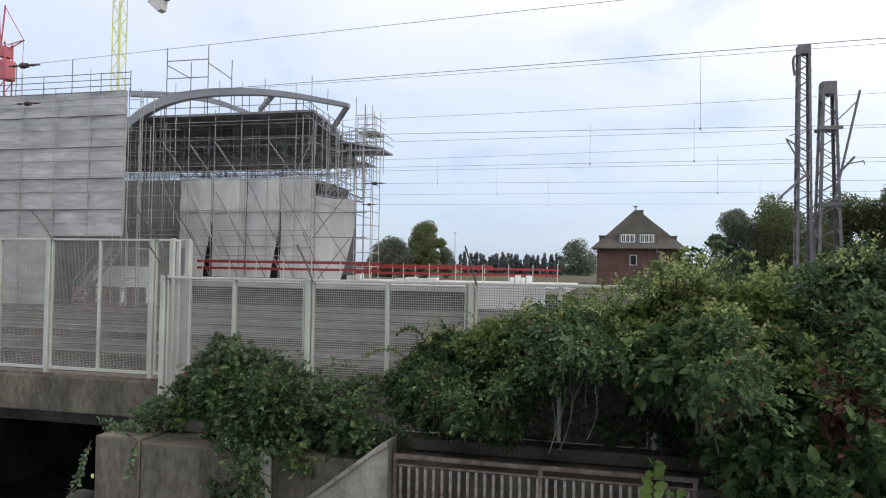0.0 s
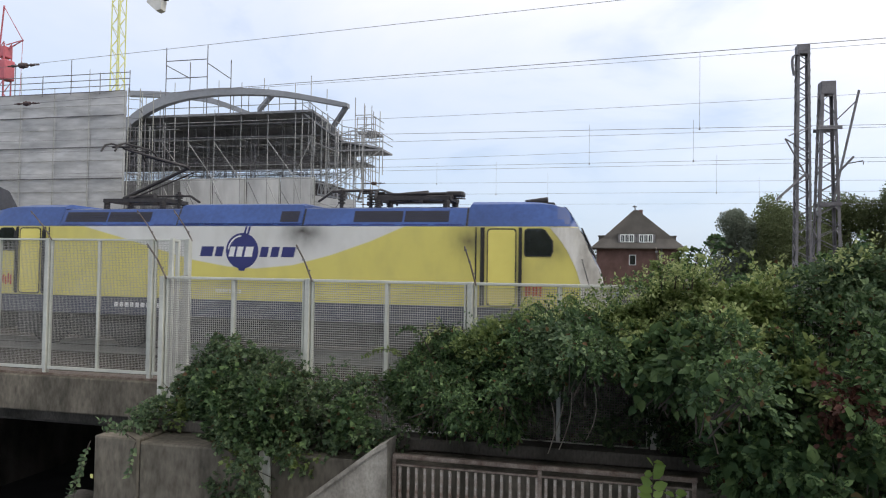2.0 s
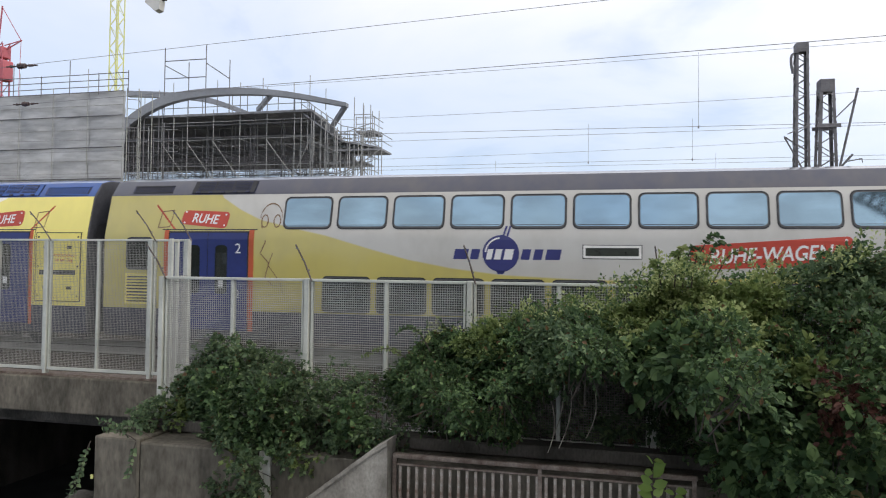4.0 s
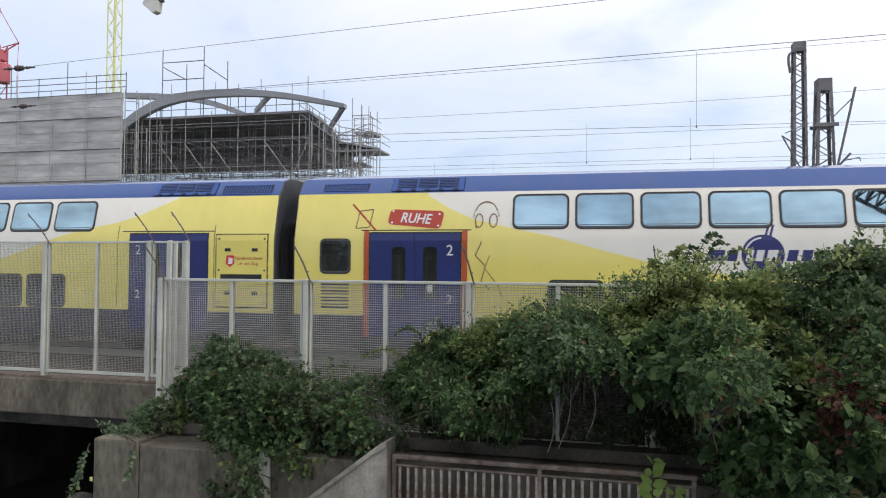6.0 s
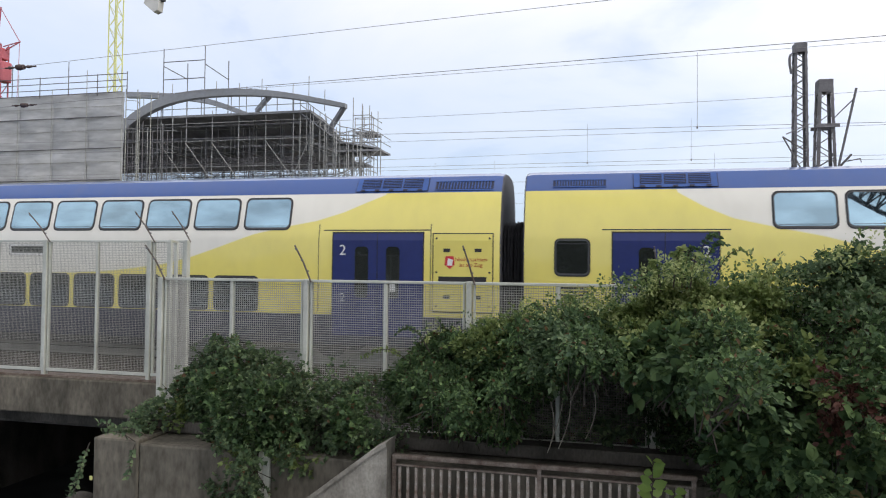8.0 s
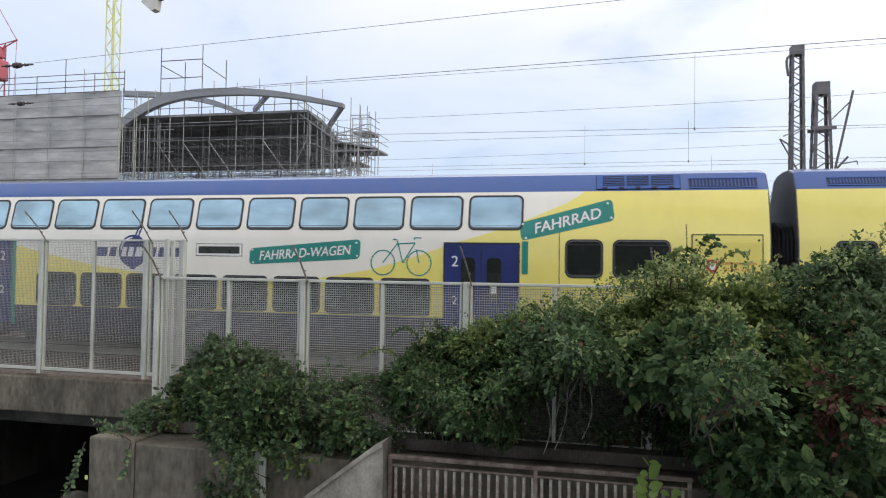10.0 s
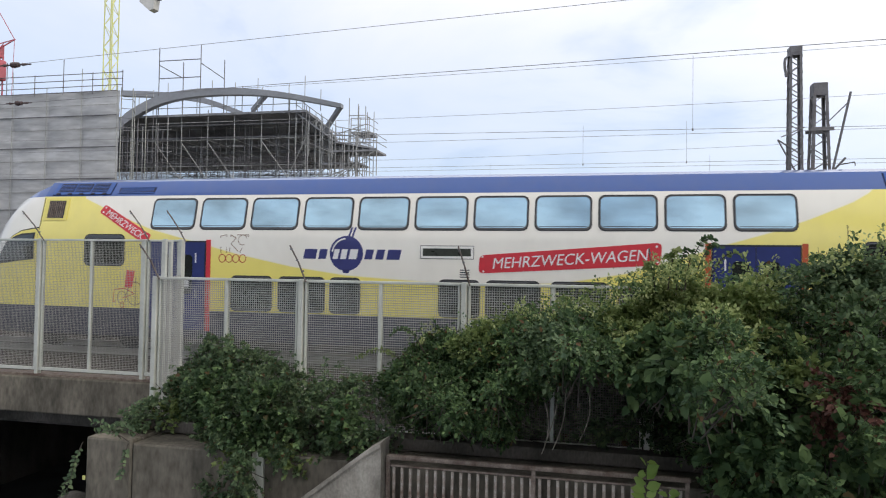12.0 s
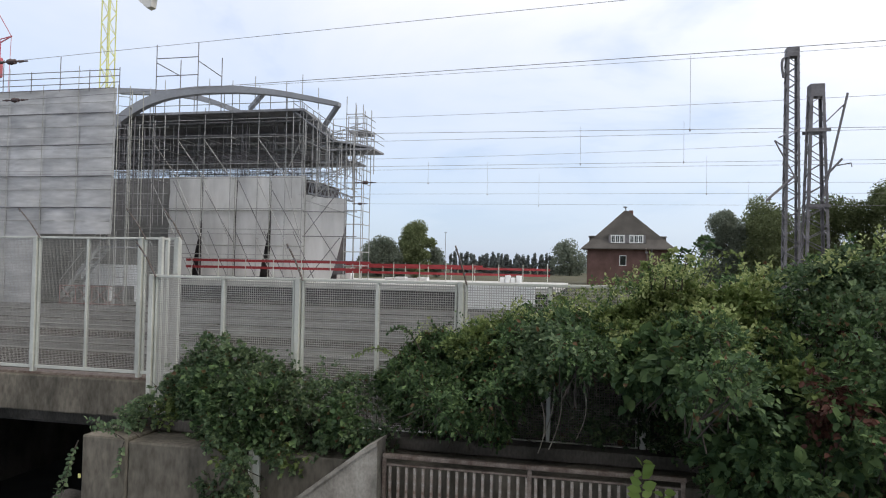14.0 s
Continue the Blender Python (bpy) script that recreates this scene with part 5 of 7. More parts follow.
def make_shoot(label, base, tip, rng, mat, size, per=16, bend=0.15, category="shoot"):
    """One long loose shoot with leaves along it."""
    sh = thing("loose_shoot", label, category, (0, 0, 0), "loose shoots")
    base, tip = np.array(base, float), np.array(tip, float)
    us = np.linspace(0, 1, 9)
    pts = [base + (tip - base) * u + np.array([0, 0, bend * math.sin(math.pi * u)]) for u in us]
    m = Mesh()
    d = unit(tip - base)
    e1 = unit(np.cross(d, np.array([0.1, 1.0, 0.2]))); e2 = np.cross(d, e1)
    m.loft([[tuple(p + 0.007 * (1 - 0.08 * i) * (math.cos(q) * e1 + math.sin(q) * e2)) for q in (0, 1.26, 2.51, 3.77, 5.03)] for i, p in enumerate(pts)])
    part("stem", m, TWIG, sh)
    u = np.linspace(0.25, 1.0, per)
    pos = np.stack([np.interp(u, us, [q[k] for q in pts]) for k in range(3)], 1)
    d = unit(tip - base)
    sd = np.where(np.arange(per) % 2 == 0, 1.0, -1.0)[:, None] * unit(np.cross(d, np.array([0, 1.0, 0.2])))
    way = unit(0.5 * d + sd + 0.35 * rng.normal(size=(per, 3)) + np.array([0, 0, -0.15]))
    nor = unit(np.array([0, -0.6, 0.8]) + 0.4 * rng.normal(size=(per, 3)))
    part("leaves", leaf_mesh("leaves", pos, way, nor, size * rng.uniform(0.7, 1.2, per), mat, 0.34), None, sh, kind="stuff")


rng = np.random.default_rng(11)
make_bush("ivy", "dark green ivy and bramble hanging over the abutment wall", rng, -5.7, -2.12,
          profile([(-5.7, 0.40), (-5.5, 0.46), (-5.35, 0.56), (-5.2, 0.84), (-5.05, 1.10), (-4.85, 1.24), (-4.4, 1.28), (-4.1, 1.26), (-3.8, 1.16), (-3.5, 1.04), (-3.25, 0.94), (-3.0, 0.98), (-2.65, 0.92), (-2.4, 0.66), (-2.12, 0.55)]),
          profile([(-5.7, 0.33), (-5.2, 0.32), (-4.6, 0.3), (-4.5, -0.2), (-4.4, -0.75), (-3.7, -0.75), (-3.45, -0.2), (-3.4, 0.1), (-3.1, 0.0), (-2.95, 0.28), (-2.12, 0.40)]),
          profile([(-5.7, 0.40), (-5.3, 0.30), (-5.1, 0.14), (-4.7, 0.24), (-4.3, 0.68), (-3.5, 0.80), (-3.0, 0.74), (-2.5, 0.66), (-2.12, 0.5)]), 7.82, 3300, 10, 0.050, LEAF_IVY, 0.14, 0.6,
          [(LEAF_LIME, -5.05, 0.40, 0.2, 34, 0.05, 0.3), (LEAF_BUSH, -4.3, 0.75, 0.5, 130, 0.06, 0.4), (LEAF_BUSH, -3.6, 0.6, 0.5, 150, 0.06, 0.4), (LEAF_LIME, -3.9, 0.2, 0.5, 24, 0.05, 0.3), (LEAF_LIME, -3.2, 0.15, 0.2, 16, 0.055, 0.2), (LEAF_BUSH, -2.6, 0.6, 0.4, 70, 0.06, 0.3)], 0.36, 0.22, 26, (LEAF_IVY,), foot=0.94, lobed=True)
make_bush("climber_hedge", "dense green climbing shrub growing over the fence", rng, -2.45, 1.0,
          profile([(-2.45, 1.08), (-2.25, 1.20), (-2.05, 1.33), (-1.8, 1.42), (-1.5, 1.48), (-1.1, 1.59), (-0.75, 1.70), (-0.35, 1.79), (0.1, 1.92), (0.35, 2.05), (0.5, 2.13), (1.0, 2.20)]),
          profile([(-2.45, 1.0), (-2.25, 0.80), (-2.0, 0.60), (-1.6, 0.50), (-0.98, 0.50), (-0.65, 1.08), (-0.3, 1.34), (0.02, 1.42), (0.33, 1.30), (0.5, 1.05), (0.7, 0.8), (1.0, 0.4)]),
          profile([(-2.45, 0.35), (-1.9, 0.75), (-1.5, 1.05), (-0.8, 1.40), (-0.3, 1.7), (0.5, 1.8), (1.0, 1.8)]), 7.9, 6600, 12, 0.047, LEAF_BUSH, 0.18, 1.05,
          [(LEAF_LIME, -1.2, 1.55, 0.6, 120, 0.052, 0.5), (LEAF_LIME, 0.3, 2.05, 0.6, 300, 0.05, 0.6), (LEAF_TIP, 0.25, 2.3, 0.4, 200, 0.04, 1.0), (LEAF_LIME, 0.5, 1.55, 0.35, 16, 0.10, 0.3), (LEAF_BUSH, 0.45, 1.5, 0.5, 150, 0.105, 0.2), (LEAF_DEAD, -1.35, 0.9, 0.35, 3, 0.04, 0), (LEAF_IVY, -0.4, 1.5, 0.4, 240, 0.055, 0.1)], 0.30, 0.24, 110, (LEAF_BUSH, LEAF_LIME, LEAF_TIP), under=1.7, foot=0.3)
for hx, hz, lx, lz, mt in ((-1.45, 1.30, -1.38, 0.98, LEAF_LIME), (-1.25, 1.28, -1.15, 0.85, LEAF_BUSH), (-1.05, 1.25, -0.98, 0.80, LEAF_LIME), (-0.9, 1.3, -0.85, 0.88, LEAF_BUSH), (-1.6, 1.1, -1.55, 0.80, LEAF_BUSH)):
    make_shoot("leafy strand hanging from the hedge", (hx, 6.95, hz), (lx, 6.88, lz), rng, mt, 0.06, 26, 0.05)
make_bush("climber_hedge", "tall dark green shrub thicket at the end of the fence", rng, 0.8, 4.2,
          profile([(0.8, 2.16), (1.4, 2.18), (1.8, 2.20), (2.05, 2.34), (2.5, 2.44), (4.2, 2.6)]),
          profile([(0.8, 0.95), (1.0, 0.3), (1.15, -0.4), (4.2, -0.8)]),
          profile([(0.8, 1.5), (1.5, 2.0), (2.5, 2.6), (4.2, 3.2)]), 8.1, 7000, 12, 0.056, LEAF_BUSH, 0.20, 1.0,
          [(LEAF_DEAD, 1.63, 1.34, 0.07, 40, 0.055, -0.4), (LEAF_DEAD, 2.1, 1.75, 0.12, 10, 0.05, 0), (LEAF_LIME, 1.0, 1.95, 0.5, 400, 0.055, 0.6), (LEAF_TIP, 1.0, 2.3, 0.45, 280, 0.045, 1.0), (LEAF_LIME, 1.3, 1.5, 0.6, 70, 0.07, 0.5), (LEAF_IVY, 2.2, 2.3, 0.5, 300, 0.055, 0.2), (LEAF_BUSH, 1.5, 0.8, 0.8, 190, 0.115, 0.2), (LEAF_LIME, 1.5, 1.5, 0.6, 8, 0.09, 0.3)], 0.30, 0.24, 60, (LEAF_BUSH, LEAF_LIME, LEAF_TIP), 2.7)
# added growth that blocks the bright ballast and keeps the hedge gap dark
make_bush("undergrowth", "undergrowth added to darken the gap behind the overgrown fence", rng, -0.95, 3.2,
          profile([(-0.95, 1.0), (-0.5, 1.7), (3.2, 2.0)]), profile([(-0.95, -0.1), (3.2, -0.1)]), profile([(-0.95, 0.6), (3.2, 0.9)]), 8.7, 4200, 8, 0.10, LEAF_IVY, 0.2, 0.2)
make_bush("ivy", "ivy hanging round a fence post under the hedge", rng, 0.28, 0.95,
          profile([(0.28, 1.3), (0.95, 1.3)]), profile([(0.28, 0.55), (0.6, 0.45), (0.95, 0.4)]), profile([(0.28, 0.22), (0.95, 0.3)]), 7.85, 240, 9, 0.055, LEAF_IVY, 0.14, 0.4)
for bx, by, bz, tx, tz, mt, sz in ((0.80, 7.2, 2.2, 1.05, 2.64, LEAF_BUSH, 0.05), (0.88, 7.2, 2.2, 1.12, 2.56, LEAF_BUSH, 0.05), (0.72, 7.1, 2.2, 0.84, 2.5, LEAF_BUSH, 0.045), (0.98, 7.0, 2.2, 1.3, 2.46, LEAF_LIME, 0.04),
                               (0.62, 6.9, 2.15, 0.70, 2.50, LEAF_TIP, 0.05), (0.70, 6.9, 2.15, 0.60, 2.44, LEAF_LIME, 0.05), (0.76, 6.8, 2.15, 0.84, 2.42, LEAF_TIP, 0.05), (0.50, 6.8, 2.12, 0.40, 2.34, LEAF_LIME, 0.045),
                               (-0.55, 7.2, 1.60, -0.78, 1.92, LEAF_BUSH, 0.036), (-0.2, 7.2, 1.68, -0.42, 2.02, LEAF_LIME, 0.036), (-2.05, 7.4, 1.22, -2.62, 1.30, LEAF_LIME, 0.045), (-1.85, 7.3, 1.4, -2.2, 1.6, LEAF_BUSH, 0.045)):
    make_shoot("long leafy shoot standing out of the hedge", (bx, by, bz), (tx, by - 0.1, tz), rng, mt, sz, 34)
make_shoot("bright green weed growing up at the railing", (0.40, 6.40, -0.6), (0.40, 6.34, 0.66), rng, LEAF_WEED, 0.12, 26, 0.0, "weed")
make_shoot("bright green weed growing up at the railing", (0.45, 6.42, -0.6), (0.58, 6.3, 0.42), rng, LEAF_WEED, 0.12, 24, 0.05, "weed")
for x0, z0, x1, z1 in ((-0.42, 1.35, -0.55, 0.55), (-0.35, 1.2, -0.47, 0.5), (-0.12, 1.15, -0.2, 0.62), (-0.55, 1.0, -0.58, 0.45)):
    q = lambda u: (x0 + (x1 - x0) * u + 0.06 * math.sin(3 * u), 7.15, z0 + (z1 - z0) * u)
    m = Mesh(); m.loft([[(q(i / 8)[0] + 0.006 * math.cos(w), 7.15 + 0.006 * math.sin(w), q(i / 8)[2]) for w in (0, 1.26, 2.51, 3.77, 5.03)] for i in range(9)])
    solid("dry_stalk", m, STALK, "pale dry stalk hanging under the hedge", "stalk", "dry stalks")
for bx, bz, tx, tz in ((-5.82, 0.2, -6.0, -0.5), (-5.8, 0.25, -5.92, -0.2), (-5.85, 0.0, -6.06, -0.42), (-5.3, 0.33, -5.65, 0.5), (-5.2, 0.3, -5.6, 0.40), (-5.2, 0.28, -5.25, -0.1), (-5.0, 0.34, -5.4, 0.46)):
    make_shoot("ivy strand trailing over the wall corner", (bx, 6.95, bz), (tx, 6.9, tz), rng, LEAF_IVY, 0.06, 18, 0.05, "ivy strand")


# ---- things under the open end of the sheeted scaffold ----
def make_scaffold_stair():
    s = thing("scaffold_stair", "grey metal scaffold stair behind the fence", "stair", (-30.0, 34.0, -0.2))
    for y in (0.0, 0.8):
        m = Mesh(); m.bar((0, y, 0.3), (2.6, y, 3.3), 0.05, 0.18); part("stringer", m, TUBE, s)
        m = Mesh(); m.tube((0, y, 1.3), (2.6, y, 4.3), 0.025, 5); part("handrail", m, TUBE, s)
    for k in range(12):
        u = (k + 0.5) / 12
        m = Mesh(); m.box(2.6 * u - 0.12, 2.6 * u + 0.12, 0, 0.8, 0.3 + 3.0 * u - 0.02, 0.3 + 3.0 * u + 0.02); part("tread", m, TUBE, s)
    for x in (2.6, 3.6, 4.2):
        m = Mesh(); m.tube((x, 0, 0), (x, 0, 4.2), 0.03, 5); part("standard", m, TUBE, s)
    m = Mesh(); m.box(2.6, 4.3, 0, 0.9, 3.25, 3.33); part("landing", m, PLANK, s)


make_scaffold_stair()
m = Mesh(); m.box(-29.6, -25.6, 35.2, 35.4, 0.9, 2.1)
for k in range(3): m.box(-29.4 + 1.7 * k, -29.3 + 1.7 * k, 35.2, 35.4, -0.22, 0.9)
solid("site_panel", m, WHITEPAINT, "white site panel on short legs behind the scaffold stair", "panel")
m = Mesh(); m.box(-34, -25.4, 38.6, 38.8, -0.22, 3.3)
solid("wall_site", m, SCREEN, "grey site wall behind the scaffold stair", "wall", kind="structure")
m = Mesh(); m.box(-60, -30.8, 38.9, 39.1, -0.22, 6.2)
solid("wall_site_back", m, SCREEN, "grey site hoarding behind the wrapped scaffold", "wall", kind="structure")
rb = thing("red_barrier", "low faded red lattice barrier in front of the scaffold stair", "barrier", (-29.6, 33.6, -0.22), "red barriers")
for z in (0.12, 1.1):
    m = Mesh(); m.tube((0, 0, z), (4.2, 0, z), 0.03, 5); part("rail", m, RED_DULL, rb)
for k in range(4):
    m = Mesh(); m.tube((1.05 * k, 0, 0), (1.05 * k, 0, 1.15), 0.03, 5); part("post", m, RED_DULL, rb)
    m = Mesh(); m.tube((1.05 * k, 0, 0.12), (1.05 * (k + 1), 0, 1.1), 0.02, 5).tube((1.05 * k, 0, 1.1), (1.05 * (k + 1), 0, 0.12), 0.02, 5); part("brace", m, RED_DULL, rb)


def make_tree(name, label, x, y, h, w, mat, seed, base=0.12, n=900, leaf=0.55, shape="round", group=""):
    t = thing(name, label, "tree", (x, y, -0.2), group)
    r = np.random.default_rng(seed)
    tr = Mesh()
    tr.tube((0, 0, 0), (0.1 * w, 0, h * 0.45), h * 0.022, 7, h * 0.014).tube((0.1 * w, 0, h * 0.45), (0, 0, h * 0.85), h * 0.014, 6, h * 0.004)
    cs = []
    k = 26 if shape == "round" else 18
    for i in range(k):
        a = r.uniform(0, 6.28)
        v = base + (1 - base) * (i + 0.5) / k
        if shape == "poplar": rad = w / 2 * (0.35 + 0.65 * math.sin(math.pi * min(1, v * 0.92 + 0.08))) * r.uniform(0.3, 0.8)
        else: rad = w / 2 * math.sqrt(max(0.04, 1 - (2 * (v - base) / (1 - base) - 0.85) ** 2 * 0.8)) * r.uniform(0.25, 0.85)
        c = np.array([rad * math.cos(a), rad * math.sin(a), h * v * 0.96])
        cs.append((c, (0.20 if shape == "round" else 0.24) * w * r.uniform(0.7, 1.25)))
        tr.tube((0, 0, h * v * 0.75), tuple(c), h * 0.006, 5, h * 0.002)
    part("trunk", tr, BARK, t)
    pos = []
    for c, rad in cs:
        d = unit(r.normal(size=(n // k, 3)))
        pos.append(c + d * rad * r.uniform(0.55, 1.08, (n // k, 1)) * np.array([1, 1, 0.85 if shape == "round" else 1.5]))
    pos = np.concatenate(pos)
    way = unit(r.normal(size=pos.shape) + np.array([0, 0, -0.2]))
    nor = unit(r.normal(size=pos.shape) + np.array([0, 0, 0.8]))
    part("crown", leaf_mesh("crown", pos, way, nor, leaf * r.uniform(0.6, 1.4, len(pos)), mat, 0.45), None, t)
    return t


make_tree("round_tree", "tall pale green tree behind the platform", -42.5, 160, 12.6, 9.6, LEAF_POPLAR, 5, n=30000, leaf=0.27)
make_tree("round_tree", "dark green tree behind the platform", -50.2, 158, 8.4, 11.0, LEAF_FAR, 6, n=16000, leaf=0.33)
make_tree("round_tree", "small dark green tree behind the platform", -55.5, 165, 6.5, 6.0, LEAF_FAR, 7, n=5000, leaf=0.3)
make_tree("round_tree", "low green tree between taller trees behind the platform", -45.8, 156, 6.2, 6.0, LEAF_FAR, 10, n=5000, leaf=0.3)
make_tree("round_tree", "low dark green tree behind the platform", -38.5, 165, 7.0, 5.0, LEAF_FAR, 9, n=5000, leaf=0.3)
rp = np.random.default_rng(21)
for i in range(50):
    x = -64 + 0.92 * i + rp.uniform(-0.4, 0.4)
    make_tree("poplar", "slim poplar in a distant row, leaves paled for haze", x, 300 + rp.uniform(-8, 8), rp.uniform(6.0, 9.6), rp.uniform(1.5, 2.4), LEAF_ROW, 100 + i, base=0.02, n=1300, leaf=0.42, shape="poplar", group="poplar row")
make_tree("round_tree", "rounded grey-green tree beside the brick house", -11.5, 290, 13.0, 17, LEAF_FAR, 31, n=5000, leaf=0.7)
make_tree("round_tree", "broad green tree near the line masts", 14.9, 88, 9.6, 7.0, LEAF_FAR, 41, n=34000, leaf=0.17)
make_tree("round_tree", "large drooping green tree near the line masts", 19.4, 86, 9.4, 10.0, LEAF_WILLOW, 42, n=46000, leaf=0.17)
make_tree("round_tree", "thin pale-leaved tree top near the line masts", 18.6, 90, 11.9, 4.6, LEAF_POPLAR, 46, base=0.5, n=3200, leaf=0.2)
make_tree("round_tree", "dark green tree behind the masts", 27.4, 92, 11.2, 9.0, LEAF_WILLOW, 43, n=36000, leaf=0.18)
make_tree("round_tree", "tall dark green tree behind the masts", 32.8, 90, 12.8, 9.0, LEAF_WILLOW, 44, n=36000, leaf=0.18)
behind = make_tree("round_tree", "tall dark tree in a row behind the footpath", -95, -62, 10.5, 12.0, LEAF_WILLOW, 61, base=0.03, n=1600, leaf=0.9, group="trees behind the footpath")
for i in range(1, 22):
    copy_thing(behind, pose(-95 + 9.0 * i, -62 + 5 * math.sin(2.3 * i), -0.2, 0, 0, 47 * i))
far = Mesh()
for k in range(60):
    x = -520 + 19 * k
    far.tube((x, 640, -0.2), (x, 640, 6 + 4 * noise.noise((k * 0.7, 0, 0))), 12, 7, 5)
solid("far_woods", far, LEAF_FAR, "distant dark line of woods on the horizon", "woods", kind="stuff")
for x, z in ((-35.2, 10.6), (2.0, 9.0)):
    p = Mesh(); p.tube((x, 160, -0.2), (x, 160, z), 0.09, 6, 0.05).box(x - 0.3, x + 0.3, 159.9, 160.1, z - 0.1, z)
    solid("lamp_pole", p, MASTSTEEL, "thin grey lamp pole standing far behind the tracks", "pole", "lamp poles")


def make_truss_bridge():
    """Steel arch of the road bridge behind the viewpoint; it shows only mirrored in the coach windows."""
    t = thing("arch_bridge", "dark steel lattice arch bridge behind the footpath", "bridge", (0, -8, 0))
    low = profile([(-170, -0.2), (-150, 22), (-115, 37), (-70, 43), (-40, 41), (-20, 36), (-6, 30.5), (6, 25.0), (11, 22.4), (14.2, 20.8), (17.0, 18.7), (18.6, 16.4), (20.4, 12.5), (22.4, 6.5), (23.6, -0.2)])
    xs = [-170, -160, -150, -132, -115, -92, -70, -55, -40, -30, -20, -13, -6, 0, 6, 8.5, 11, 12.6, 14.2, 15.6, 17.0, 17.8, 18.6, 19.5, 20.4, 21.4, 22.4, 23.0, 23.6]
    for y in (0, -3.0):
        inner = [Vector((x, y, float(low(x)))) for x in xs]
        outer = []
        for k, p in enumerate(inner):
            d = (inner[min(k + 1, len(xs) - 1)] - inner[max(k - 1, 0)]).normalized()
            outer.append(p + Vector((-d.z, 0, d.x)) * 2.6)
        outer[0].z = outer[-1].z = -0.2
        for run in (inner, [a.lerp(b, 0.5) for a, b in zip(inner, outer)], outer):
            m = Mesh()
            for a, b in zip(run, run[1:]): m.bar(a, b, 0.2, 0.22)
            part("chord", m, UNDER, t)
        m = Mesh()
        for k in range(len(xs) - 1):
            for h in range(3):
                i0, i1 = inner[k].lerp(inner[k + 1], h / 3), inner[k].lerp(inner[k + 1], (h + 1) / 3)
                o0, o1 = outer[k].lerp(outer[k + 1], h / 3), outer[k].lerp(outer[k + 1], (h + 1) / 3)
                m.bar(i0, o1, 0.10, 0.1); m.bar(o0, i1, 0.10, 0.1); m.bar(i0, o0, 0.12, 0.12)
        part("lacing", m, UNDER, t, kind="stuff")
    m = Mesh()
    for x in xs[2:-3]: m.bar((x, 0, float(low(x))), (x, -3.0, float(low(x))), 0.14, 0.14)
    part("cross_beam", m, UNDER, t, kind="stuff")


make_truss_bridge()


# ---- the train ----
PROFILE = [(0.0, 4.665), (0.50, 4.64), (0.85, 4.535), (1.14, 4.13), (1.365, 3.14), (1.39, 2.95), (1.39, 1.14), (1.37, 0.62), (1.30, 0.40), (0.0, 0.40)]
NOSE_PROFILE = [(0.0, 4.665), (0.50, 4.64), (0.85, 4.535), (1.14, 4.13), (1.22, 3.8), (1.29, 3.47), (1.365, 3.14), (1.39, 2.95), (1.39, 2.3), (1.39, 1.7), (1.39, 1.14), (1.37, 0.62), (1.30, 0.40), (0.0, 0.40)]
LOCO_PROFILE = [(0.0, 3.80), (0.95, 3.79), (1.15, 3.75), (1.36, 3.30), (1.49, 3.27), (1.49, 1.42), (1.46, 1.40), (1.46, 0.95), (1.30, 0.90), (0.0, 0.90)]


def half_width(prof, z):
    for (y0, z0), (y1, z1) in zip(prof, prof[1:]):
        if z1 <= z <= z0 and z0 > z1: return y0 + (y1 - y0) * (z0 - z) / (z0 - z1)
    return prof[-2][0]


def ring(prof, x, w=1.0, h=1.0, zk=1.14):
    f = lambda z: z if z < zk else zk + (z - zk) * h
    return [(x, -y * w, f(z)) for y, z in prof] + [(x, y * w, f(z)) for y, z in prof[-2:0:-1]]


def clip_band(pts, lo, hi):
    """The part of a shape in x and z between two heights."""
    for lim, keep in ((lo, lambda z: z >= lo - 1e-9), (hi, lambda z: z <= hi + 1e-9)):
        out = []
        for (x0, z0), (x1, z1) in zip(pts, pts[1:] + pts[:1]):
            if keep(z0): out.append((x0, z0))
            if keep(z0) != keep(z1):
                k = (lim - z0) / (z1 - z0)
                out.append((x0 + (x1 - x0) * k, lim))
        pts = out
        if len(pts) < 3: return []
    return pts


def panel(outline, proud, prof=PROFILE):
    """A thin plate on the near side that follows its lean; outline counter-clockwise in x and z."""
    m = Mesh()
    knots = sorted({z for _, z in prof})
    zs = [z for _, z in outline]
    front = lambda x, z: (x, -(half_width(prof, z) + proud), z)
    back = lambda x, z: (x, -(half_width(prof, z) - 0.02), z)
    for lo, hi in zip(knots, knots[1:]):
        if hi <= min(zs) or lo >= max(zs): continue
        q = clip_band(list(outline), lo, hi)
        if len(q) < 3: continue
        n = len(q)
        m.add([front(*p) for p in q], [tuple(range(n))])
        inner = [(a, b) for a, b in zip(q, q[1:] + q[:1]) if not (abs(a[1] - b[1]) < 1e-7 and (abs(a[1] - lo) < 1e-7 and lo > min(zs) + 1e-7 or abs(a[1] - hi) < 1e-7 and hi < max(zs) - 1e-7))]
        for a, b in inner: m.add([front(*a), back(*a), back(*b), front(*b)], [(0, 1, 2, 3)])
    return m


def rect(x0, x1, z0, z1): return [(x0, z0), (x1, z0), (x1, z1), (x0, z1)]


def slanted(cx, cz, w, h, deg, r=0.08):
    a = radians(deg)
    return [(cx + x * math.cos(a) - z * math.sin(a), cz + x * math.sin(a) + z * math.cos(a)) for x, z in rounded(-w / 2, w / 2, -h / 2, h / 2, r)]


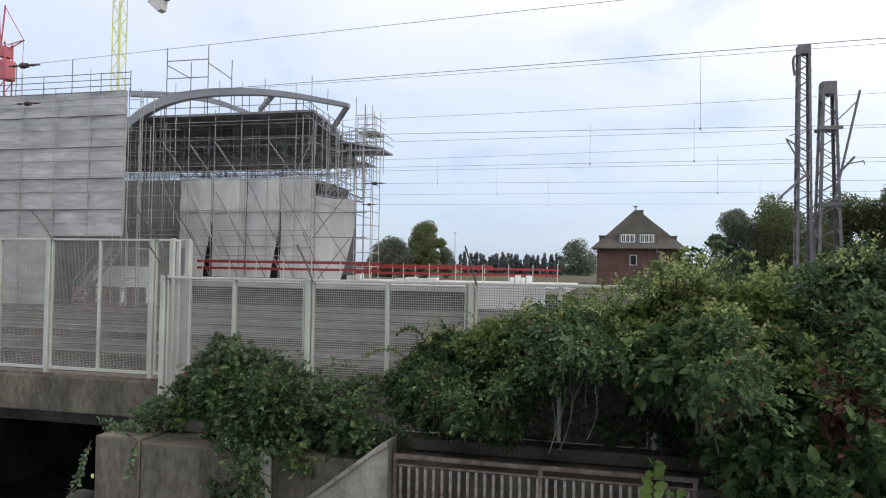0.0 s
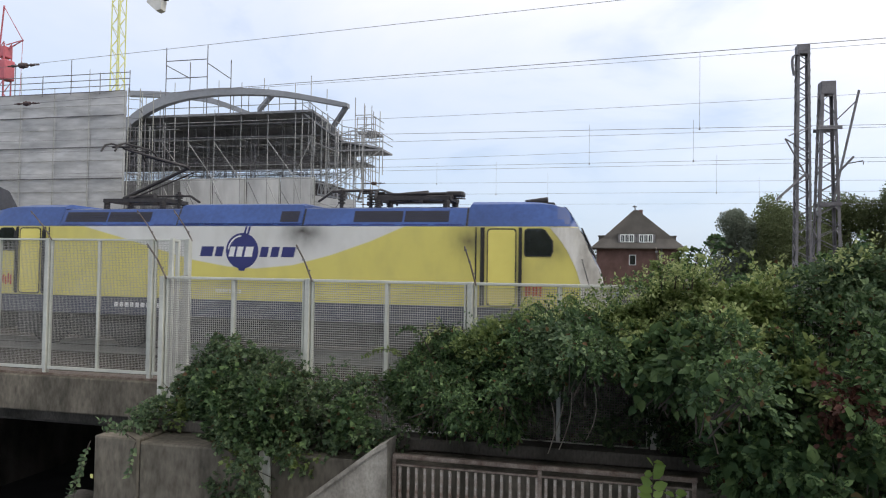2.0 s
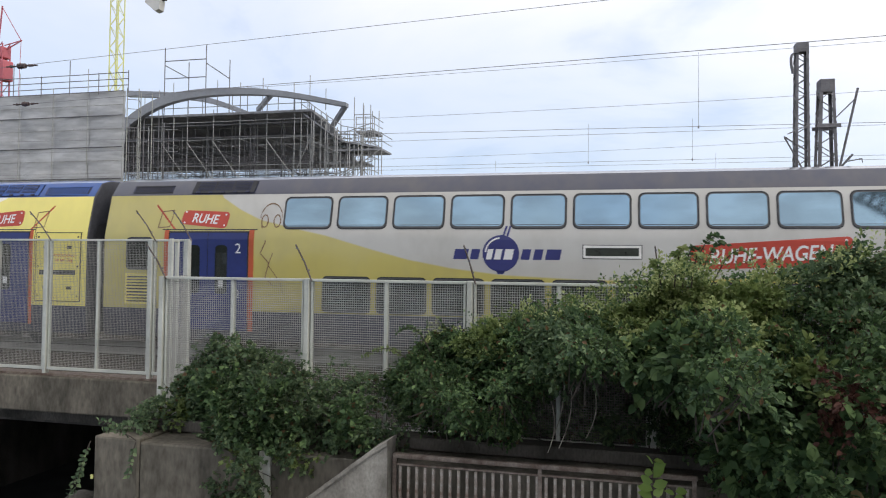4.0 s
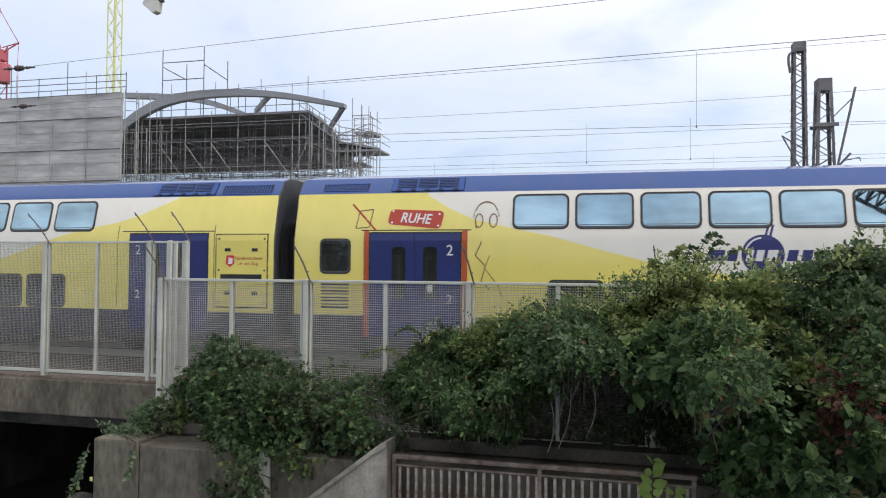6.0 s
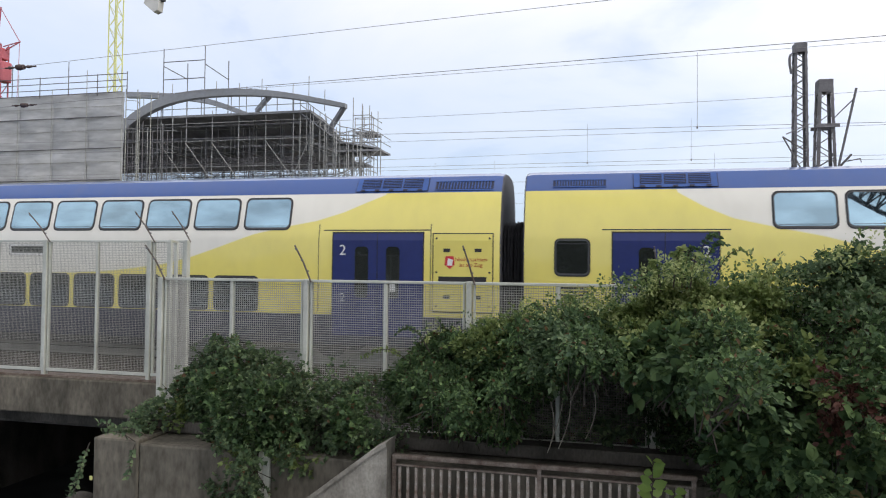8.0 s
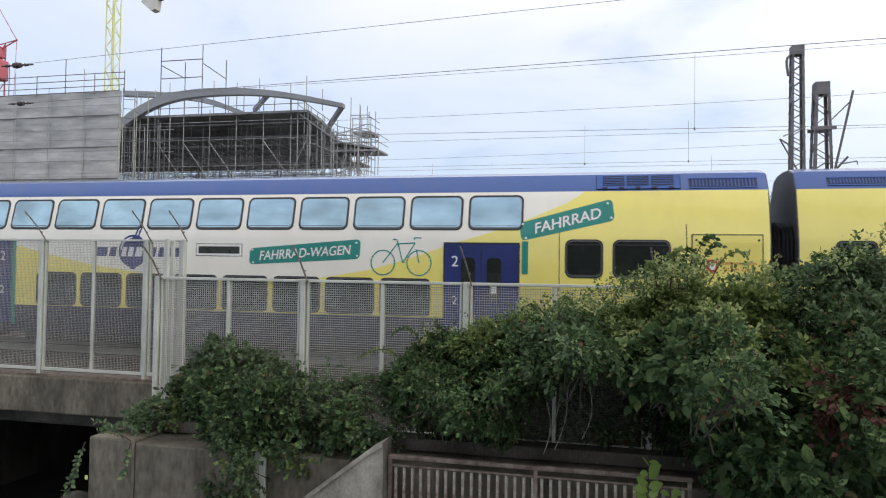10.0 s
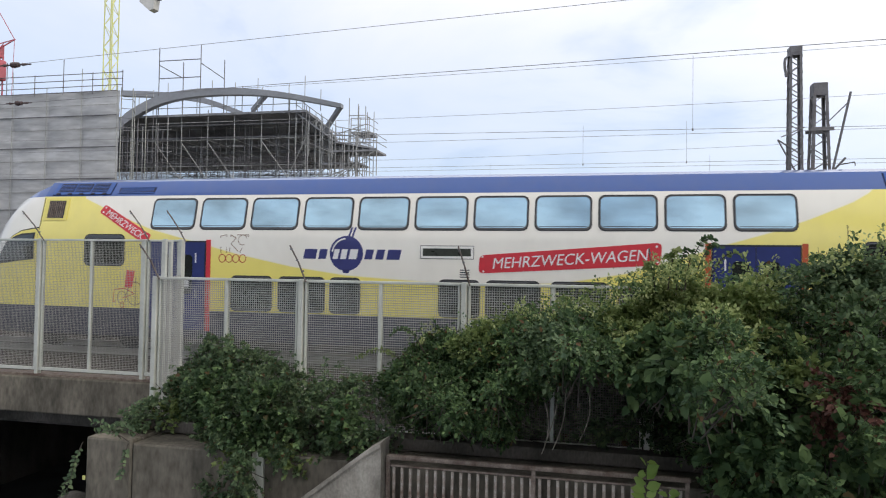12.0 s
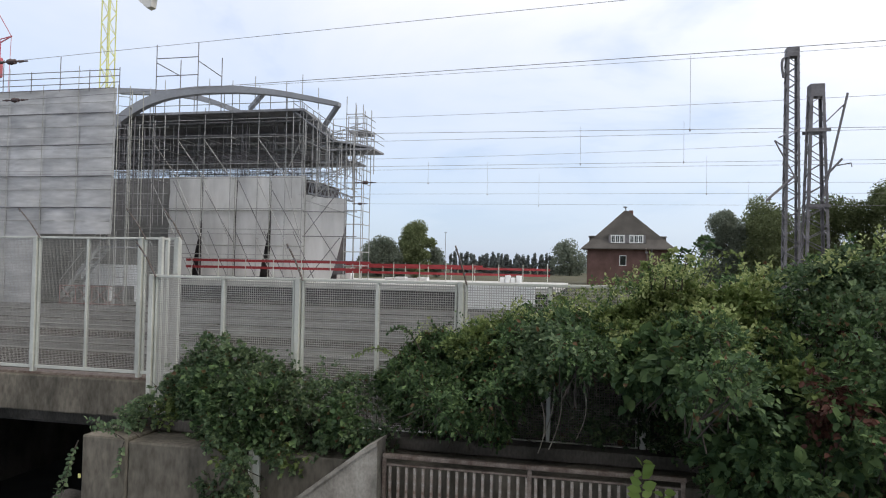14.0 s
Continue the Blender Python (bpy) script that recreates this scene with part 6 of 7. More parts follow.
def lettering(text, parent, cx, cz, size, deg, mat, proud, prof=PROFILE, shear=0.0, bold=0.0, width=None):
    """Words in the built-in font, turned into a mesh that lies on the leaning side."""
    cu = bpy.data.curves.new("letters", "FONT")
    cu.body, cu.size, cu.align_x, cu.align_y, cu.shear, cu.offset, cu.extrude = text, size, "CENTER", "CENTER", shear, bold, 0.0
    tmp = new("letters", cu)
    dg = bpy.context.evaluated_depsgraph_get()
    me = bpy.data.meshes.new_from_object(tmp.evaluated_get(dg))
    bpy.data.objects.remove(tmp)
    bpy.data.curves.remove(cu)
    co = np.zeros(len(me.vertices) * 3); me.vertices.foreach_get("co", co); co = co.reshape(-1, 3)
    if width:
        k = width / (co[:, 0].max() - co[:, 0].min()); co[:, 0] *= k
    co[:, 1] -= (co[:, 1].max() + co[:, 1].min()) / 2
    a = radians(deg)
    x, z = cx + co[:, 0] * math.cos(a) - co[:, 1] * math.sin(a), cz + co[:, 0] * math.sin(a) + co[:, 1] * math.cos(a)
    y = np.array([-(half_width(prof, q) + proud) for q in z])
    me.vertices.foreach_set("co", np.stack([x, y, z], 1).ravel())
    me.materials.clear(); me.materials.append(mat); me.update()
    return part("lettering", me, None, parent)


def window_unit(parent, x0, x1, z0, z1, r, glass, prof=PROFILE, name="window"):
    fr = part(name, panel(rounded(x0 - 0.024, x1 + 0.024, z0 - 0.024, z1 + 0.024, r + 0.055), 0.008, prof), BLACK, parent)
    part("gasket", panel(rounded(x0 + 0.006, x1 - 0.006, z0 + 0.006, z1 - 0.006, r + 0.035), 0.012, prof), GASKET, fr, "grey inner gasket")
    part("pane", panel(rounded(x0 + 0.027, x1 - 0.027, z0 + 0.048, z1 - 0.026, r + 0.02), 0.016, prof), glass, fr)
    if name == "upper_window": part("sill_line", panel(rect(x0 + 0.09, x1 - 0.09, z0 + 0.075, z0 + 0.088), 0.019, prof), BLACK, fr)
    if name == "window": part("vent_bar", panel(rect(x0 + 0.06, x1 - 0.06, z1 - 0.11, z1 - 0.085), 0.020, prof), BLACK, fr)


def door_unit(parent, x0, x1, top, number, trims, low=0.62, trim=None):
    d = part("door", panel(rect(x0, x1, low, top), 0.012), BLACK, parent, "blue double sliding door")
    mid = (x0 + x1) / 2
    for a, b in ((x0 + 0.03, mid - 0.01), (mid + 0.01, x1 - 0.03)):
        part("door_leaf", panel(rect(a, b, low + 0.02, top - 0.04), 0.02), DOORBLUE, d)
    for cx in (mid - (x1 - x0) * 0.17, mid + (x1 - x0) * 0.17):
        part("door_pane", panel(rounded(cx - 0.17, cx + 0.17, 1.55, top - 0.36, 0.1), 0.024), GLASS_DARK, d)
    lx = x0 + 0.28 if number[1] < 0 else x1 - 0.28
    lettering(number[0], d, lx, top - 0.44, 0.36, 0, LETTER, 0.026)
    lettering(number[0], d, lx, 1.56, 0.30, 0, LETTER, 0.026)
    part("notice", panel(rect(mid + (x1 - x0) * 0.17 - 0.07, mid + (x1 - x0) * 0.17 + 0.07, 1.72, 1.90), 0.028), LETTER, d, "small white notice")
    for a, b in trims:
        part("door_trim", panel(rect(a, b, low, top + 0.03), 0.014), trim or ORANGE, parent, "bright door edge strip")


def roof_grille(parent, x0, x1, panes, frame_mat, z0=4.16, z1=4.50):
    rim = part("roof_grille", panel(rect(x0 - 0.10, x1 + 0.10, z0 - 0.005, z1), 0.018), VENT, parent, "louvred roof intake in a bolted frame")
    part("grille_frame", panel(rect(x0 - 0.085, x1 + 0.085, z0 + 0.012, z1), 0.035), frame_mat, rim)
    for k in range(5):
        bx = x0 + 0.1 + (x1 - x0 - 0.2) * k / 4
        part("bracket", panel(rect(bx - 0.055, bx + 0.055, z0 + 0.015, z0 + 0.06), 0.06), VENT, rim)
    n = panes
    for k in range(n):
        a, b = x0 + 0.05 + (x1 - x0 - 0.05) * k / n, x0 + (x1 - x0 - 0.05) * (k + 1) / n
        v = part("louvre", panel(rect(a, b, z0 + 0.09, z1 - 0.01), 0.042), VENT, rim)
        for j in range(5):
            zz = z0 + 0.115 + 0.042 * j
            part("slat", panel(rect(a + 0.02, b - 0.02, zz, zz + 0.014), 0.052), frame_mat, v)


def roof_vent(parent, x0, x1, z0, z1, frame_mat):
    v = part("roof_vent", panel(rect(x0, x1, z0, z1), 0.012), VENT, parent, "dark vent with upright fins")
    n = 18
    for k in range(n):
        x = x0 + 0.04 + (x1 - x0 - 0.08) * (k + 0.5) / n
        part("fin", panel(rect(x - 0.012, x + 0.012, z0 + 0.04, z1 - 0.03), 0.026), frame_mat, v)
    for a, b in ((z0, z0 + 0.022), (z1 - 0.022, z1)):
        part("rim", panel(rect(x0, x1, a, b), 0.03), frame_mat, v)


def logo(parent, cx, cz, s=1.0, prof=PROFILE):
    """The operator's mark: plain disc with a stem between rows of plain bars."""
    disc = [(cx + 0.43 * s * math.cos(2 * math.pi * i / 28), cz + 0.43 * s * math.sin(2 * math.pi * i / 28)) for i in range(28)]
    lg = part("operator_mark", panel(disc, 0.004, prof), LOGOBLUE, parent, "dark blue disc mark with bars")
    for o in (0.0, 0.09):
        part("stem", panel([(cx + (0.03 + o) * s, cz + 0.40 * s), (cx + (0.08 + o) * s, cz + 0.40 * s), (cx + (0.15 + o) * s, cz + 0.64 * s), (cx + (0.10 + o) * s, cz + 0.64 * s)], 0.004, prof), LOGOBLUE, lg)
    part("knob", panel([(cx - 0.07 * s, cz - 0.48 * s), (cx + 0.07 * s, cz - 0.48 * s), (cx + 0.10 * s, cz - 0.41 * s), (cx - 0.10 * s, cz - 0.41 * s)], 0.004, prof), LOGOBLUE, lg)
    stroke(lg, circle(cx, cz, 0.36 * s, 0.36 * s, 95, 175, 8), 0.035 * s, LETTER, 0.009, prof)
    # one plain leaning bar for each character of the word across the disc
    def bar(x0, w, mat, proud):
        x = cx + x0 * s
        part("bar", panel([(x, cz - 0.14 * s), (x + w * s, cz - 0.14 * s), (x + (w + 0.05) * s, cz + 0.10 * s), (x + 0.05 * s, cz + 0.10 * s)], proud, prof), mat, lg)
    for x0, w in ((-1.13, 0.33), (-0.73, 0.20), (0.46, 0.20), (0.74, 0.20), (1.02, 0.33)): bar(x0, w, LOGOBLUE, 0.004)
    for x0, w in ((-0.35, 0.13), (-0.16, 0.15), (0.06, 0.20)): bar(x0, w, LETTER, 0.009)


def plate(cx, cz, w, h, deg):
    """Sign outline a little narrower at its start, with blunt rounded corners."""
    a = radians(deg)
    out = []
    for x, z in rounded(-w / 2, w / 2, -h / 2, h / 2, min(0.11, h * 0.25)):
        z *= 0.92 + 0.08 * x / (w / 2)
        x += 0.12 * z
        out.append((cx + x * math.cos(a) - z * math.sin(a), cz + x * math.sin(a) + z * math.cos(a)))
    return out


def sign(parent, text, cx, cz, w, h, deg, mat, size, bolts=True, width=None):
    sg = part("sign_plate", panel(plate(cx, cz, w, h, deg), 0.006), mat, parent, "painted sign plate with white words")
    lettering(text, sg, cx, cz, size, deg, LETTER, 0.017, shear=0.22, bold=0.0 if "M" in text else size * 0.016, width=width)
    if bolts:
        a = radians(deg)
        for sx in (-1, 1):
            for sz in (-1, 1):
                px, pz = sx * (w / 2 - 0.09), sz * (h / 2 - 0.08)
                x, z = cx + px * math.cos(a) - pz * math.sin(a), cz + px * math.sin(a) + pz * math.cos(a)
                part("painted_screw", panel(slanted(x, z, 0.05, 0.05, 0, 0.024), 0.010), LETTER, sg)


def stroke(parent, pts, w=0.025, mat=None, proud=0.005, prof=PROFILE):
    m = Mesh()
    for (x0, z0), (x1, z1) in zip(pts, pts[1:]):
        d = Vector((x1 - x0, z1 - z0)); d.normalize()
        nx, nz = -d.y * w / 2, d.x * w / 2
        q = [(x0 - nx, z0 - nz), (x1 - nx, z1 - nz), (x1 + nx, z1 + nz), (x0 + nx, z0 + nz)]
        m.add([(x, -(half_width(prof, z) + proud), z) for x, z in q], [(0, 1, 2, 3)])
    return part("drawn_line", m, mat or GRAFFITI, parent, kind="stuff")


def circle(cx, cz, rx, rz, a0=0, a1=360, n=16):
    return [(cx + rx * math.cos(radians(a0 + (a1 - a0) * i / n)), cz + rz * math.sin(radians(a0 + (a1 - a0) * i / n))) for i in range(n + 1)]


def bogie(parent, cx, wheelbase=2.5, r=0.46, wide=1.25):
    b = Mesh()
    b.box(cx - wheelbase / 2 - 0.6, cx + wheelbase / 2 + 0.6, -wide, -wide + 0.18, 0.35, 0.72, bev=0.05).box(cx - wheelbase / 2 - 0.6, cx + wheelbase / 2 + 0.6, wide - 0.18, wide, 0.35, 0.72, bev=0.05).box(cx - 0.3, cx + 0.3, -wide, wide, 0.4, 0.8, bev=0.05)
    bg = part("bogie", b, UNDER, parent)
    for x in (cx - wheelbase / 2, cx + wheelbase / 2):
        w = Mesh()
        for y in (-0.78, 0.78):
            w.tube((x, y - 0.06, r), (x, y + 0.06, r), r, 20)
        w.tube((x, -0.78, r), (x, 0.78, r), 0.08, 8)
        part("wheelset", w, UNDER, bg)


NORMAL_BORDER = [(0, 5.4), (3.3, 5.4), (3.6, 4.08), (4.2, 3.72), (4.8, 3.45), (5.7, 3.24), (6.6, 3.05), (7.7, 2.74), (8.7, 2.48), (9.8, 2.28), (11.0, 2.14), (13.0, 2.05), (15.0, 2.08), (16.2, 2.15), (17.6, 2.32), (18.4, 2.5), (19.2, 2.76), (20.2, 3.1), (21.0, 3.28), (21.9, 3.44), (22.6, 3.65), (23.1, 3.86), (23.7, 4.1), (24.0, 5.4), (26.8, 5.4)]
CAB_BORDER = [(0, 5.4), (3.0, 5.4), (3.3, 4.08), (4.4, 3.62), (5.5, 3.22), (6.6, 2.95), (8.0, 2.6), (9.5, 2.3), (11.0, 2.10), (13.0, 1.98), (15.0, 1.95), (16.2, 2.02), (17.6, 2.26), (18.6, 2.56), (19.6, 2.9), (20.6, 3.2), (21.4, 3.5), (22.2, 3.85), (22.6, 4.1), (22.9, 5.4), (26.8, 5.4)]
COACH_PAINT = livery("coach_paint", NORMAL_BORDER, 1.14, 4.12)
COACH_PAINT_GREY = livery("sooty_coach_paint", NORMAL_BORDER, 1.14, 4.12, yellow=(0.50, 0.43, 0.115), white=(0.50, 0.49, 0.45), roof=(0.055, 0.058, 0.085), dirt=0.24)
NOSE_PAINT = livery("cab_nose_paint", [(0, 0.2), (26.8, 0.2)], 1.14, 4.12)
CAB_PAINT = livery("cab_coach_paint", CAB_BORDER, 1.14, 4.12)


def make_coach(style, label, sooty=False):
    c = thing("double_deck_coach", label, "train car", (0, 17.39, 0), "train cars")
    low = style in ("bike", "cab")
    # small fitting differences from coach to coach
    dw = -0.15 if sooty else 0.13 if style == "quiet" else -0.10 if style == "cab" else 0.0
    rear = 0.03 if style == "bike" else 0.27
    dm = max(dw, 0.0)
    paint = COACH_PAINT_GREY if sooty else CAB_PAINT if low else COACH_PAINT
    body = Mesh()
    if style == "cab":
        body.loft([ring(PROFILE, x) for x in (2.03, 8, 20, 26.65)] + [ring(PROFILE, 26.8, 0.985, 0.995)], caps=True)
    else:
        body.loft([ring(PROFILE, rear, 0.985, 0.995)] + [ring(PROFILE, x) for x in (rear + 0.15, 8, 20, 26.35)] + [ring(PROFILE, 26.5, 0.985, 0.995)])
    part("body", body, paint, c, smooth=True)
    # end faces and folded gangway bellows
    fe = 26.8 if style == "cab" else 26.5
    for xe, s in ((fe, 1),) if style == "cab" else ((fe, 1), (rear, -1)):
        e = Mesh(); e.loft([ring(PROFILE, xe - 0.004 * s, 0.982, 0.994), ring(PROFILE, xe + 0.03 * s, 0.965, 0.988)][::s], caps=True)
        part("end_face", e, ENDPAINT, c, "dark end wall")
        tops = [(-1.12, 0.95), (1.12, 0.95), (1.12, 3.1), (1.0, 3.34), (0.7, 3.44), (-0.7, 3.44), (-1.0, 3.34), (-1.12, 3.1)]
        for k in range(1 if xe < 0.1 else 3):
            f = Mesh()
            rows = [[(xe + s * (0.03 + 0.08 * k + d), y * w, 0.95 + (z - 0.95) * w) for y, z in tops] for d, w in ((0.0, 0.95), (0.04, 1.0), (0.08, 0.95))]
            f.loft(rows[::s], caps=True)
            part("bellows_fold", f, BLACK, c)
    for k in range(11): window_unit(c, 5.60 + dw + 1.434 * k, 5.60 + dw + 1.434 * k + 1.25, 3.23, 4.02, 0.09, GLASS_SOOTY if sooty else GLASS_SKY, name="upper_window")
    lo0, ln = (8.0, 8) if low else (6.55, 10)
    spans = [(lo0 + 1.4 * k, lo0 + 1.4 * k + 1.22) for k in range(ln)]
    if style == "cab": spans = [(7.9, 9.0), (9.2, 10.4), (10.56, 11.32), (13.3, 14.25), (14.42, 15.65), (15.92, 17.17), (17.42, 18.67)]
    for a, b in spans: window_unit(c, a, b, 1.18, 2.03, 0.08, GLASS_DARK, name="lower_window")
    red = (style == "quiet")
    if low:
        door_unit(c, 19.35, 21.15, 2.92, ("2" if style == "bike" else "1", -1), [(19.22, 19.34), (21.16, 21.28)] if style == "cab" else [])
        door_unit(c, 5.52, 7.16, 2.92, ("2" if style == "bike" else "1", 1), [(5.40, 5.51), (7.17, 7.29)], trim=CRIMSON if style == "cab" else SIGNGREEN)
    else:
        door_unit(c, 22.36, 24.69, 3.16, ("2", -1), [(22.2, 22.34), (24.7, 24.79)] if red else [])
        door_unit(c, 2.23, 4.52, 3.16, ("2", 1), [(2.1, 2.22), (4.53, 4.66)] if red else [])
        for x0, x1 in ((22.12, 24.86), (2.02, 4.74)):
            part("door_surround", panel(rect(x0, x1, 3.19, 3.215), 0.006), UNDER, c)
    for x in ((22.0, 24.85) if not low else (22.05, 24.8)): part("panel_joint", panel(rect(x - 0.008, x + 0.008, 1.2, 3.35), 0.003), UNDER, c)
    # technical cupboard at the front end
    p = part("cupboard_panel", panel(rect(24.9, 26.36, 1.25, 3.13), 0.010), BLACK, c, "yellow service panel")
    part("cupboard_door", panel(rect(24.925, 26.335, 1.275, 3.105), 0.016), YELLOW, p)
    for x in (25.25, 26.0):
        for z in (2.72, 1.62): part("latch", panel(rect(x - 0.08, x + 0.08, z - 0.04, z + 0.04), 0.022), UNDER, p)
    if not low: part("slot", panel(rect(25.05, 26.2, 1.98, 2.10), 0.021), BLACK, p)
    for x in (25.0, 26.27):
        for z in (1.4, 2.2, 3.0): part("screw", panel(slanted(x, z, 0.05, 0.05, 0, 0.024), 0.022), UNDER, p)
    if style != "cab":
        part("crest", panel([(25.22, 2.58), (25.20, 2.38), (25.32, 2.28), (25.44, 2.38), (25.42, 2.58)][::1], 0.022), CRIMSON, p)
        part("crest_figure", panel([(25.26, 2.36), (25.38, 2.36), (25.40, 2.5), (25.28, 2.53)], 0.025), LETTER, p)
        lettering("Niedersachsen\nist am Zug", p, 25.83, 2.43, 0.13, 0, SIGNRED, 0.022)
    # roof grilles
    grey = UNDER if sooty else ROOFBLUE
    roof_grille(c, 22.95, 24.6, 3, LOCOBLUE if sooty else ROOFBLUE)
    roof_vent(c, 24.88, 26.3, 4.17, 4.42, grey)
    roof_grille(c, (2.21 if style == "bike" else 2.35) if low else 2.8, (3.86 if style == "bike" else 4.0) if low else 4.42, 3, grey)
    if style != "cab": roof_vent(c, 0.64 if style == "bike" else 0.9, 1.84 if style == "bike" else 2.1, 4.2, 4.40, grey)
    else: roof_vent(c, 4.3, 5.4, 4.2, 4.38, grey)
    # destination display
    d = part("destination_display", panel(rect(12.82 + dm, 14.12 + dm, 2.53, 2.85), 0.006), UNDER, c, "destination display box")
    part("display_frame", panel(rect(12.835 + dm, 14.105 + dm, 2.545, 2.835), 0.009), WHITE, d)
    part("display_glass", panel(rect(12.89 + dm, 14.05 + dm, 2.60, 2.78), 0.012), DISPLAY, d)
    logo(c, 10.96 + dm, 2.64)
    if not low:
        window_unit(c, 0.98, 1.74, 2.16, 2.98, 0.08, GLASS_DARK)
        lv = part("service_flap", panel(rect(0.95, 1.77, 1.25, 2.04), 0.008), YELLOW, c)
        for k in range(9): part("slat", panel(rect(1.0, 1.72, 1.3 + 0.08 * k, 1.34 + 0.08 * k), 0.014), UNDER, lv)
    if style == "bike":
        for a, b in ((1.01, 1.79), (2.21, 3.43), (3.61, 4.41)): window_unit(c, a, b, 2.17, 2.98, 0.1, GLASS_DARK)
        for a, b in ((22.2, 23.0), (23.25, 24.45)): window_unit(c, a, b, 2.15, 2.98, 0.1, GLASS_DARK)
        sign(c, "FAHRRAD", 22.2, 3.43, 2.15, 0.5, 14, SIGNGREEN, 0.34, width=1.55)
        sign(c, "FAHRRAD", 4.53, 3.38, 2.05, 0.48, -14, SIGNGREEN, 0.34, width=1.5)
        sign(c, "FAHRRAD-WAGEN", 15.8, 2.64, 2.95, 0.48, 4, SIGNGREEN, 0.32, width=2.45)
        for cx, mt in ((18.3, SIGNGREEN), (4.2, GRAFFITI)):
            cz = 2.42 if cx > 10 else 1.95
            for wx in (-0.45, 0.45): stroke(c, circle(cx + wx, cz, 0.3, 0.3), 0.03, mt)
            stroke(c, [(cx - 0.45, cz), (cx - 0.1, cz + 0.45), (cx + 0.35, cz + 0.48), (cx + 0.05, cz), (cx - 0.1, cz + 0.55), (cx - 0.2, cz + 0.57)], 0.03, mt)
            stroke(c, [(cx + 0.45, cz), (cx + 0.32, cz + 0.6), (cx + 0.5, cz + 0.6)], 0.03, mt)
        for x0, x1, z in ((21.2, 21.34, 2.95),): part("door_trim", panel(rect(x0, x1, 2.2, z), 0.014), SIGNGREEN, c)
    if style == "quiet":
        for cx, dg in ((23.7, 4), (3.37, -4)):
            sign(c, "RUHE", cx + min(dw, 0.0), 3.49, 1.34, 0.44, dg, SIGNRED, 0.34, width=0.78)
            q = 1 if cx > 10 else -1
            hx = cx - q * 1.72
            stroke(c, circle(hx, 3.55, 0.27, 0.33, 20, 160), 0.02); stroke(c, circle(hx, 3.5, 0.3, 0.36, 0, 180), 0.015)
            for s in (-1, 1): stroke(c, circle(hx + s * 0.17, 3.42, 0.09, 0.16), 0.03)
            stroke(c, [(hx + q * 0.25, 3.3), (hx + q * 0.1, 2.9), (hx + q * 0.24, 2.6), (hx, 2.35), (hx + q * 0.1, 2.0), (hx - q * 0.1, 1.8)], 0.025)
            stroke(c, [(hx - q * 0.1, 2.6), (hx + q * 0.02, 2.3), (hx - q * 0.3, 1.9), (hx - q * 0.4, 1.6)], 0.02)
            px = cx + q * 1.28
            stroke(c, [(px - 0.22, 3.25), (px - 0.15, 3.68), (px + 0.2, 3.72), (px + 0.12, 3.28), (px - 0.22, 3.25)], 0.025)
            stroke(c, [(px - q * 0.3, 3.2), (px + q * 0.35, 3.86)], 0.045, SIGNRED)
        sign(c, "RUHE-WAGEN", 16.72 + dm, 2.66, 3.2, 0.62, 3, SIGNRED, 0.44, width=2.45)
    if style == "cab":
        for a, b in ((22.33, 23.08), (23.33, 24.53)): window_unit(c, a, b, 2.15, 2.98, 0.1, GLASS_DARK)
        window_unit(c, 3.55, 4.75, 2.26, 3.06, 0.1, GLASS_DARK)
        sign(c, "MEHRZWECK", 4.70, 3.36, 1.75, 0.30, -29, CRIMSON, 0.25, width=1.38)
        sign(c, "MEHRZWECK-WAGEN", 16.28, 2.56, 4.08, 0.50, 4, CRIMSON, 0.36, width=3.5)
        part("door_trim", panel([(5.36, 2.95), (5.5, 2.86), (5.5, 2.2), (5.36, 2.2)][::-1], 0.015), CRIMSON, c)
        for k in range(4): part("vent_slit", panel(rect(13.79, 14.02, 2.10 + 0.055 * k, 2.125 + 0.055 * k), 0.006), GASKET, c)
        make_cab_nose(c)
        # scrawled red lines beside and below the door
        for k in range(4): stroke(c, circle(7.62 + 0.19 * k, 2.48, 0.09, 0.10), 0.02, SIGNRED)
        stroke(c, [(7.58, 2.6), (7.56, 3.05), (7.72, 3.08), (7.74, 2.62)], 0.018, GRAFFITI); stroke(c, [(7.82, 2.62), (7.84, 3.08), (8.0, 3.0), (7.86, 2.85), (8.06, 2.66)], 0.018, GRAFFITI)
        stroke(c, circle(8.18, 2.95, 0.12, 0.13, 20, 300, 10), 0.018, GRAFFITI); stroke(c, [(8.02, 3.08), (8.34, 3.08), (8.1, 2.62)], 0.018, GRAFFITI)
        stroke(c, circle(5.12, 1.52, 0.24, 0.30, 0, 360, 20), 0.022, GRAFFITI); stroke(c, circle(4.72, 1.42, 0.13, 0.16), 0.02, GRAFFITI); stroke(c, circle(4.74, 1.22, 0.06, 0.08), 0.02, SIGNRED)
        stroke(c, [(4.55, 1.32), (4.46, 1.30), (4.50, 1.62), (4.80, 1.66), (5.10, 1.52), (4.74, 1.40)], 0.022, SIGNRED); stroke(c, [(5.12, 1.95), (5.14, 1.2)], 0.018, GRAFFITI)
        part("red_patch", panel([(4.80, 1.68), (5.02, 1.68), (5.10, 2.12), (4.84, 2.14)], 0.006), CRIMSON, c)
    u = Mesh(); u.box(7.5, 19.3, -1.28, 1.28, 0.18, 0.42, bev=0.06); part("underfloor", u, UNDER, c)
    bogie(c, 3.4); bogie(c, 23.4)
    return c


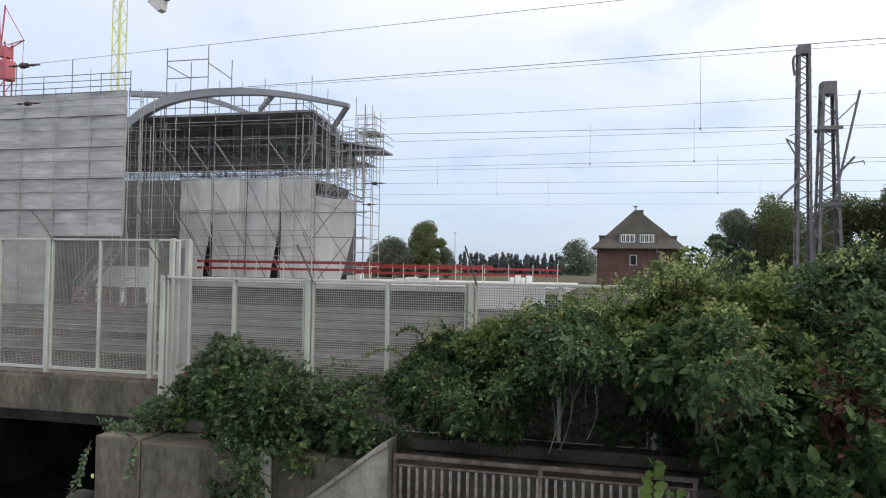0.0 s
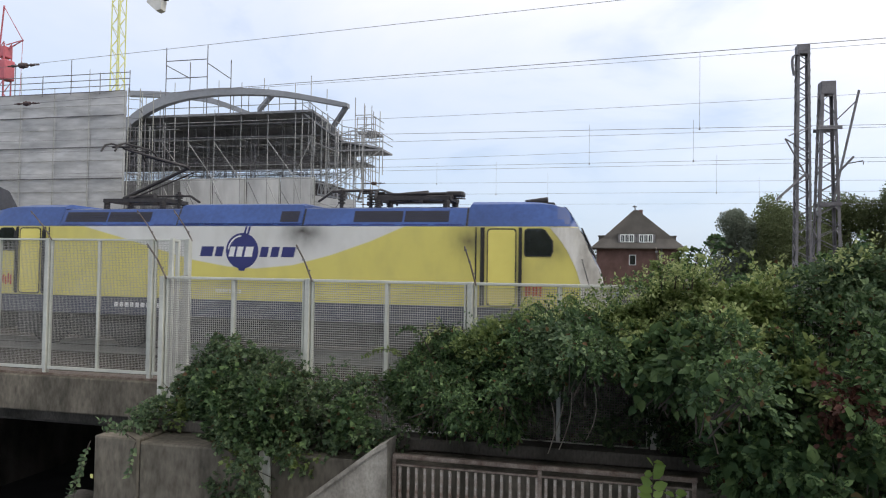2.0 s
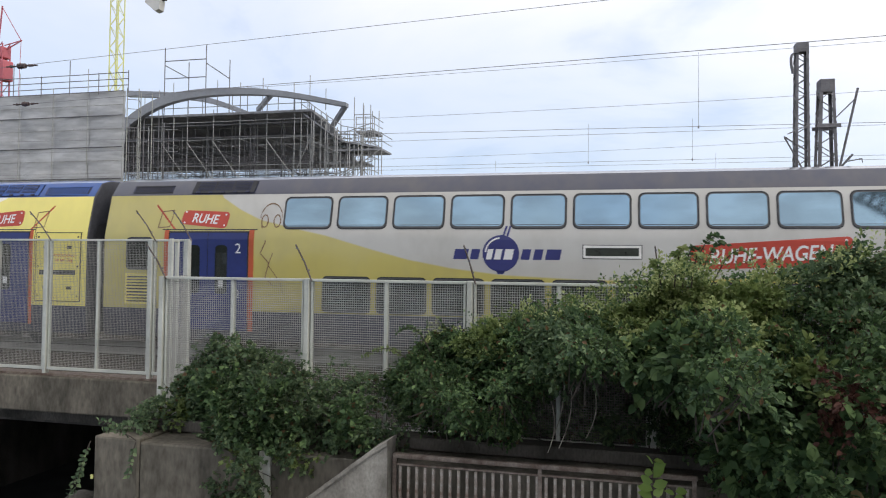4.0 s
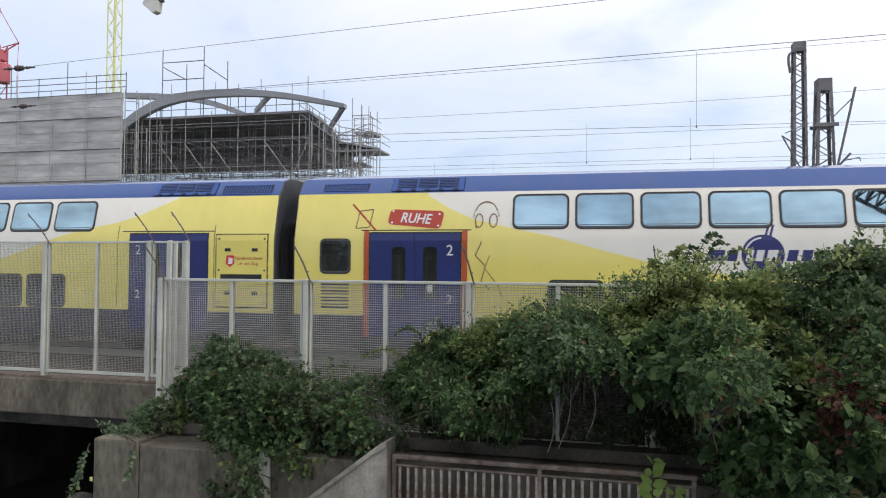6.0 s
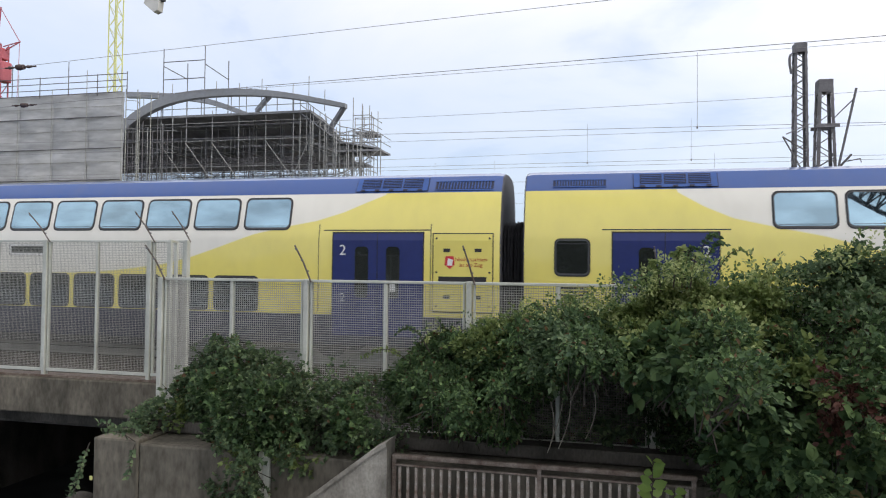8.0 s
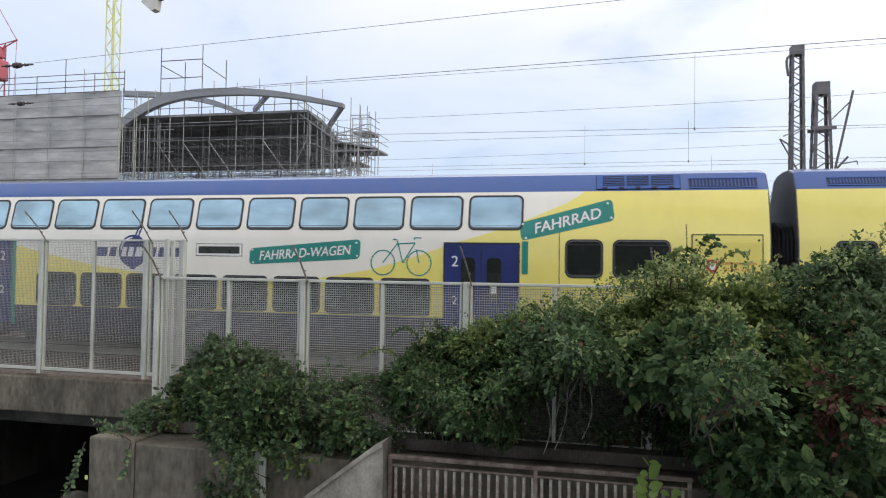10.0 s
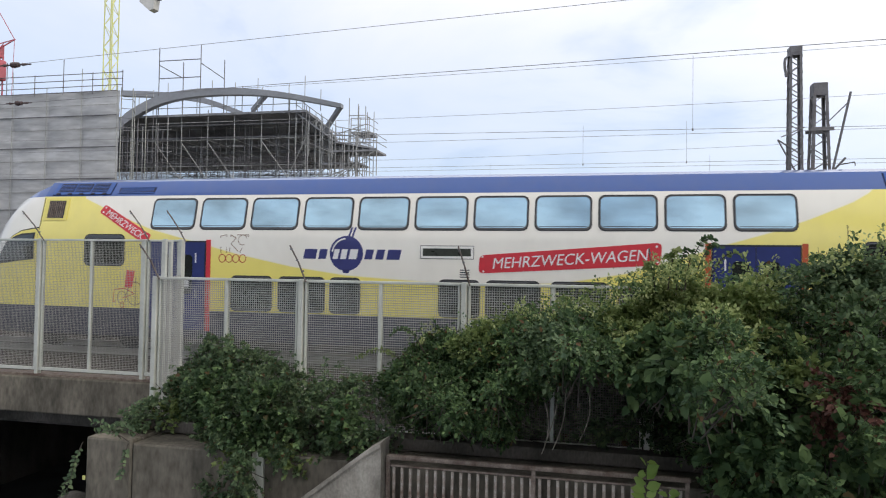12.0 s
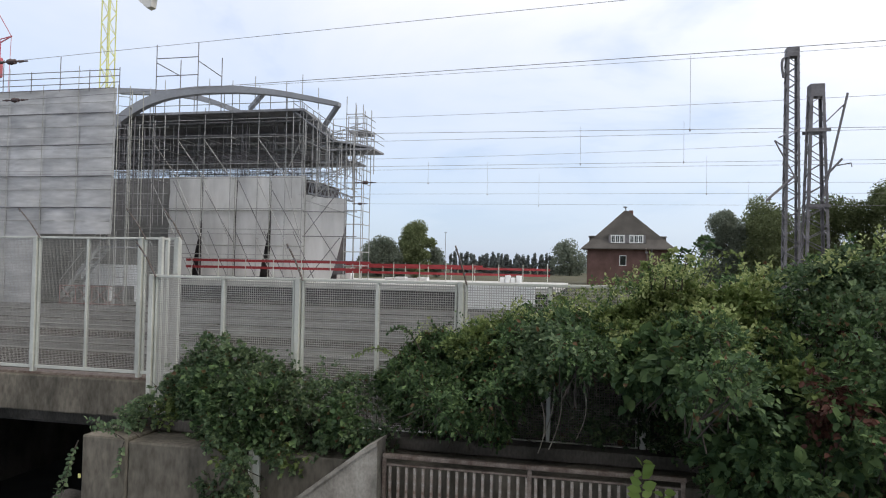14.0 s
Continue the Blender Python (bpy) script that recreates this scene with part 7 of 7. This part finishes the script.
def make_cab_nose(c):
    wide = profile([(0.1, 0.62), (0.2, 0.74), (0.45, 0.88), (0.9, 0.955), (1.5, 0.99), (2.03, 1.0)])
    tall = profile([(0.1, 0.28), (0.2, 0.42), (0.4, 0.62), (0.65, 0.745), (0.95, 0.84), (1.5, 0.925), (2.03, 0.985), (2.3, 1.0)])
    m = Mesh()
    m.loft([ring(NOSE_PROFILE, x, float(wide(x)), float(tall(x))) for x in (0.1, 0.2, 0.32, 0.45, 0.65, 0.9, 1.05, 1.2, 1.35, 1.5, 1.65, 1.8, 1.92, 2.03)])
    nose = part("nose", m, NOSE_PAINT, c, "rounded white cab nose", smooth=True)
    # yellow side field with the curved cab window
    edge = profile([(0.55, 1.2), (0.62, 2.0), (0.72, 2.4), (0.92, 2.8), (1.15, 3.02), (1.45, 3.16), (2.03, 3.24)])
    xs = [0.58, 0.64, 0.72, 0.82, 0.95, 1.15, 1.45, 1.75, 2.03]
    y, dark, gl = Mesh(), Mesh(), Mesh()

    def side_y(x, z):
        h = float(tall(x)); z0 = 1.14 + (z - 1.14) / h if z > 1.14 else z
        return -half_width(PROFILE, min(z0, 4.62)) * float(wide(x))
    def field(mesh, cols, lo, hi, proud, q=8):
        vs = [(x, side_y(x, lo(x) + (hi(x) - lo(x)) * j / q) - proud, lo(x) + (hi(x) - lo(x)) * j / q) for x in cols for j in range(q + 1)]
        mesh.add(vs, [(i * (q + 1) + j, (i + 1) * (q + 1) + j, (i + 1) * (q + 1) + j + 1, i * (q + 1) + j + 1) for i in range(len(cols) - 1) for j in range(q)])
    field(dark, [x - 0.025 for x in xs[:-1]] + [2.03], lambda x: 1.14, lambda x: float(edge(x)) + 0.035, 0.006)
    part("field_border", dark, UNDER, nose, smooth=True)
    field(y, xs, lambda x: 1.15, lambda x: float(edge(x)), 0.012)
    part("side_field", y, YELLOW, nose, smooth=True)
    wl = profile([(0.70, 2.27), (1.95, 2.42)]); wt = profile([(0.70, 2.32), (0.82, 2.62), (0.98, 2.84), (1.2, 2.99), (1.5, 3.07), (1.95, 3.1)])
    field(gl, [0.70, 0.78, 0.88, 0.98, 1.1, 1.25, 1.5, 1.75, 1.95], lambda x: float(wl(x)) - 0.02, lambda x: float(wt(x)) + 0.02, 0.018, 4)
    part("cab_side_window", gl, BLACK, nose, smooth=True)
    g2 = Mesh(); field(g2, [0.76, 0.84, 0.92, 1.02, 1.13, 1.28, 1.5, 1.72, 1.91], lambda x: float(wl(x)) + 0.03, lambda x: float(wt(x)) - 0.03, 0.024, 4)
    part("cab_side_pane", g2, GLASS_DARK, nose, smooth=True)
    ws = Mesh(); ws.box(0.02, 0.3, -0.7, 0.7, 2.3, 2.4); part("windscreen_edge", ws, GLASS_DARK, nose)
    # grille beside the cab
    fr = part("cab_grille_frame", panel(rect(2.14, 2.86, 3.46, 4.06), 0.02), YELLOW, c)
    gr = part("cab_grille", panel(rect(2.24, 2.76, 3.52, 4.0), 0.026), UNDER, fr)
    for k in range(8): part("slat", panel(rect(2.26 + 0.062 * k, 2.29 + 0.062 * k, 3.53, 3.99), 0.034), RUSTY, gr)
    part("panel_joint", panel(rect(2.045, 2.065, 3.2, 4.1), 0.004), UNDER, c)


LOCO_BORDER = [(0, 1.0), (4.1, 1.0), (4.4, 3.30), (5.6, 3.0), (6.8, 2.68), (7.8, 2.42), (8.8, 2.26), (9.6, 2.22), (10.6, 2.32), (11.6, 2.58), (12.6, 2.92), (13.5, 3.3), (13.8, 5.0), (18.9, 5.0)]
LOCO_PAINT = livery("locomotive_paint", [(0, 0.0), (0.95, 0.0), (1.1, 5.0)] + LOCO_BORDER[2:-1] + [(17.5, 5.0), (17.65, 0.0), (18.9, 0.0)], 1.42, 3.29, length=18.9, yellow=(0.72, 0.64, 0.165), white=(0.72, 0.72, 0.68), blue=(0.035, 0.082, 0.26), dirt=0.22, soot=((11.1, 3.35, 1.1, 0.7, 1.0), (15.3, 3.2, 0.9, 0.9, 0.8), (16.2, 2.3, 0.7, 1.1, 0.7), (3.1, 2.9, 0.9, 1.2, 0.6), (17.3, 3.0, 0.5, 0.6, 0.5)))


def make_locomotive():
    l = thing("electric_locomotive", "blue, yellow and white electric locomotive with raised pantograph", "locomotive", (0, 17.39, 0), "train cars")
    P = LOCO_PROFILE
    b = Mesh()
    # x runs from the tail buffers 0 to the nose buffers 18.9
    def cut(x, w, top):
        """The cross-section of the body, cut off flat at the height of the raked front."""
        P2 = [(y * w, min(z, top - 0.0015 * k)) for k, (y, z) in enumerate(P)]
        return [(x, -y, z) for y, z in P2] + [(x, y, z) for y, z in P2[-2:0:-1]]
    FRONT = [(x - 0.24, z) for x, z in ((18.42, 1.3), (18.40, 1.5), (18.30, 2.02), (18.24, 2.3), (18.08, 2.60), (17.86, 3.10), (17.58, 3.62), (17.46, 3.76), (17.2, 3.87), (16.95, 3.93))]
    WIDE = profile([(16.2, 1.0), (17.4, 0.985), (18.0, 0.955), (18.3, 0.925), (18.42, 0.90)])
    front_x = profile([(z, x) for x, z in FRONT])
    b.loft([cut(18.6 - x, float(WIDE(x)), z) for x, z in FRONT] + [ring(P, 6.0), ring(P, 13.0)] + [cut(x, float(WIDE(x)), z) for x, z in FRONT[::-1]])
    part("body", b, LOCO_PAINT, l, smooth=True)
    for sgn in (-1, 1):
        X = lambda x: x if sgn < 0 else 18.6 - x

        def strip(name, z0, z1, w0, w1, off, mat, parent, label="", n=8):
            m = Mesh(); vs = []
            for k in range(n + 1):
                z = z0 + (z1 - z0) * k / n
                w = w0 + (w1 - w0) * k / n
                x = float(front_x(z)) + off
                vs += [(X(x), -w, z + off * 0.4), (X(x), w, z + off * 0.4)]
            fs = [(2 * k, 2 * k + 1, 2 * k + 3, 2 * k + 2) for k in range(n)]
            m.add(vs, fs if sgn < 0 else [f[::-1] for f in fs])
            return part(name, m, mat, parent, label)
        mask = strip("cab_front", 1.32, 3.26, 1.33, 1.40, 0.008, WHITE, l, "white cab front")
        strip("windscreen", 2.66, 3.66, 1.26, 1.16, 0.02, GLASS_FRONT, mask, "raked windscreen")
        strip("front_band", 2.26, 2.64, 0.30, 1.2, 0.016, DOORBLUE, mask, "blue band under the windscreen")
        strip("brow", 3.70, 3.78, 1.12, 1.05, 0.012, LOCOBLUE, mask)
        strip("number_board", 1.60, 1.86, 0.45, 0.45, 0.03, LETTER, mask, "white number board")
        strip("front_joint", 2.20, 2.23, 1.25, 1.25, 0.014, UNDER, mask)
        strip("nose_mark", 1.98, 2.16, 0.06, 0.06, 0.02, UNDER, mask)
        wp = Mesh()
        for a, c in (((-0.15, 2.6), (0.35, 3.35)), ((0.3, 2.6), (-0.1, 3.3))):
            wp.bar((X(float(front_x(a[1])) + 0.06), a[0], a[1]), (X(float(front_x(c[1])) + 0.06), c[0], c[1]), 0.03, 0.03)
        part("wiper", wp, BLACK, mask)
        for y in (-0.98, 0.98):
            hl = Mesh(); x0, x1 = sorted((X(18.30), X(18.46))); hl.box(x0, x1, y - 0.2, y + 0.2, 1.52, 1.76, bev=0.03); part("headlight", hl, GLASS_FRONT, l)
            bf = Mesh(); bf.tube((X(18.3), y * 0.9, 1.05), (X(18.9), y * 0.9, 1.05), 0.09, 10).tube((X(18.84), y * 0.9, 1.05), (X(18.9), y * 0.9, 1.05), 0.24, 14); part("buffer", bf, UNDER, l)
        pl = Mesh(); x0, x1 = sorted((X(18.1), X(18.47))); pl.box(x0, x1, -1.3, 1.3, 0.3, 1.3, bev=0.05); part("buffer_beam", pl, UNDER, l)
        # white cheek behind the front edge, in thin upright slices that follow the taper
        ck = Mesh()
        back = profile([(1.44, 17.70), (1.9, 17.62), (2.3, 17.50), (2.72, 17.30), (3.0, 17.12), (3.27, 16.88)])
        q, vs = 10, []
        for k in range(q + 1):
            z = 1.44 + (3.265 - 1.44) * k / q
            x0, x1 = float(back(z)), float(front_x(z)) + 0.004
            vs += [(X(x0 + (x1 - x0) * i / 5), -1.49 * float(WIDE(x0 + (x1 - x0) * i / 5)) - 0.008, z) for i in range(6)]
        fs = [(k * 6 + i, k * 6 + i + 1, k * 6 + i + 7, k * 6 + i + 6) for k in range(q) for i in range(5)]
        ck.add(vs, fs if sgn < 0 else [f[::-1] for f in fs])
        part("cab_cheek", ck, GRIMYWHITE, l, "white cab cheek", smooth=True)
        wo = [(16.34, 2.60), (16.93, 2.60), (16.98, 2.72), (16.98, 2.95), (16.80, 3.20), (16.72, 3.24), (16.38, 3.24), (16.32, 3.18), (16.32, 2.66)]
        wo = [(X(x), z) for x, z in wo]
        if sgn > 0: wo = wo[::-1]
        w = part("cab_window", panel(wo, 0.008, P), BLACK, l)
        cx, cz = sum(p[0] for p in wo) / 9, sum(p[1] for p in wo) / 9
        part("pane", panel([(cx + (x - cx) * 0.92, cz + (z - cz) * 0.92) for x, z in wo], 0.014, P), GLASS_DARK, w)
        d0, d1 = sorted((X(15.46), X(16.14)))
        d = part("cab_door", panel(rounded(d0, d1, 1.44, 3.24, 0.08), 0.008, P), UNDER, l)
        part("door_leaf", panel(rounded(d0 + 0.025, d1 - 0.025, 1.47, 3.21, 0.07), 0.014, P), YELLOW, d)
        for g0, g1 in ((16.19, 16.27), (15.30, 15.40), (15.18, 15.21)):
            a, c = sorted((X(g0), X(g1))); part("door_groove", panel(rect(a, c, 1.44, 3.26), 0.005, P), BLACK, l)
        for hx in (X(15.35), X(16.23)):
            hr = Mesh(); hr.tube((hx, -1.55, 1.5), (hx, -1.55, 3.15), 0.02, 6).tube((hx, -1.49, 3.1), (hx, -1.55, 3.1), 0.02, 6).tube((hx, -1.49, 1.6), (hx, -1.55, 1.6), 0.02, 6); part("handrail", hr, BLACK, l)
        hr = Mesh(); hr.tube((X(17.62), -1.52, 2.55), (X(17.80), -1.5, 1.9), 0.012, 5); part("grab_bar", hr, BLACK, l)
        mk = Mesh(); x0, x1 = sorted((X(16.35), X(16.75)))
        for k in range(5): mk.box(x0 + 0.08 * k, x0 + 0.08 * k + 0.05, -1.497, -1.492, 1.68 + 0.03 * (k % 2), 1.98 - 0.04 * (k % 3))
        part("scrawl", mk, SIGNRED, l, kind="stuff")
        stp = Mesh(); stp.box(d0, d1, -1.48, -1.3, 0.4, 0.9); part("cab_step", stp, UNDER, l)
        # raised blue roof over the cab
        rf = Mesh(); rows = []
        for x in (14.98, 15.02, 16.3, 16.65, 16.95, 17.2, 17.33):
            zt = float(np.interp(x, [14.98, 16.55, 16.9, 17.2, 17.34], [3.91, 3.90, 3.85, 3.75, 3.63])) if x > 14.99 else 3.80
            w = float(WIDE(x))
            rows.append([(X(x), -1.375 * w, 3.30), (X(x), -1.14 * w, min(3.83, zt - 0.03)), (X(x), -0.9 * w, zt), (X(x), 0.9 * w, zt), (X(x), 1.14 * w, min(3.83, zt - 0.03)), (X(x), 1.375 * w, 3.30)])
        rf.loft(rows if sgn < 0 else rows[::-1], closed=False, caps=False)
        part("cab_roof", rf, LOCOBLUE, l, smooth=True)
    # roof sections with louvres
    secs = [(3.65, 7.2), (7.25, 10.75), (10.8, 14.92)]
    for a, bb in secs:
        o = [(a, 3.31), (bb, 3.31), (bb, 3.73), (a, 3.73)]
        s = part("roof_section", panel(o, 0.010, P), LOCOBLUE, l)
        part("section_gap", panel(rect(bb + 0.005, bb + 0.045, 3.31, 3.74), 0.012, P), BLACK, s)
        for k in range(5):
            x = a + (bb - a) * (k + 0.08) / 5
            part("latch_strip", panel(rect(x, x + (bb - a) * 0.16, 3.325, 3.35), 0.016, P), DOORBLUE, s)
    hood = Mesh()
    hood.loft([[(x, -1.372, 3.36), (x, -1.15, 3.85 - d), (x, -0.95, 3.89 - d), (x, 0.95, 3.89 - d), (x, 1.15, 3.85 - d), (x, 1.372, 3.36)] for x, d in ((7.26, 0.03), (7.32, 0), (10.68, 0), (10.74, 0.03))])
    part("roof_hood", hood, LOCOBLUE, l, "raised middle roof hood")
    for a, bb in ((3.75, 5.05), (5.1, 6.4), (10.15, 10.65), (12.1, 13.35), (13.4, 14.5)):
        v = part("roof_louvre", panel(rect(a, bb, 3.40, 3.68), 0.016 if a < 10 or a > 11 else 0.05, P), VENT, l)
        for k in range(5): part("slat", panel(rect(a + 0.02, bb - 0.02, 3.43 + 0.05 * k, 3.445 + 0.05 * k), 0.026 if a < 10 or a > 11 else 0.06, P), UNDER, v)
    logo(l, 9.2, 2.66, 1.05, P)
    # number rows on the side and frame: plain bars
    nb = Mesh()
    for k in range(8): nb.box(8.5 + 0.09 * k, 8.56 + 0.09 * k, -1.498, -1.492, 1.60, 1.68)
    for k in range(11): nb.box(5.5 + 0.16 * k, 5.6 + 0.16 * k, -1.472, -1.462, 1.16, 1.28)
    part("number_bars", nb, LETTER, l, kind="stuff")
    u = Mesh(); u.box(6.3, 12.6, -1.3, 1.3, 0.35, 0.92, bev=0.06); part("underfloor", u, UNDER, l)
    bogie(l, 4.2, 2.6, 0.62, 1.3); bogie(l, 14.7, 2.6, 0.62, 1.3)
    make_pantograph(l, 5.3, True)
    make_pantograph(l, 13.35, False)
    # roof conductor bar on post insulators
    for run, feet in ((((5.9, 4.18), (6.95, 4.18), (7.25, 4.0)), (6.6,)), (((10.75, 4.0), (11.15, 4.26), (12.4, 4.28)), (11.4, 12.2))):
        cb = Mesh()
        for a, c in zip(run, run[1:]): cb.tube((a[0], -0.35, a[1]), (c[0], -0.35, c[1]), 0.033, 6)
        bar_ = part("roof_conductor", cb, EQUIP, l)
        for x in feet:
            po = Mesh(); po.tube((x, -0.35, 3.77), (x, -0.35, 4.3), 0.05, 8)
            for k in range(4): po.tube((x, -0.35, 3.95 + 0.08 * k), (x, -0.35, 3.99 + 0.08 * k), 0.1, 10)
            part("post_insulator", po, EQUIP, bar_)
    hn = Mesh(); hn.tube((16.2, -0.3, 3.96), (16.75, -0.3, 4.0), 0.05, 8, 0.08).box(15.9, 16.9, -0.4, 0.1, 3.9, 3.94); part("horn", hn, EQUIP, l)
    return l


def make_pantograph(l, x, up):
    """Single-arm pantograph on a base frame; raised or folded."""
    p = Mesh()
    p.bar((x - 1.0, -0.5, 4.06), (x + 1.0, -0.5, 4.06), 0.08, 0.1).bar((x - 1.0, 0.5, 4.06), (x + 1.0, 0.5, 4.06), 0.08, 0.1)
    for a in (-0.95, 0.0, 0.95): p.bar((x + a, -0.5, 4.06), (x + a, 0.5, 4.06), 0.08, 0.1)
    for a in (-0.9, 0.9):
        for y in (-0.5, 0.5):
            for k in range(5): p.tube((x + a, y, 3.78 + 0.05 * k), (x + a, y, 3.82 + 0.05 * k), 0.09, 8)
    p.tube((x - 0.5, 0, 4.14), (x + 0.3, 0, 4.2), 0.11, 8)
    base = part("pantograph", p, EQUIP, l, "black pantograph, " + ("raised" if up else "folded"))
    if up: knee, head = (x + 1.35, 5.02), (x - 0.55, 5.66)
    else: knee, head = (x + 1.05, 4.22), (x - 1.05, 4.28)
    if not up:
        bx = Mesh(); bx.box(x + 0.3, x + 1.0, -0.28, 0.28, 4.05, 4.16, bev=0.03).box(x + 0.8, x + 1.25, -0.18, 0.18, 4.13, 4.26, bev=0.04); part("drive_box", bx, EQUIP, base)
    a = Mesh()
    a.tube((x - 0.75, 0, 4.16), (knee[0], 0, knee[1]), 0.055, 8, 0.045)
    a.tube((x - 0.4, -0.12, 4.14), (knee[0] + 0.25, -0.12, knee[1] - 0.15), 0.02, 6)
    part("lower_arm", a, EQUIP, base)
    a = Mesh()
    for s in (-1, 1): a.tube((knee[0], s * 0.06, knee[1]), (head[0], s * 0.35, head[1] - 0.1), 0.035, 6, 0.025)
    a.tube((knee[0], 0, knee[1] + 0.02), (head[0] + 0.5, 0, head[1] - 0.28), 0.04, 6)
    part("upper_arm", a, EQUIP, base)
    h = Mesh()
    for dx in (-0.22, 0.22):
        pts = [(-0.95, -0.28), (-0.8, -0.08), (-0.55, 0), (0.55, 0), (0.8, -0.08), (0.95, -0.28)]
        for (y0, z0), (y1, z1) in zip(pts, pts[1:]): h.tube((head[0] + dx, y0, head[1] + z0), (head[0] + dx, y1, head[1] + z1), 0.028, 6)
    h.tube((head[0] - 0.3, -0.4, head[1] - 0.07), (head[0] + 0.3, -0.4, head[1] - 0.07), 0.03, 6).tube((head[0] - 0.3, 0.4, head[1] - 0.07), (head[0] + 0.3, 0.4, head[1] - 0.07), 0.03, 6)
    part("collector_head", h, EQUIP, base)


loco = make_locomotive()
coaches = [make_coach("quiet", "grimy yellow and white double-deck coach with red quiet-zone signs", sooty=True),
           make_coach("quiet", "yellow and white double-deck coach with red quiet-zone signs"),
           make_coach("plain", "yellow and white double-deck coach with blue doors")]
coaches.append(copy_thing(coaches[2], coaches[2].matrix_basis.copy()))
coaches.append(make_coach("bike", "yellow and white double-deck coach with green bicycle signs"))
coaches.append(make_coach("cab", "yellow and white double-deck cab coach at the end of the train"))


# way of the train's front buffers along the track: seconds, metres
WAY = [(0.0, -30.71), (0.5, -22.93), (1.0, -15.14), (1.5, -7.36), (2.0, 0.72), (2.5, 8.44), (3.0, 16.32), (3.5, 24.32), (4.0, 32.34), (4.5, 40.4), (5.0, 48.48), (5.5, 56.57), (6.0, 64.68), (6.5, 72.79), (7.0, 80.92), (7.5, 89.05), (8.0, 97.19), (8.5, 105.34), (9.0, 113.51), (9.5, 121.68), (10.0, 129.88), (10.5, 138.1), (11.0, 146.35), (11.5, 154.65), (12.0, 162.98), (12.5, 171.38), (13.0, 179.84), (13.5, 188.34), (14.0, 196.84)]


def motions():
    starts = [18.9] + [18.9 + 26.8 * (k + 1) for k in range(5)] + [180.0]
    for ob, tail in zip([loco] + coaches, starts):
        walk(ob, [(t, pose(s - tail, 17.39, 0)) for t, s in WAY])


motions()
